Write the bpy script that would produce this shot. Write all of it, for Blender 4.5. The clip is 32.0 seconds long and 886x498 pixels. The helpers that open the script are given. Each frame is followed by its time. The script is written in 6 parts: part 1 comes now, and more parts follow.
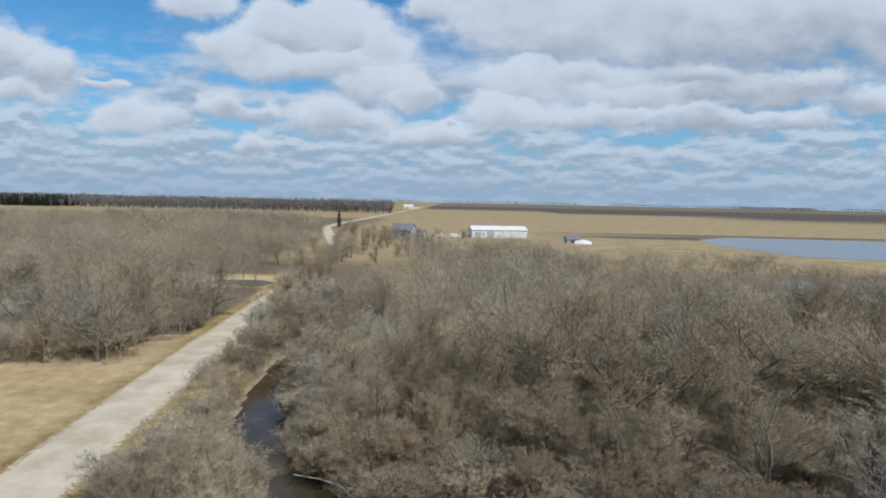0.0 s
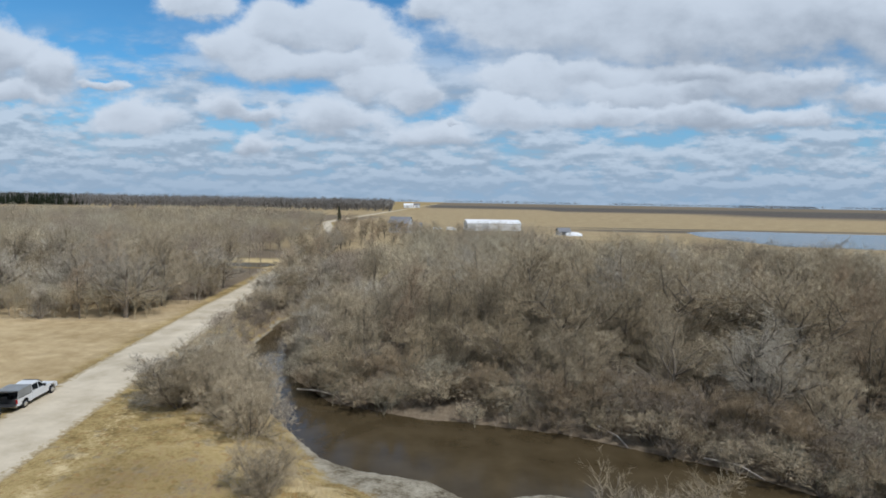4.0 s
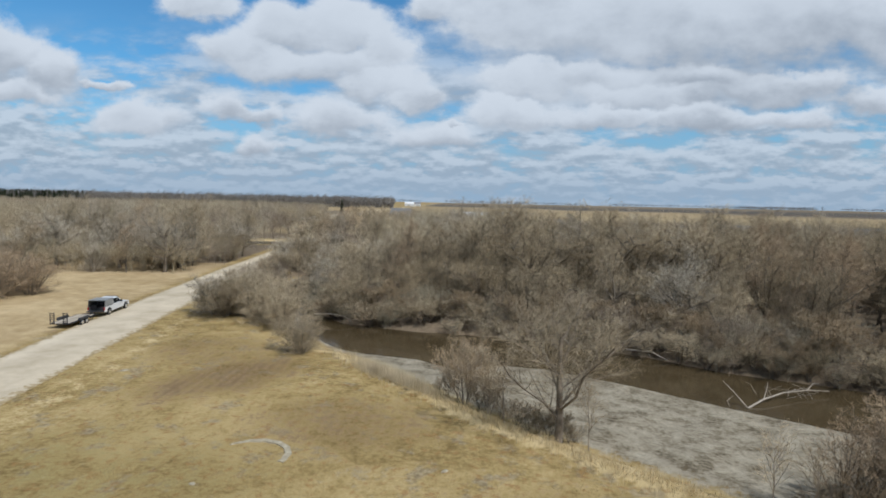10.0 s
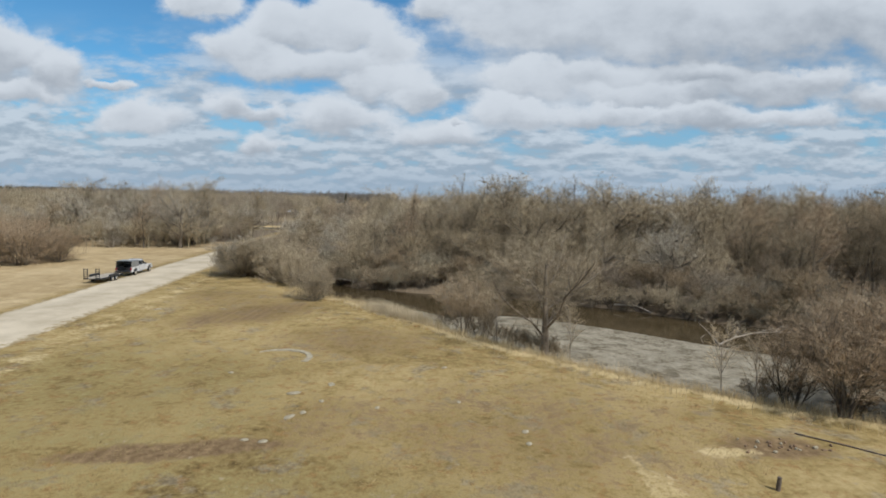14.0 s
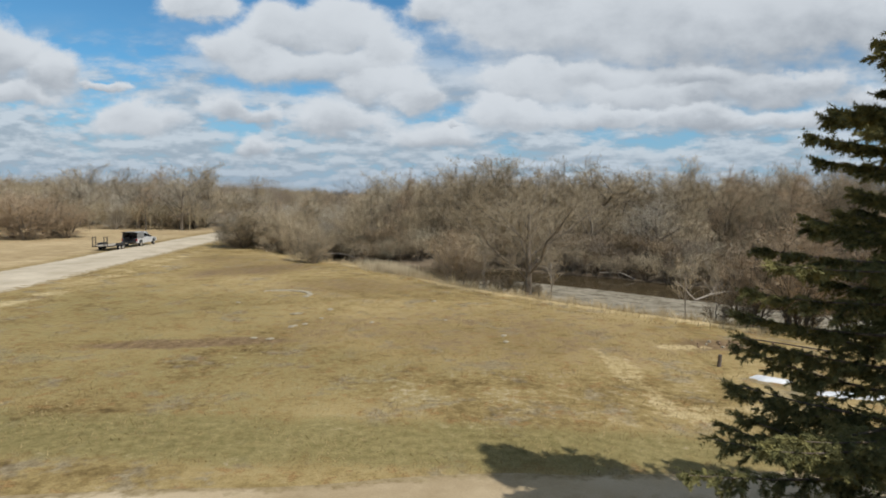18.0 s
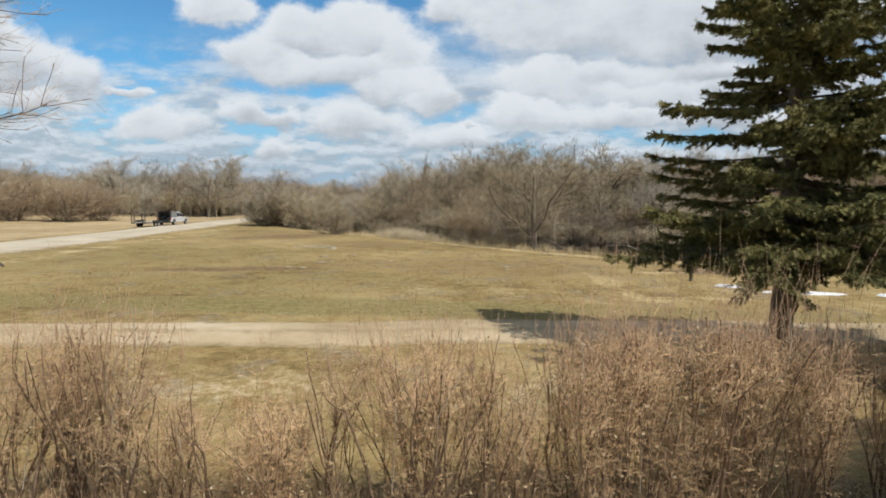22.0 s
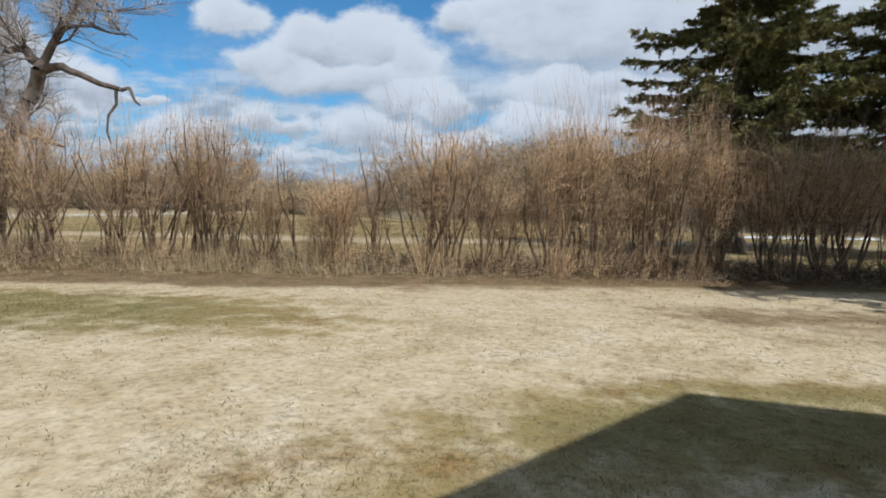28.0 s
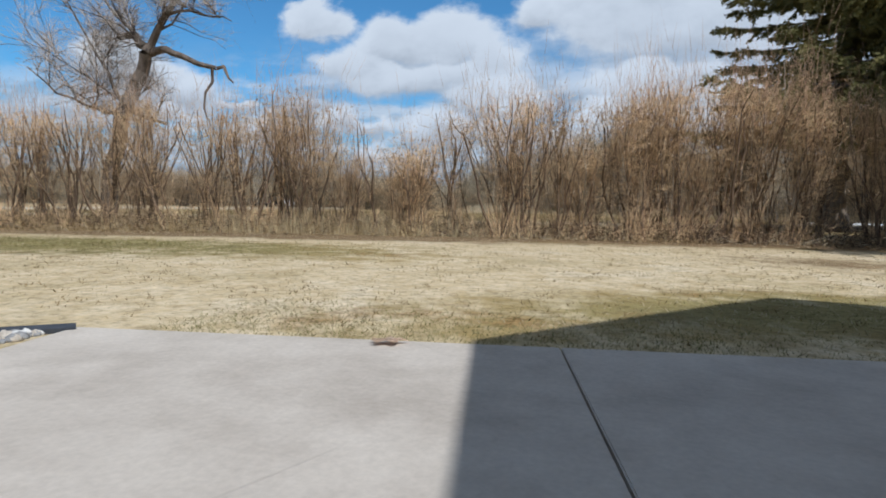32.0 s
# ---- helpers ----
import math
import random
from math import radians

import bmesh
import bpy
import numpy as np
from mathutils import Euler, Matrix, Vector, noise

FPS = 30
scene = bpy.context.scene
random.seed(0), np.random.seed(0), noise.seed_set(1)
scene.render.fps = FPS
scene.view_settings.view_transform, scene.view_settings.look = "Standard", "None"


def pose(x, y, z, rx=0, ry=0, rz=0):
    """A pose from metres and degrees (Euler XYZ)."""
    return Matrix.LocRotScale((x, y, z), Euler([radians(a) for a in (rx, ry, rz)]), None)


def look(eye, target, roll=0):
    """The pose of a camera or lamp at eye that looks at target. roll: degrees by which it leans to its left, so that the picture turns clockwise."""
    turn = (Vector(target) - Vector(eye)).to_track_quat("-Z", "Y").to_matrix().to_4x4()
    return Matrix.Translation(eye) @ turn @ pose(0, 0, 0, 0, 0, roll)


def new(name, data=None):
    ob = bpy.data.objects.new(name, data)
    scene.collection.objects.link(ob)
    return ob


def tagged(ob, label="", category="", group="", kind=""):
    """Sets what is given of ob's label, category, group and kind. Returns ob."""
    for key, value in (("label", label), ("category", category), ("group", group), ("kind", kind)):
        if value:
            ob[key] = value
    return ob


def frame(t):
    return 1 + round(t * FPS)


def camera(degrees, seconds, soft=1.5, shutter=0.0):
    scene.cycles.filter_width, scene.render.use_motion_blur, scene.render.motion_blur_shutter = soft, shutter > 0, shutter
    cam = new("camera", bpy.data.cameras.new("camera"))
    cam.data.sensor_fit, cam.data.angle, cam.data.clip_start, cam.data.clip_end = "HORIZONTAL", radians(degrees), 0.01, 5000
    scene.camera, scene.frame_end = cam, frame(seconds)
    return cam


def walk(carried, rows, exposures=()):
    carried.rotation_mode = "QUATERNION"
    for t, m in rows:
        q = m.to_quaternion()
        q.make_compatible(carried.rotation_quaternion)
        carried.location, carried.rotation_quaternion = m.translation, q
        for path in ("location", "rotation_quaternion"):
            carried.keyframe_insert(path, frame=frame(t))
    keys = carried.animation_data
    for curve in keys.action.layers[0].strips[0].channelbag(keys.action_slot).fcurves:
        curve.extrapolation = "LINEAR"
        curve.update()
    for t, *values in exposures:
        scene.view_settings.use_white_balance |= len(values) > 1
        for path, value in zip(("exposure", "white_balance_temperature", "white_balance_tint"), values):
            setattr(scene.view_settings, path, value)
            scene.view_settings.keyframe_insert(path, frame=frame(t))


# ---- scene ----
cam = camera(75.5, 32.0, 1.75)
PATH = [
    (0, (-0.369, -1.0, 22.776), (-0.408, 0.993, 22.605), 1.2),
    (0.5, (-0.018, -2.453, 22.193), (-0.057, -0.461, 22.023), 1.1),
    (1, (0.286, -3.864, 21.671), (0.247, -1.871, 21.501), 1.1),
    (1.5, (0.782, -5.335, 21.247), (0.74, -3.342, 21.077), 1.0),
    (2, (1.25, -6.807, 20.827), (1.207, -4.814, 20.656), 1.1),
    (2.5, (1.662, -8.411, 20.453), (1.619, -6.419, 20.283), 1.2),
    (4.5, (3.282, -14.842, 18.76), (3.239, -12.85, 18.59), 1.0),
    (5, (3.477, -16.305, 18.328), (3.433, -14.313, 18.159), 1.1),
    (5.5, (3.693, -17.83, 17.928), (3.647, -15.838, 17.759), 1.1),
    (6, (3.834, -19.25, 17.475), (3.787, -17.258, 17.304), 1.1),
    (6.5, (4.059, -20.682, 16.992), (4.009, -18.69, 16.822), 1.1),
    (7, (4.277, -22.13, 16.522), (4.226, -20.138, 16.352), 1.1),
    (7.5, (4.542, -23.589, 16.131), (4.489, -21.596, 15.961), 1.1),
    (8, (4.656, -24.835, 15.719), (4.604, -22.843, 15.549), 1.1),
    (8.5, (4.907, -26.192, 15.246), (4.854, -24.2, 15.077), 1.0),
    (9, (4.965, -27.296, 14.981), (4.914, -25.304, 14.811), 1.1),
    (9.5, (4.936, -28.166, 14.484), (4.887, -26.174, 14.316), 1.1),
    (10, (5.052, -29.207, 14.057), (5.005, -27.215, 13.89), 1.2),
    (10.5, (5.118, -29.924, 13.539), (5.077, -27.931, 13.372), 1.1),
    (11, (5.195, -30.639, 13.094), (5.158, -28.646, 12.928), 1.2),
    (11.5, (5.235, -31.111, 12.623), (5.198, -29.119, 12.451), 1.2),
    (12, (5.248, -31.756, 12.151), (5.211, -29.763, 11.978), 1.2),
    (12.5, (5.321, -32.391, 11.621), (5.279, -30.399, 11.448), 1.1),
    (13, (5.402, -33.171, 11.135), (5.353, -31.179, 10.963), 1.1),
    (13.5, (5.425, -33.874, 10.653), (5.372, -31.883, 10.481), 1.1),
    (14, (5.465, -34.653, 10.243), (5.408, -32.661, 10.071), 1.1),
    (14.5, (5.529, -35.46, 9.863), (5.466, -33.468, 9.692), 1.1),
    (16.5, (5.752, -37.77, 8.249), (5.688, -35.778, 8.084), 1.2),
    (17, (5.815, -38.051, 7.783), (5.759, -36.058, 7.619), 1.2),
    (17.5, (5.802, -38.131, 7.201), (5.766, -36.138, 7.037), 1.2),
    (18, (6.131, -38.09, 6.623), (6.084, -36.097, 6.458), 1.1),
    (18.5, (6.189, -38.193, 6.204), (6.146, -36.201, 6.038), 1.1),
    (19, (6.161, -38.176, 5.928), (6.123, -36.184, 5.754), 0.9),
    (19.5, (6.15, -38.426, 5.558), (6.109, -36.435, 5.378), 0.8),
    (20, (6.315, -38.909, 5.287), (6.252, -36.919, 5.104), 0.7),
    (20.5, (6.43, -39.75, 4.92), (6.369, -37.76, 4.731), 0.5),
    (21, (6.544, -40.628, 4.481), (6.466, -38.638, 4.298), 0.6),
    (21.5, (6.65, -41.6, 4.05), (6.576, -39.611, 3.855), 0.2),
    (22, (6.744, -42.35, 3.662), (6.636, -40.36, 3.498), 0.6),
    (22.5, (6.76, -42.741, 3.614), (6.659, -40.75, 3.456), 0.7),
    (23, (6.748, -42.641, 3.485), (6.661, -40.649, 3.331), 0.6),
    (23.5, (6.756, -42.382, 3.293), (6.681, -40.389, 3.139), 0.4),
    (24, (6.732, -41.903, 2.981), (6.681, -39.909, 2.829), 0.5),
    (24.5, (6.748, -41.582, 2.587), (6.698, -39.589, 2.428), 0.2),
    (25, (6.756, -41.526, 1.977), (6.709, -39.533, 1.819), 0.3),
    (25.5, (6.779, -41.8, 1.355), (6.722, -39.807, 1.201), 0.4),
    (26, (6.828, -42.492, 0.883), (6.756, -40.499, 0.731), 0.3),
    (26.5, (6.894, -43.447, 0.899), (6.807, -41.454, 0.759), 0.9),
    (28.5, (6.943, -45.622, 1.025), (6.775, -43.634, 0.891), 0.9),
    (29, (6.922, -45.723, 0.992), (6.72, -43.738, 0.859), 0.9),
    (29.5, (6.956, -45.808, 0.945), (6.714, -43.827, 0.814), 1.0),
    (30, (6.97, -45.746, 0.913), (6.691, -43.77, 0.781), 1.0),
    (30.5, (6.98, -45.6, 0.917), (6.671, -43.629, 0.782), 1.0),
    (31, (6.968, -45.415, 0.925), (6.639, -43.448, 0.782), 0.9),
    (31.5, (7.01, -45.401, 0.727), (6.65, -43.439, 0.582), 0.7),
    (32, (7.003, -45.446, 0.467), (6.592, -43.494, 0.323), 0.9),
]
# the clip's camera opens up while the hedge fills its picture
GAIN = [(0, -0.03, 5980, 10), (8, -0.02, 6070, 10), (14, 0, 6380, 10), (17, 0, 6550, 10), (20, 0, 6620, 10), (21, 0.05, 6650, 10), (22, 0.2, 6650, 10), (25, 0.26, 6350, 10), (26, 0.12, 6400, 10), (28.5, 0.02, 5960, 10), (30.5, 0.01, 5840, 10), (32, 0.02, 5950, 10)]
walk(cam, [(t, look(eye, target, roll)) for t, eye, target, roll in PATH], GAIN)
SUN_AZ, SUN_EL = 135.4, 52.0
WARM = (1.0, 0.97, 0.915)

# ---- world ----
def node(tree, kind, **kw):
    n = tree.nodes.new(kind)
    for k, v in kw.items():
        if k == "op":
            n.operation = v
        elif k == "ins":
            for i, val in v.items():
                if isinstance(val, bpy.types.NodeSocket):
                    tree.links.new(val, n.inputs[i])
                else:
                    n.inputs[i].default_value = val
    return n


def mth(tree, op, a, b=0.0, c=0.0, clamp=False):
    n = node(tree, "ShaderNodeMath", op=op, ins={0: a, 1: b, 2: c})
    n.use_clamp = clamp
    return n.outputs[0]


def ramp(tree, fac, stops, mode="LINEAR"):
    n = tree.nodes.new("ShaderNodeValToRGB")
    n.color_ramp.interpolation = mode
    while len(n.color_ramp.elements) < len(stops):
        n.color_ramp.elements.new(0.5)
    for e, (p, c) in zip(n.color_ramp.elements, stops):
        e.position = p
        e.color = (*c, 1) if len(c) == 3 else c
    tree.links.new(fac, n.inputs[0])
    return n.outputs[0]


def step(tree, x, lo, hi):
    n = tree.nodes.new("ShaderNodeMapRange")
    n.interpolation_type = "SMOOTHSTEP"
    n.clamp = True
    tree.links.new(x, n.inputs[0])
    n.inputs[1].default_value, n.inputs[2].default_value = lo, hi
    return n.outputs[0]


def mixc(tree, fac, a, b, blend="MIX"):
    n = tree.nodes.new("ShaderNodeMix")
    n.data_type, n.blend_type = "RGBA", blend
    for i, v in ((0, fac), (6, a), (7, b)):
        if isinstance(v, bpy.types.NodeSocket):
            tree.links.new(v, n.inputs[i])
        else:
            n.inputs[i].default_value = (*v, 1) if isinstance(v, tuple) and len(v) == 3 else v
    return n.outputs[2]


def puff_group():
    g = bpy.data.node_groups.new("cloud_puff", "ShaderNodeTree")
    for s in ("U", "V", "cx", "cy", "rx", "ry", "D", "S"):
        g.interface.new_socket(s, in_out="INPUT", socket_type="NodeSocketFloat")
    for s in ("D", "S"):
        g.interface.new_socket(s, in_out="OUTPUT", socket_type="NodeSocketFloat")
    i, o = g.nodes.new("NodeGroupInput").outputs, g.nodes.new("NodeGroupOutput").inputs
    dx = mth(g, "DIVIDE", mth(g, "SUBTRACT", i[0], i[2]), i[4])
    dy = mth(g, "DIVIDE", mth(g, "SUBTRACT", i[1], i[3]), i[5])
    low = mth(g, "MULTIPLY", mth(g, "MINIMUM", dy, 0.0), 1.5)
    dy2 = mth(g, "ADD", mth(g, "MAXIMUM", dy, 0.0), low)
    r = mth(g, "SQRT", mth(g, "ADD", mth(g, "MULTIPLY", dx, dx), mth(g, "MULTIPLY", dy2, dy2)))
    val = mth(g, "SUBTRACT", 1.0, r)
    # lobes melt into one another
    h = step(g, mth(g, "SUBTRACT", val, i[6]), -0.45, 0.45)
    top = mth(g, "SMOOTH_MAX", val, i[6], 0.45)
    g.links.new(top, o[0])
    g.links.new(mth(g, "MULTIPLY_ADD", h, mth(g, "SUBTRACT", dy, i[7]), i[7]), o[1])
    return g


# the cumulus clouds ahead: across, up, half width, half height on the plane one metre ahead
PUFFS = [(-0.756, 0.218, 0.085, 0.071), (-0.824, 0.26, 0.09, 0.066), (-0.666, 0.188, 0.048, 0.044), (-0.724, 0.156, 0.1, 0.031), (-0.574, 0.178, 0.05, 0.012), (-0.535, 0.122, 0.078, 0.04),
         (-0.381, 0.146, 0.042, 0.031), (-0.332, 0.133, 0.045, 0.022), (-0.326, 0.081, 0.051, 0.021), (-0.418, 0.312, 0.068, 0.035), (-0.355, 0.233, 0.09, 0.047), (-0.277, 0.267, 0.075, 0.054),
         (-0.185, 0.266, 0.098, 0.06), (-0.107, 0.234, 0.058, 0.056), (-0.238, 0.211, 0.18, 0.042), (-0.131, 0.184, 0.085, 0.027), (-0.065, 0.168, 0.045, 0.031), (-0.189, 0.128, 0.095, 0.04),
         (-0.042, 0.103, 0.08, 0.028), (-0.018, 0.13, 0.014, 0.008), (-0.031, 0.303, 0.055, 0.033), (0.104, 0.286, 0.14, 0.119), (0.285, 0.283, 0.226, 0.152), (0.51, 0.295, 0.242, 0.132),
         (0.725, 0.284, 0.203, 0.114), (0.212, 0.198, 0.18, 0.036), (0.374, 0.205, 0.16, 0.032), (0.088, 0.143, 0.085, 0.032), (0.233, 0.137, 0.115, 0.03), (0.387, 0.14, 0.105, 0.028),
         (0.66, 0.169, 0.089, 0.024), (0.529, 0.142, 0.085, 0.022), (0.122, 0.188, 0.12, 0.035), (0.302, 0.173, 0.16, 0.03), (0.492, 0.188, 0.16, 0.035)]


def build_world():
    w = bpy.data.worlds.new("sky")
    scene.world = w
    w.use_nodes = True
    t = w.node_tree
    t.nodes.clear()
    sky = t.nodes.new("ShaderNodeTexSky")
    sky.sky_type, sky.sun_disc = "NISHITA", False
    sky.sun_elevation, sky.sun_rotation = radians(SUN_EL), radians(SUN_AZ)
    sky.air_density, sky.dust_density, sky.ozone_density = 1.0, 0.4, 3.0
    blue = mixc(t, 1.0, sky.outputs[0], (0.068, 0.125, 0.145), "MULTIPLY")
    d = t.nodes.new("ShaderNodeTexCoord").outputs["Generated"]
    sep = node(t, "ShaderNodeSeparateXYZ", ins={0: d}).outputs
    ay = mth(t, "ADD", mth(t, "ABSOLUTE", sep[1]), 0.06)
    u, v = mth(t, "DIVIDE", sep[0], ay), mth(t, "DIVIDE", sep[2], ay)
    front = mth(t, "GREATER_THAN", sep[1], 0.0)
    uv = node(t, "ShaderNodeCombineXYZ", ins={0: u, 1: mth(t, "MULTIPLY", v, 1.5), 2: front}).outputs[0]
    n1 = node(t, "ShaderNodeTexNoise", ins={"Vector": uv, "Scale": 8.5, "Detail": 9.0, "Roughness": 0.56})
    nc = node(t, "ShaderNodeSeparateXYZ", ins={0: n1.outputs["Color"]}).outputs
    U = mth(t, "MULTIPLY_ADD", mth(t, "SUBTRACT", nc[0], 0.5), 0.13, u)
    V = mth(t, "MULTIPLY_ADD", mth(t, "SUBTRACT", nc[1], 0.47), 0.085, v)
    g = puff_group()
    D, S = -1.0, 0.0
    for cx, cy, rx, ry in PUFFS:
        n = t.nodes.new("ShaderNodeGroup")
        n.node_tree = g
        for k, val in enumerate((U, V, cx, cy, rx, ry, D, S)):
            if isinstance(val, bpy.types.NodeSocket):
                t.links.new(val, n.inputs[k])
            else:
                n.inputs[k].default_value = val
        D, S = n.outputs[0], n.outputs[1]
    fine = node(t, "ShaderNodeTexNoise", ins={"Vector": uv, "Scale": 13.0, "Detail": 8.0, "Roughness": 0.58}).outputs[0]
    soft = node(t, "ShaderNodeTexNoise", ins={"Vector": uv, "Scale": 4.5, "Detail": 4.0, "Roughness": 0.55}).outputs[0]
    # crisp upper rims, wispy undersides
    wisp = mth(t, "MULTIPLY_ADD", step(t, S, 0.3, -0.6), 0.40, 0.50)
    field = mth(t, "MULTIPLY_ADD", mth(t, "SUBTRACT", fine, 0.5), 1.25, mth(t, "ADD", D, 0.23))
    dens = mth(t, "DIVIDE", field, wisp, clamp=True)
    dens = step(t, dens, 0.0, 1.0)
    # the smaller, flatter puffs that crowd together further off
    def bank(scale, lift):
        p = node(t, "ShaderNodeCombineXYZ", ins={0: u, 1: mth(t, "MULTIPLY_ADD", v, 2.7, lift), 2: front}).outputs[0]
        return node(t, "ShaderNodeTexNoise", ins={"Vector": p, "Scale": scale, "Detail": 8.0, "Roughness": 0.56}).outputs[0]

    def banks(k):
        a, b, c = bank(6.5, 0.06 * k), bank(10.5, 0.036 * k), bank(16.0, 0.024 * k)
        m1, m2 = step(t, v, 0.19, 0.13), step(t, v, 0.10, 0.05)
        ab = mth(t, "MULTIPLY_ADD", m1, mth(t, "SUBTRACT", b, a), a)
        return mth(t, "MULTIPLY_ADD", m2, mth(t, "SUBTRACT", c, ab), ab)

    rows, above = banks(0.0), banks(1.0)
    lowband = mth(t, "MAXIMUM", step(t, v, 0.30, 0.18), mth(t, "MULTIPLY", step(t, u, -0.02, 0.18), 0.8))
    rowd = mth(t, "MULTIPLY", step(t, mth(t, "MULTIPLY_ADD", step(t, v, 0.16, 0.0), 0.05, rows), 0.36, 0.54), lowband)
    shade = mth(t, "ADD", S, mth(t, "MULTIPLY", mth(t, "SUBTRACT", mth(t, "ADD", fine, soft), 1.0), 1.5))
    hi = step(t, shade, -0.95, 0.5)
    edge = step(t, D, 0.95, 0.1)
    lit = mth(t, "MULTIPLY", hi, mth(t, "MULTIPLY_ADD", edge, 0.22, 0.78))
    cloud = mixc(t, lit, (0.42, 0.475, 0.545), (0.80, 0.865, 0.935))
    rowlit = step(t, mth(t, "SUBTRACT", rows, above), -0.09, 0.11)
    rowc = mixc(t, rowlit, (0.44, 0.52, 0.61), (0.71, 0.785, 0.865))
    haze = mixc(t, step(t, v, 0.22, 0.0), blue, (0.34, 0.53, 0.72))
    col = mixc(t, mth(t, "MULTIPLY", rowd, 0.88), haze, rowc)
    col = mixc(t, dens, col, cloud)
    # broken cloud over the rest of the sky
    flat = node(t, "ShaderNodeCombineXYZ", ins={0: mth(t, "DIVIDE", sep[0], mth(t, "ADD", mth(t, "ABSOLUTE", sep[2]), 0.12)), 1: mth(t, "DIVIDE", sep[1], mth(t, "ADD", mth(t, "ABSOLUTE", sep[2]), 0.12)), 2: 3.0}).outputs[0]
    over = node(t, "ShaderNodeTexNoise", ins={"Vector": flat, "Scale": 2.2, "Detail": 7.0, "Roughness": 0.55}).outputs[0]
    rest = mth(t, "MAXIMUM", step(t, v, 0.38, 0.52), mth(t, "SUBTRACT", 1.0, front))
    col = mixc(t, mth(t, "MULTIPLY", step(t, over, 0.40, 0.54), rest), col, mixc(t, step(t, over, 0.45, 0.68), (0.345, 0.375, 0.415), (0.205, 0.224, 0.252)))
    col = mixc(t, mth(t, "MULTIPLY", step(t, v, 0.09, 0.0), 0.72), col, (0.40, 0.53, 0.67))
    bg = node(t, "ShaderNodeBackground", ins={0: col, 1: 0.80})
    out = t.nodes.new("ShaderNodeOutputWorld")
    t.links.new(bg.outputs[0], out.inputs[0])


build_world()
sun = new("sun", bpy.data.lights.new("sun", "SUN"))
sun.data.energy, sun.data.angle, sun.data.color = 3.48, radians(0.6), WARM
az, el = radians(SUN_AZ), radians(SUN_EL)
sun.matrix_world = look((math.sin(az) * math.cos(el) * 100, math.cos(az) * math.cos(el) * 100, math.sin(el) * 100), (0, 0, 0))

# ---- materials ----
MATS = {}


def material(name, build):
    if name not in MATS:
        m = bpy.data.materials.new(name)
        m.use_nodes = True
        t = m.node_tree
        b = t.nodes["Principled BSDF"]
        build(t, b)
        MATS[name] = m
    return MATS[name]


def noise_at(t, scale, detail=4.0, rough=0.55, coord="Object", stretch=None):
    c = t.nodes.new("ShaderNodeTexCoord").outputs[coord]
    if stretch:
        mp = node(t, "ShaderNodeMapping", ins={0: c})
        mp.inputs["Scale"].default_value = stretch
        c = mp.outputs[0]
    return node(t, "ShaderNodeTexNoise", ins={"Vector": c, "Scale": scale, "Detail": detail, "Roughness": rough}).outputs[0]


def bump(t, b, height, strength=0.4, dist=0.02):
    n = node(t, "ShaderNodeBump", ins={"Height": height, "Strength": strength, "Distance": dist})
    t.links.new(n.outputs[0], b.inputs["Normal"])


def plain(name, dark, light, scale=3.0, rough=0.8, bumps=0.3, metal=0.0, vary=0.0, stretch=None, dist=0.02, fine=0):
    def build(t, b):
        f = noise_at(t, scale, 5.0, 0.6, stretch=stretch)
        g = noise_at(t, (fine or scale * 9), 3.0, 0.6, stretch=stretch)
        f = mth(t, "MULTIPLY_ADD", mth(t, "SUBTRACT", g, 0.5), 0.5, f)
        col = ramp(t, f, [(0.3, dark), (0.7, light)])
        if vary:
            r = t.nodes.new("ShaderNodeObjectInfo").outputs["Random"]
            hsv = node(t, "ShaderNodeHueSaturation", ins={"Color": col, "Value": mth(t, "MULTIPLY_ADD", r, vary * 2, 1 - vary)})
            col = hsv.outputs[0]
        t.links.new(col, b.inputs["Base Color"])
        b.inputs["Roughness"].default_value, b.inputs["Metallic"].default_value = rough, metal
        b.inputs["Specular IOR Level"].default_value = 0.25 if rough > 0.6 else 0.5
        bump(t, b, mth(t, "ADD", f, g), bumps, dist)
    return material(name, build)


BARK = plain("bark", (0.088, 0.073, 0.057), (0.250, 0.213, 0.169), 6.0, 0.95, 0.6, vary=0.3, stretch=(1, 1, 0.2))
TWIG = plain("twig", (0.332, 0.273, 0.183), (0.613, 0.513, 0.359), 1.2, 0.95, 0.0, vary=0.25)
TWIG_DARK = plain("dark_twig", (0.230, 0.182, 0.116), (0.466, 0.383, 0.254), 1.2, 0.95, 0.0, vary=0.25)
TWIG_RED = plain("red_twig", (0.318, 0.238, 0.156), (0.586, 0.455, 0.309), 1.5, 0.95, 0.0, vary=0.2)
TWIG_GOLD = plain("gold_twig", (0.38, 0.29, 0.18), (0.60, 0.48, 0.33), 1.5, 0.9, 0.0, vary=0.15)
TWIG_PALE = plain("pale_twig", (0.336, 0.299, 0.236), (0.588, 0.530, 0.430), 1.5, 0.95, 0.0, vary=0.2)
TWIG_THICKET = plain("thicket_twig", (0.208, 0.156, 0.099), (0.416, 0.324, 0.207), 1.2, 0.95, 0.0, vary=0.25)
BARK_PALE = plain("pale_bark", (0.22, 0.19, 0.16), (0.46, 0.41, 0.35), 5.0, 0.95, 0.5, stretch=(1, 1, 0.25))
TWIG_ASH = plain("ash_twig", (0.46, 0.39, 0.335), (0.68, 0.60, 0.53), 1.5, 0.95, 0.0)
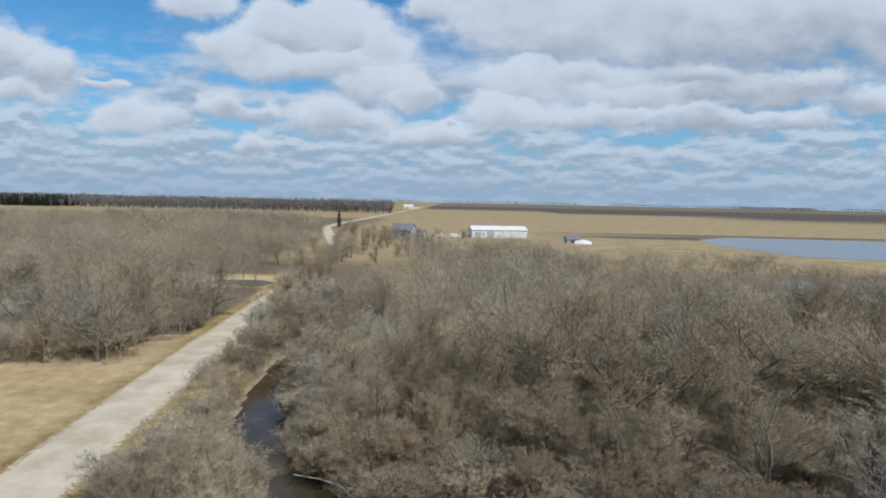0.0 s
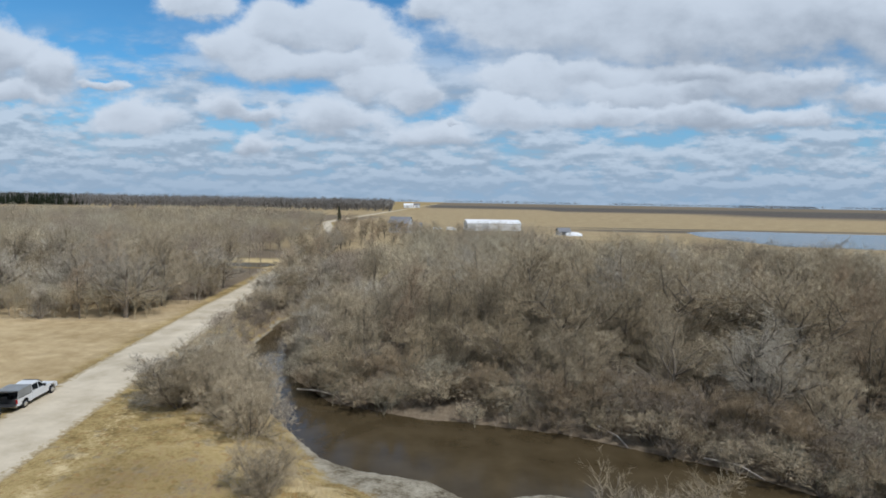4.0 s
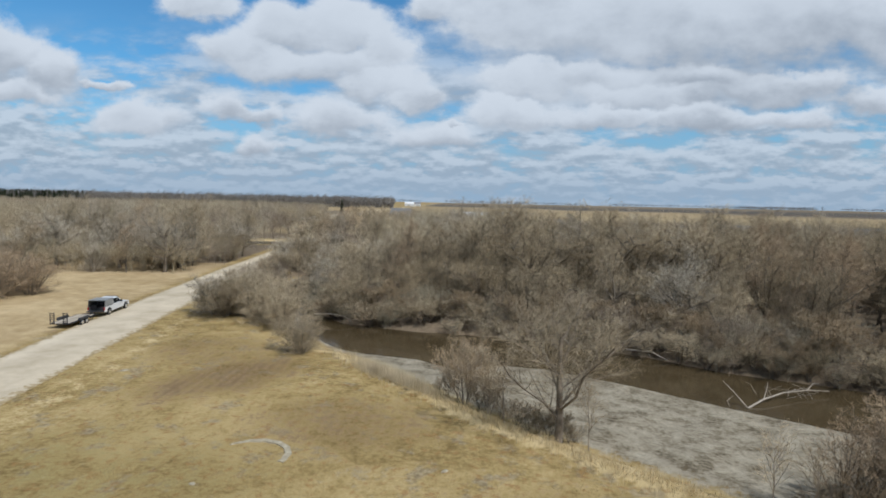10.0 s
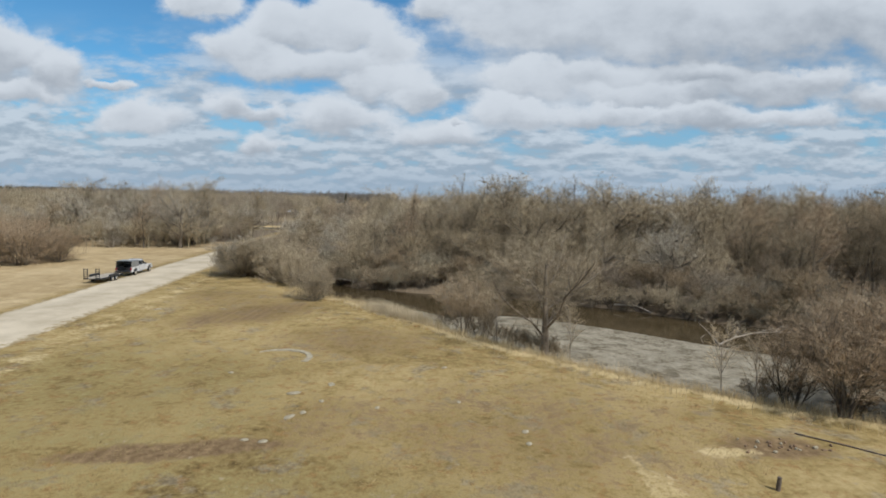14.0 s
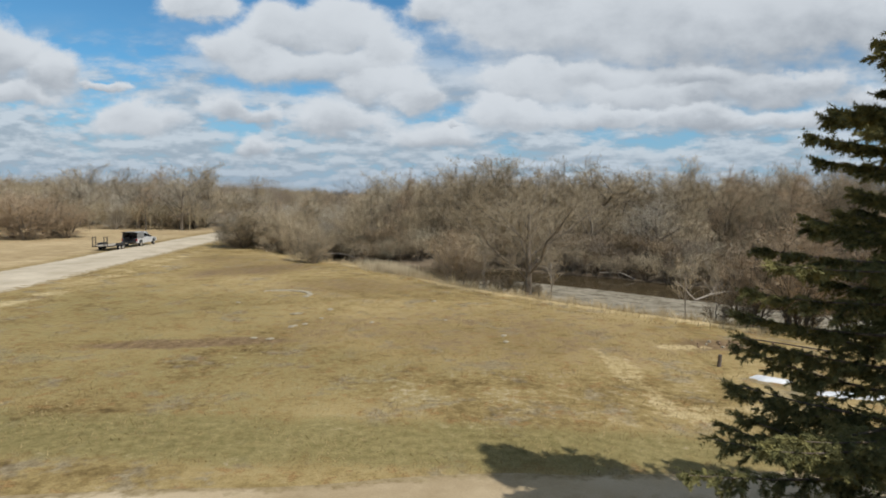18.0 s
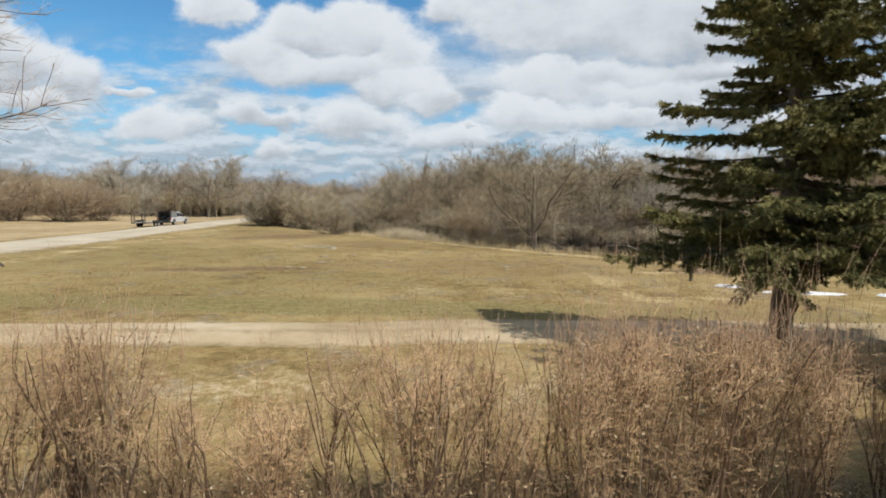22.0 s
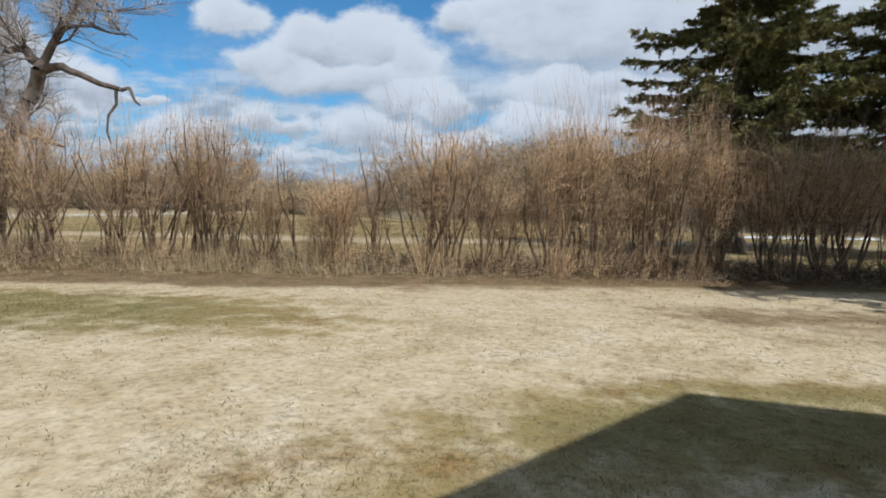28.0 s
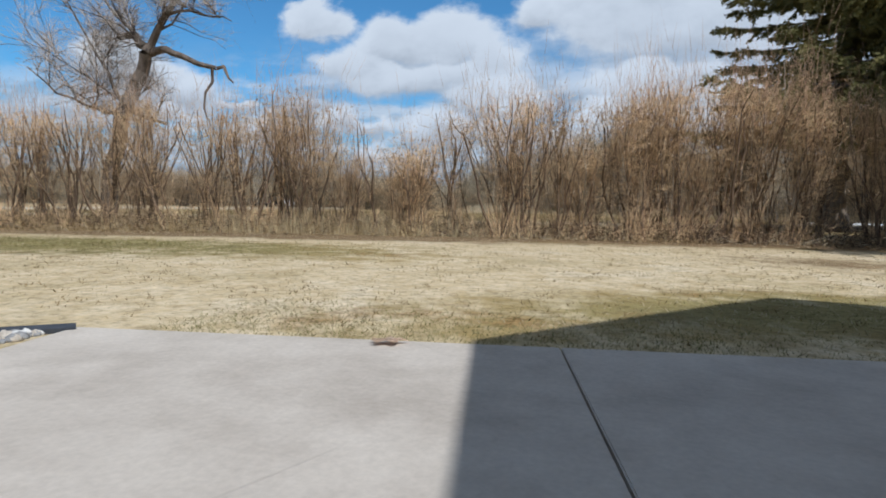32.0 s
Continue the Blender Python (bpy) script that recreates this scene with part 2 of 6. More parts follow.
DEADWOOD = plain("bleached_wood", (0.34, 0.29, 0.24), (0.66, 0.60, 0.52), 5.0, 0.9, 0.5, stretch=(0.3, 1, 1))
WOODS = [plain("woods_grey", (0.245, 0.218, 0.155), (0.512, 0.455, 0.334), 0.05, 0.95, 0.0, fine=0.9), plain("woods_tan", (0.266, 0.217, 0.139), (0.523, 0.435, 0.289), 0.06, 0.95, 0.0, fine=0.8),
         plain("woods_dark", (0.171, 0.141, 0.110), (0.382, 0.318, 0.245), 0.06, 0.95, 0.0, fine=0.8)]


def ground_build(t, b):
    at = t.nodes.new("ShaderNodeAttribute")
    at.attribute_name = "cover"
    m = node(t, "ShaderNodeSeparateColor", ins={0: at.outputs["Color"]}).outputs
    at2 = t.nodes.new("ShaderNodeAttribute")
    at2.attribute_name = "cover_far"
    f = node(t, "ShaderNodeSeparateColor", ins={0: at2.outputs["Color"]}).outputs
    big, mid = noise_at(t, 0.09, 5.0, 0.6), noise_at(t, 0.55, 6.0, 0.65)
    small, tiny = noise_at(t, 3.2, 5.0, 0.65), noise_at(t, 22.0, 4.0, 0.7)
    var = mth(t, "ADD", mth(t, "MULTIPLY", big, 0.40), mth(t, "ADD", mth(t, "MULTIPLY", mid, 0.42), mth(t, "MULTIPLY", small, 0.30)))
    grass = ramp(t, var, [(0.41, (0.115, 0.080, 0.032)), (0.48, (0.22, 0.158, 0.065)), (0.54, (0.315, 0.235, 0.10)), (0.64, (0.45, 0.345, 0.168))])
    patch = noise_at(t, 0.42, 6.0, 0.7, stretch=(1, 1, 1.7))
    grass = mixc(t, mth(t, "MULTIPLY", step(t, patch, 0.53, 0.63), 0.65), grass, ramp(t, small, [(0.35, (0.17, 0.14, 0.095)), (0.65, (0.36, 0.31, 0.22))]))
    rust = noise_at(t, 1.35, 6.0, 0.72, stretch=(1, 1, 2.3))
    grass = mixc(t, mth(t, "MULTIPLY", step(t, rust, 0.53, 0.63), 0.7), grass, ramp(t, tiny, [(0.35, (0.19, 0.105, 0.04)), (0.65, (0.37, 0.225, 0.095))]))
    straw = ramp(t, mid, [(0.3, (0.42, 0.32, 0.15)), (0.7, (0.62, 0.50, 0.29))])
    pale = ramp(t, mth(t, "ADD", mth(t, "MULTIPLY", noise_at(t, 9.0, 6.0, 0.75), 0.62), mth(t, "MULTIPLY", small, 0.38)),
                [(0.32, (0.40, 0.30, 0.168)), (0.44, (0.52, 0.412, 0.25)), (0.54, (0.61, 0.502, 0.335)), (0.68, (0.69, 0.585, 0.42))])
    # worn and bleached parts of the lawn
    wear = noise_at(t, 1.1, 5.0, 0.62)
    pale = mixc(t, mth(t, "MULTIPLY", step(t, wear, 0.50, 0.64), 0.5), pale, ramp(t, tiny, [(0.35, (0.30, 0.235, 0.12)), (0.65, (0.46, 0.37, 0.21))]))
    pale = mixc(t, mth(t, "MULTIPLY", step(t, wear, 0.46, 0.36), 0.7), pale, ramp(t, tiny, [(0.35, (0.50, 0.42, 0.295)), (0.65, (0.72, 0.62, 0.455))]))
    brown = ramp(t, small, [(0.3, (0.14, 0.092, 0.050)), (0.7, (0.32, 0.225, 0.125))])
    gx = node(t, "ShaderNodeSeparateXYZ", ins={0: t.nodes.new("ShaderNodeTexCoord").outputs["Object"]}).outputs[0]
    furrow = mth(t, "SINE", mth(t, "MULTIPLY_ADD", mid, 9.0, mth(t, "MULTIPLY", gx, 8.4)))
    brown = mixc(t, mth(t, "MULTIPLY_ADD", furrow, 0.13, 0.15), brown, (0.09, 0.058, 0.03))
    mud = ramp(t, mth(t, "ADD", mth(t, "MULTIPLY", mid, 0.6), mth(t, "MULTIPLY", small, 0.4)),
               [(0.38, (0.10, 0.082, 0.056)), (0.45, (0.21, 0.183, 0.133)), (0.52, (0.30, 0.268, 0.205)), (0.64, (0.40, 0.365, 0.288))])
    jit = mth(t, "MULTIPLY", mth(t, "SUBTRACT", mth(t, "ADD", small, mid), 1.0), 1.3)

    def mask(s):
        return step(t, mth(t, "ADD", s, jit), 0.25, 0.75)

    green = ramp(t, small, [(0.3, (0.15, 0.134, 0.05)), (0.7, (0.315, 0.262, 0.115))])
    col = mixc(t, mth(t, "MULTIPLY", mask(m[1]), 0.8), grass, green)
    col = mixc(t, mask(m[2]), col, pale)
    col = mixc(t, mask(f[2]), col, brown)
    col = mixc(t, mask(m[0]), col, mud)
    at3 = t.nodes.new("ShaderNodeAttribute")
    at3.attribute_name = "cover_strips"
    s3 = node(t, "ShaderNodeSeparateColor", ins={0: at3.outputs["Color"]}).outputs
    col = mixc(t, mask(s3[0]), col, straw)
    litter = ramp(t, small, [(0.3, (0.13, 0.10, 0.07)), (0.7, (0.25, 0.20, 0.14))])
    col = mixc(t, mask(s3[1]), col, litter)
    meadow = ramp(t, mth(t, "ADD", mth(t, "MULTIPLY", big, 0.5), mth(t, "MULTIPLY", mid, 0.5)), [(0.38, (0.36, 0.265, 0.14)), (0.62, (0.56, 0.44, 0.27))])
    col = mixc(t, s3[2], col, meadow)
    gold = ramp(t, big, [(0.35, (0.30, 0.225, 0.125)), (0.65, (0.42, 0.33, 0.19))])
    col = mixc(t, f[0], col, gold)
    dark = ramp(t, big, [(0.35, (0.075, 0.066, 0.058)), (0.65, (0.135, 0.118, 0.10))])
    col = mixc(t, f[1], col, dark)
    speck = ramp(t, tiny, [(0.30, (0.5, 0.48, 0.43)), (0.48, (1, 1, 1)), (0.72, (1.25, 1.23, 1.2))])
    col = mixc(t, 0.75, col, speck, "MULTIPLY")
    t.links.new(col, b.inputs["Base Color"])
    b.inputs["Roughness"].default_value = 0.97
    b.inputs["Specular IOR Level"].default_value = 0.12
    bump(t, b, mth(t, "ADD", mth(t, "MULTIPLY", small, 1.0), mth(t, "MULTIPLY", tiny, 0.35)), 0.35, 0.035)


GROUND = material("field_ground", ground_build)


def water_build(t, b):
    n = noise_at(t, 0.35, 3.0, 0.5)
    t.links.new(ramp(t, n, [(0.3, (0.055, 0.040, 0.020)), (0.7, (0.085, 0.063, 0.034))]), b.inputs["Base Color"])
    b.inputs["Roughness"].default_value = 0.10
    b.inputs["Specular IOR Level"].default_value = 0.35
    bump(t, b, noise_at(t, 1.6, 3.0, 0.5), 0.10, 0.05)


def pond_build(t, b):
    b.inputs["Base Color"].default_value = (0.10, 0.115, 0.13, 1)
    b.inputs["Roughness"].default_value = 0.16
    bump(t, b, noise_at(t, 0.8, 3.0, 0.5), 0.25, 0.1)


WATER, POND = material("river_water", water_build), material("pond_water", pond_build)

# ---- mesh helpers ----


def part(name, bm, mat, parent=None, label="", smooth=False):
    """Link a bmesh as one mesh object under a thing or part."""
    me = bpy.data.meshes.new(name)
    bm.to_mesh(me)
    bm.free()
    me.materials.append(mat)
    if smooth:
        me.polygons.foreach_set("use_smooth", np.ones(len(me.polygons), bool))
    ob = new(name, me)
    ob.parent = parent
    if label:
        tagged(ob, label)
    return ob


def child(name, me, parent, label=""):
    ob = new(name, me)
    ob.parent = parent
    if label:
        tagged(ob, label)
    return ob


def tubes(segs, sides):
    """Vertices and faces of tapered tubes. segs: rows of x0 y0 z0 r0 x1 y1 z1 r1; a tube whose end radius is 0 ends in a point."""
    segs = np.asarray(segs, float)
    n = len(segs)
    p0, r0, p1, r1 = segs[:, :3], segs[:, 3], segs[:, 4:7], segs[:, 7]
    d = p1 - p0
    d /= np.maximum(np.linalg.norm(d, axis=1), 1e-6)[:, None]
    ref = np.where(np.abs(d[:, 2:3]) > 0.9, np.array([[1.0, 0, 0]]), np.array([[0, 0, 1.0]]))
    a = np.cross(d, ref)
    a /= np.linalg.norm(a, axis=1)[:, None]
    c = np.cross(d, a)
    ang = np.arange(sides) * 2 * np.pi / sides
    ring = a[:, None, :] * np.cos(ang)[None, :, None] + c[:, None, :] * np.sin(ang)[None, :, None]
    v0 = p0[:, None, :] + ring * r0[:, None, None]
    v1 = p1[:, None, :] + ring * r1[:, None, None]
    return v0, v1


def limb_mesh(name, segs, sides, mat):
    v0, v1 = tubes(segs, sides)
    n = len(v0)
    verts = np.concatenate([v0, v1], axis=1).reshape(-1, 3)
    base = np.arange(n)[:, None] * 2 * sides
    k = np.arange(sides)
    k2 = (k + 1) % sides
    quads = np.stack([base + k, base + k2, base + sides + k2, base + sides + k], axis=2).reshape(-1, 4)
    return fast_mesh(name, verts, quads, [mat], smooth=True)


def twig_mesh(name, segs, mat):
    v0, v1 = tubes(segs, 3)
    n = len(v0)
    tip = v1.mean(axis=1)
    verts = np.concatenate([v0, tip[:, None, :]], axis=1).reshape(-1, 3)
    base = np.arange(n)[:, None] * 4
    k = np.arange(3)
    tris = np.stack([base + k, base + (k + 1) % 3, np.broadcast_to(base + 3, (n, 3))], axis=2).reshape(-1, 3)
    return fast_mesh(name, verts, tris, [mat])


def slivers(segs, seed=3):
    """Fine far twigs: one narrow pointed face each."""
    segs = np.asarray(segs, float)
    rng = np.random.default_rng(seed)
    p0, p1 = segs[:, :3], segs[:, 4:7]
    a = np.cross(p1 - p0, rng.normal(size=p0.shape))
    a *= (segs[:, 3] / np.maximum(np.linalg.norm(a, axis=1), 1e-9))[:, None] * 1.25
    v = np.stack([p0 - a, p0 + a, p1], axis=1).reshape(-1, 3)
    return v.astype(np.float32), np.arange(len(v), dtype=np.int32).reshape(-1, 3)


def fast_mesh(name, verts, faces, mats, smooth=False, slots=None):
    verts, faces = np.asarray(verts, np.float32), np.asarray(faces, np.int32)
    me = bpy.data.meshes.new(name)
    me.vertices.add(len(verts))
    me.vertices.foreach_set("co", verts.ravel())
    me.loops.add(faces.size)
    me.loops.foreach_set("vertex_index", faces.ravel())
    me.polygons.add(len(faces))
    me.polygons.foreach_set("loop_start", np.arange(len(faces), dtype=np.int32) * faces.shape[1])
    for m in mats:
        me.materials.append(m)
    if slots is not None:
        me.polygons.foreach_set("material_index", np.asarray(slots, np.int32))
    if smooth:
        me.polygons.foreach_set("use_smooth", np.ones(len(faces), bool))
    me.update(calc_edges=True)
    return me


def box(bm, x0, y0, z0, x1, y1, z1, bevel=0.0):
    r = bmesh.ops.create_cube(bm, size=1.0)
    bmesh.ops.scale(bm, vec=(x1 - x0, y1 - y0, z1 - z0), verts=r["verts"])
    bmesh.ops.translate(bm, vec=((x0 + x1) / 2, (y0 + y1) / 2, (z0 + z1) / 2), verts=r["verts"])
    if bevel:
        bmesh.ops.bevel(bm, geom=list({e for v in r["verts"] for e in v.link_edges}), offset=bevel, segments=2, affect="EDGES", profile=0.7)
    return r["verts"]


# ---- plan of the land ----
NEAR_BANK = [(-20.5, 130), (-22.5, 104), (-27.4, 84), (-26.8, 71), (-24.0, 57), (-18.8, 47), (-11.5, 37), (-8.0, 32.5), (-4.7, 30.5), (1.3, 29),
             (4.7, 26), (10, 27.6), (14.2, 26.6), (21, 22.3), (28, 16.8), (34.3, 12.4), (60, -3), (120, -40)]
FAR_BANK = [(-17.0, 130), (-20.5, 100), (-23.6, 88), (-22.4, 76), (-20.0, 65), (-17.0, 54.5), (-10, 45.3), (0, 41.4), (4, 40.9), (13.5, 38.6),
            (25.4, 32.5), (32, 27), (40, 23.4), (65, 9), (125, -27)]
CREST = [(-22, 130), (-25, 108), (-30.2, 84), (-29.8, 70), (-27.2, 56), (-22.2, 45), (-15, 33.5), (-9, 23.2), (-6.3, 22.5), (-0.2, 14.7), (5.2, 8.1), (9, 4.3), (12.2, 1.3),
         (17.5, -3), (21.8, -5.9), (25.1, -7.5), (45, -19), (110, -52)]
ROAD_C = [(-24.0, -75), (-25.5, -30), (-27.4, -3), (-29.2, 12), (-31.6, 30), (-33.5, 46), (-35.2, 62), (-36.6, 76), (-37.9, 92), (-39.2, 110), (-40.8, 128),
          (-42.5, 155), (-46.0, 190), (-50.0, 232), (-62.0, 290), (-83.0, 370), (-100, 440), (-103, 520), (-101, 693), (-97, 1150), (-87, 2900)]
WATER_Z = -2.4


def dist_line(px, py, line):
    """Distance to a polyline, and on which side: positive to its left, looking along it."""
    best = np.full(px.shape, 1e9)
    side = np.zeros(px.shape)
    for (x0, y0), (x1, y1) in zip(line, line[1:]):
        dx, dy = x1 - x0, y1 - y0
        s = np.clip(((px - x0) * dx + (py - y0) * dy) / (dx * dx + dy * dy), 0, 1)
        qx, qy = px - x0 - s * dx, py - y0 - s * dy
        d = np.hypot(qx, qy)
        near = d < best
        best = np.where(near, d, best)
        side = np.where(near, np.sign(dx * qy - dy * qx), side)
    return best, side


def sm(x, lo, hi):
    s = np.clip((x - lo) / (hi - lo), 0, 1)
    return s * s * (3 - 2 * s)


def height(px, py):
    """Height of the ground, and the share of bare mud."""
    px, py = np.asarray(px, float), np.asarray(py, float)
    dn, sn = dist_line(px, py, NEAR_BANK)
    df, sf = dist_line(px, py, FAR_BANK)
    dc, sc = dist_line(px, py, CREST)
    z = np.zeros(px.shape)
    wob = 0.10 * np.sin(px * 0.9 + 1.3 * np.sin(py * 0.7)) * np.sin(py * 0.8 + 0.5) + 0.05 * np.sin(px * 2.3 + py * 1.7)
    bank = (sc > 0) & (sn < 0)
    frac = dc / np.maximum(dc + dn, 0.01)
    zb = -1.05 * sm(dc, 0, 5.0) - 1.3 * frac - 0.05 + wob * sm(dc, 0.5, 3)
    z = np.where(bank, np.maximum(zb, WATER_Z + 0.02 + 0.25 * sm(dn, 0, 1.2)), z)
    river = (sn > 0) & (sf < 0)
    z = np.where(river, WATER_Z - 1.0 * sm(np.minimum(dn, df), 0, 3) - 0.03, z)
    beyond = (sf > 0)
    zf = WATER_Z + 1.5 * sm(df, 0, 4) + 0.8 * sm(df, 4, 40)
    z = np.where(beyond, zf + wob * 0.7 * sm(df, 1, 4), z)
    far = np.hypot(px, py - 30)
    z = z * (1 - sm(far, 130, 180)) + 0.0
    field = ~(bank | river | beyond)
    z = np.where(field, -0.25 * sm(4 - dc, 0, 4) * (sc < 0) + 0.04 * np.sin(px * 0.31) * np.sin(py * 0.27), z)
    mud = np.where(bank, sm(dc, 3.0, 6.5) * (1 - sm(py, 34, 38)), 0) + np.where(river & (dn < df), 1.0, 0)
    return z, mud


def ground_z(x, y):
    return float(height(np.array([x]), np.array([y]))[0][0])


def ellipse(px, py, cx, cy, rx, ry, turn=0.0):
    a = radians(turn)
    dx, dy = px - cx, py - cy
    u, v = dx * math.cos(a) + dy * math.sin(a), -dx * math.sin(a) + dy * math.cos(a)
    r = np.hypot(u / rx, v / ry)
    return np.clip(1 - sm(r, 0.45, 1.6), 0, 1)


def axis(lo, hi, stops):
    """Grid lines from lo to hi; stops: rows of (upto, spacing)."""
    out, x = [], lo
    for upto, sp in stops:
        while x < upto - 1e-6:
            out.append(x)
            x += sp
    out.append(hi)
    return np.array(out)


def build_ground():
    far = [600, 800, 1100, 1500, 2100, 3000, 4800]
    xs = np.concatenate([[-f for f in far[::-1]], axis(-400, 400, [(-140, 20), (-60, 4), (-45, 1.2), (45, 0.75), (70, 1.5), (140, 4), (400, 20)]), far])
    ys = np.concatenate([[-1500, -600, -250], axis(-120, 460, [(-60, 6), (92, 0.75), (140, 3), (460, 16)]), [500, 560, 620, 700, 780, 900, 1050, 1250, 1500, 1900, 2400, 3200, 4900]])
    gx, gy = np.meshgrid(xs, ys)
    z, mud = height(gx, gy)
    nx, ny = len(xs), len(ys)
    idx = np.arange(nx * ny).reshape(ny, nx)
    quads = np.stack([idx[:-1, :-1], idx[:-1, 1:], idx[1:, 1:], idx[1:, :-1]], axis=2).reshape(-1, 4)
    me = fast_mesh("ground", np.stack([gx, gy, z], axis=2).reshape(-1, 3), quads, [GROUND], smooth=True)
    X, Y = gx.ravel(), gy.ravel()
    cover = np.zeros((len(X), 4), np.float32)
    cover[:, 0] = mud.ravel()
    green = np.maximum.reduce([ellipse(X, Y, -14, -8, 14, 14) * .42, ellipse(X, Y, -4, -17, 14, 6) * .42, ellipse(X, Y, 0, -22.9, 20, 1.5) * .9,
                               ellipse(X, Y, 0.7, -40.3, 5.2, 1.3, -3) * .9, ellipse(X, Y, 7.2, -43.15, 1.5, .34, 5) * .7, ellipse(X, Y, 8.6, -42.6, 1.9, .75, 5) * .8, ellipse(X, Y, 9.5, -40.4, .8, .4) * .7])
    cover[:, 1] = green
    pale = np.maximum.reduce([sm(-37.3 + .07 * (X - 6) * (X > 6) - Y, 0, .7) * sm(X + 6, 0, 3) * (Y > -60), ellipse(X, Y, 8.5, -18.5, 9, 3.5) * .22, ellipse(X, Y, 2, -31.5, 14, 1.6) * .3])
    pale = pale * (1 - .85 * np.maximum(ellipse(X, Y, 0.7, -40.3, 5.2, 1.3, -3), np.maximum(ellipse(X, Y, 7.2, -43.15, 1.5, .34, 5), ellipse(X, Y, 8.6, -42.6, 1.9, .75, 5))))
    cover[:, 2] = np.clip(pale, 0, 1)
    far_c = np.zeros((len(X), 4), np.float32)
    beyond = sm(Y, 185, 215) * sm(X, -95, -60)
    far_c[:, 0] = np.clip(beyond + sm(Y, 640, 700) * (Y < 1000) * (X < 0), 0, 1)
    far_c[:, 1] = np.clip(sm(Y + 0.89 * X, 1420, 1450) * (X > -95) * (1 - .35 * (Y > 2300)), 0, 1)
    far_c[:, 1] = np.maximum(far_c[:, 1], np.maximum(ellipse(X, Y, 150, 390, 70, 14), ellipse(X, Y, 240, 425, 150, 12)))
    far_c[:, 2] = np.maximum.reduce([ellipse(X, Y, -12.6, 14.2, 8.0, 4.2, 55) * .55, ellipse(X, Y, -6, -12.8, 4.5, .7, 14) * 1.25, ellipse(X, Y, 9, -9, 10, 7) * .42, ellipse(X, Y, -2, 6, 7, 5) * .45, ellipse(X, Y, 1, -9, 5, 4) * .42, ellipse(X, Y, -17, 22, 8, 6) * .4,
                                     ellipse(X, Y, 10.4, -39.6, 2.4, 1.1, 6) * .5, ellipse(X, Y, 1.2, -38.1, 5.5, .65) * .85, ellipse(X, Y, 6, -36.75, 10, .95, 4) * .95,
                                     ellipse(X, Y, 19, -10.7, 2.5, 1.2) * .9])
    dcr, scr = dist_line(X, Y, CREST)
    near = (Y > -25) & (Y < 26)
    dr, sr = dist_line(X, Y, ROAD_C)
    strips = np.zeros((len(X), 4), np.float32)
    strips[:, 2] = (sr > 0) * (X < -33) * (Y > -10) * (Y < 90) * sm(dr, 3.5, 6) * .85
    strips[:, 0] = np.maximum.reduce([np.clip(1.3 - np.abs(dcr - 1.0) / 2.2, 0, 1) * near * (scr > 0), np.clip(1.2 - np.abs(dr - 6.6) / 1.8, 0, 1) * (Y > -20) * .4,
                                      ellipse(X, Y, -57, 158, 10, 6) * .95, ellipse(X, Y, 13.1, -16.2, 0.75, 4.4, 7) * .55, ellipse(X, Y, 15, -19.8, 3, 1.0) * .5, ellipse(X, Y, 16.9, -11.4, 1.2, .5) * .95])
    dn, sn = dist_line(X, Y, FAR_BANK)
    woods_l = sm(dr, 4.5, 7) * (X < -30) * (Y > 71) * ~((X > -70) * (X < -44) * (Y > 138) * (Y < 162))
    between = (X < -15) * (sr < 0) * sm(dr, 6.5, 10) * sm(Y, 36, 44) * (X > -45) * (dist_line(X, Y, NEAR_BANK)[1] <= 0)
    strips[:, 1] = np.clip(between * .9 + ((sn > 0) | (dn < 2.5)) * (Y < 190) * (Y > 5) + woods_l * (Y < 640), 0, 1)
    for name, arr in (("cover", cover), ("cover_far", far_c), ("cover_strips", strips)):
        a = me.color_attributes.new(name, "FLOAT_COLOR", "POINT")
        arr[:, 3] = 1
        a.data.foreach_set("color", arr.ravel())
    tagged(new("ground", me), "dry brown early spring grass field with a muddy river bank", "ground", kind="structure")


build_ground()


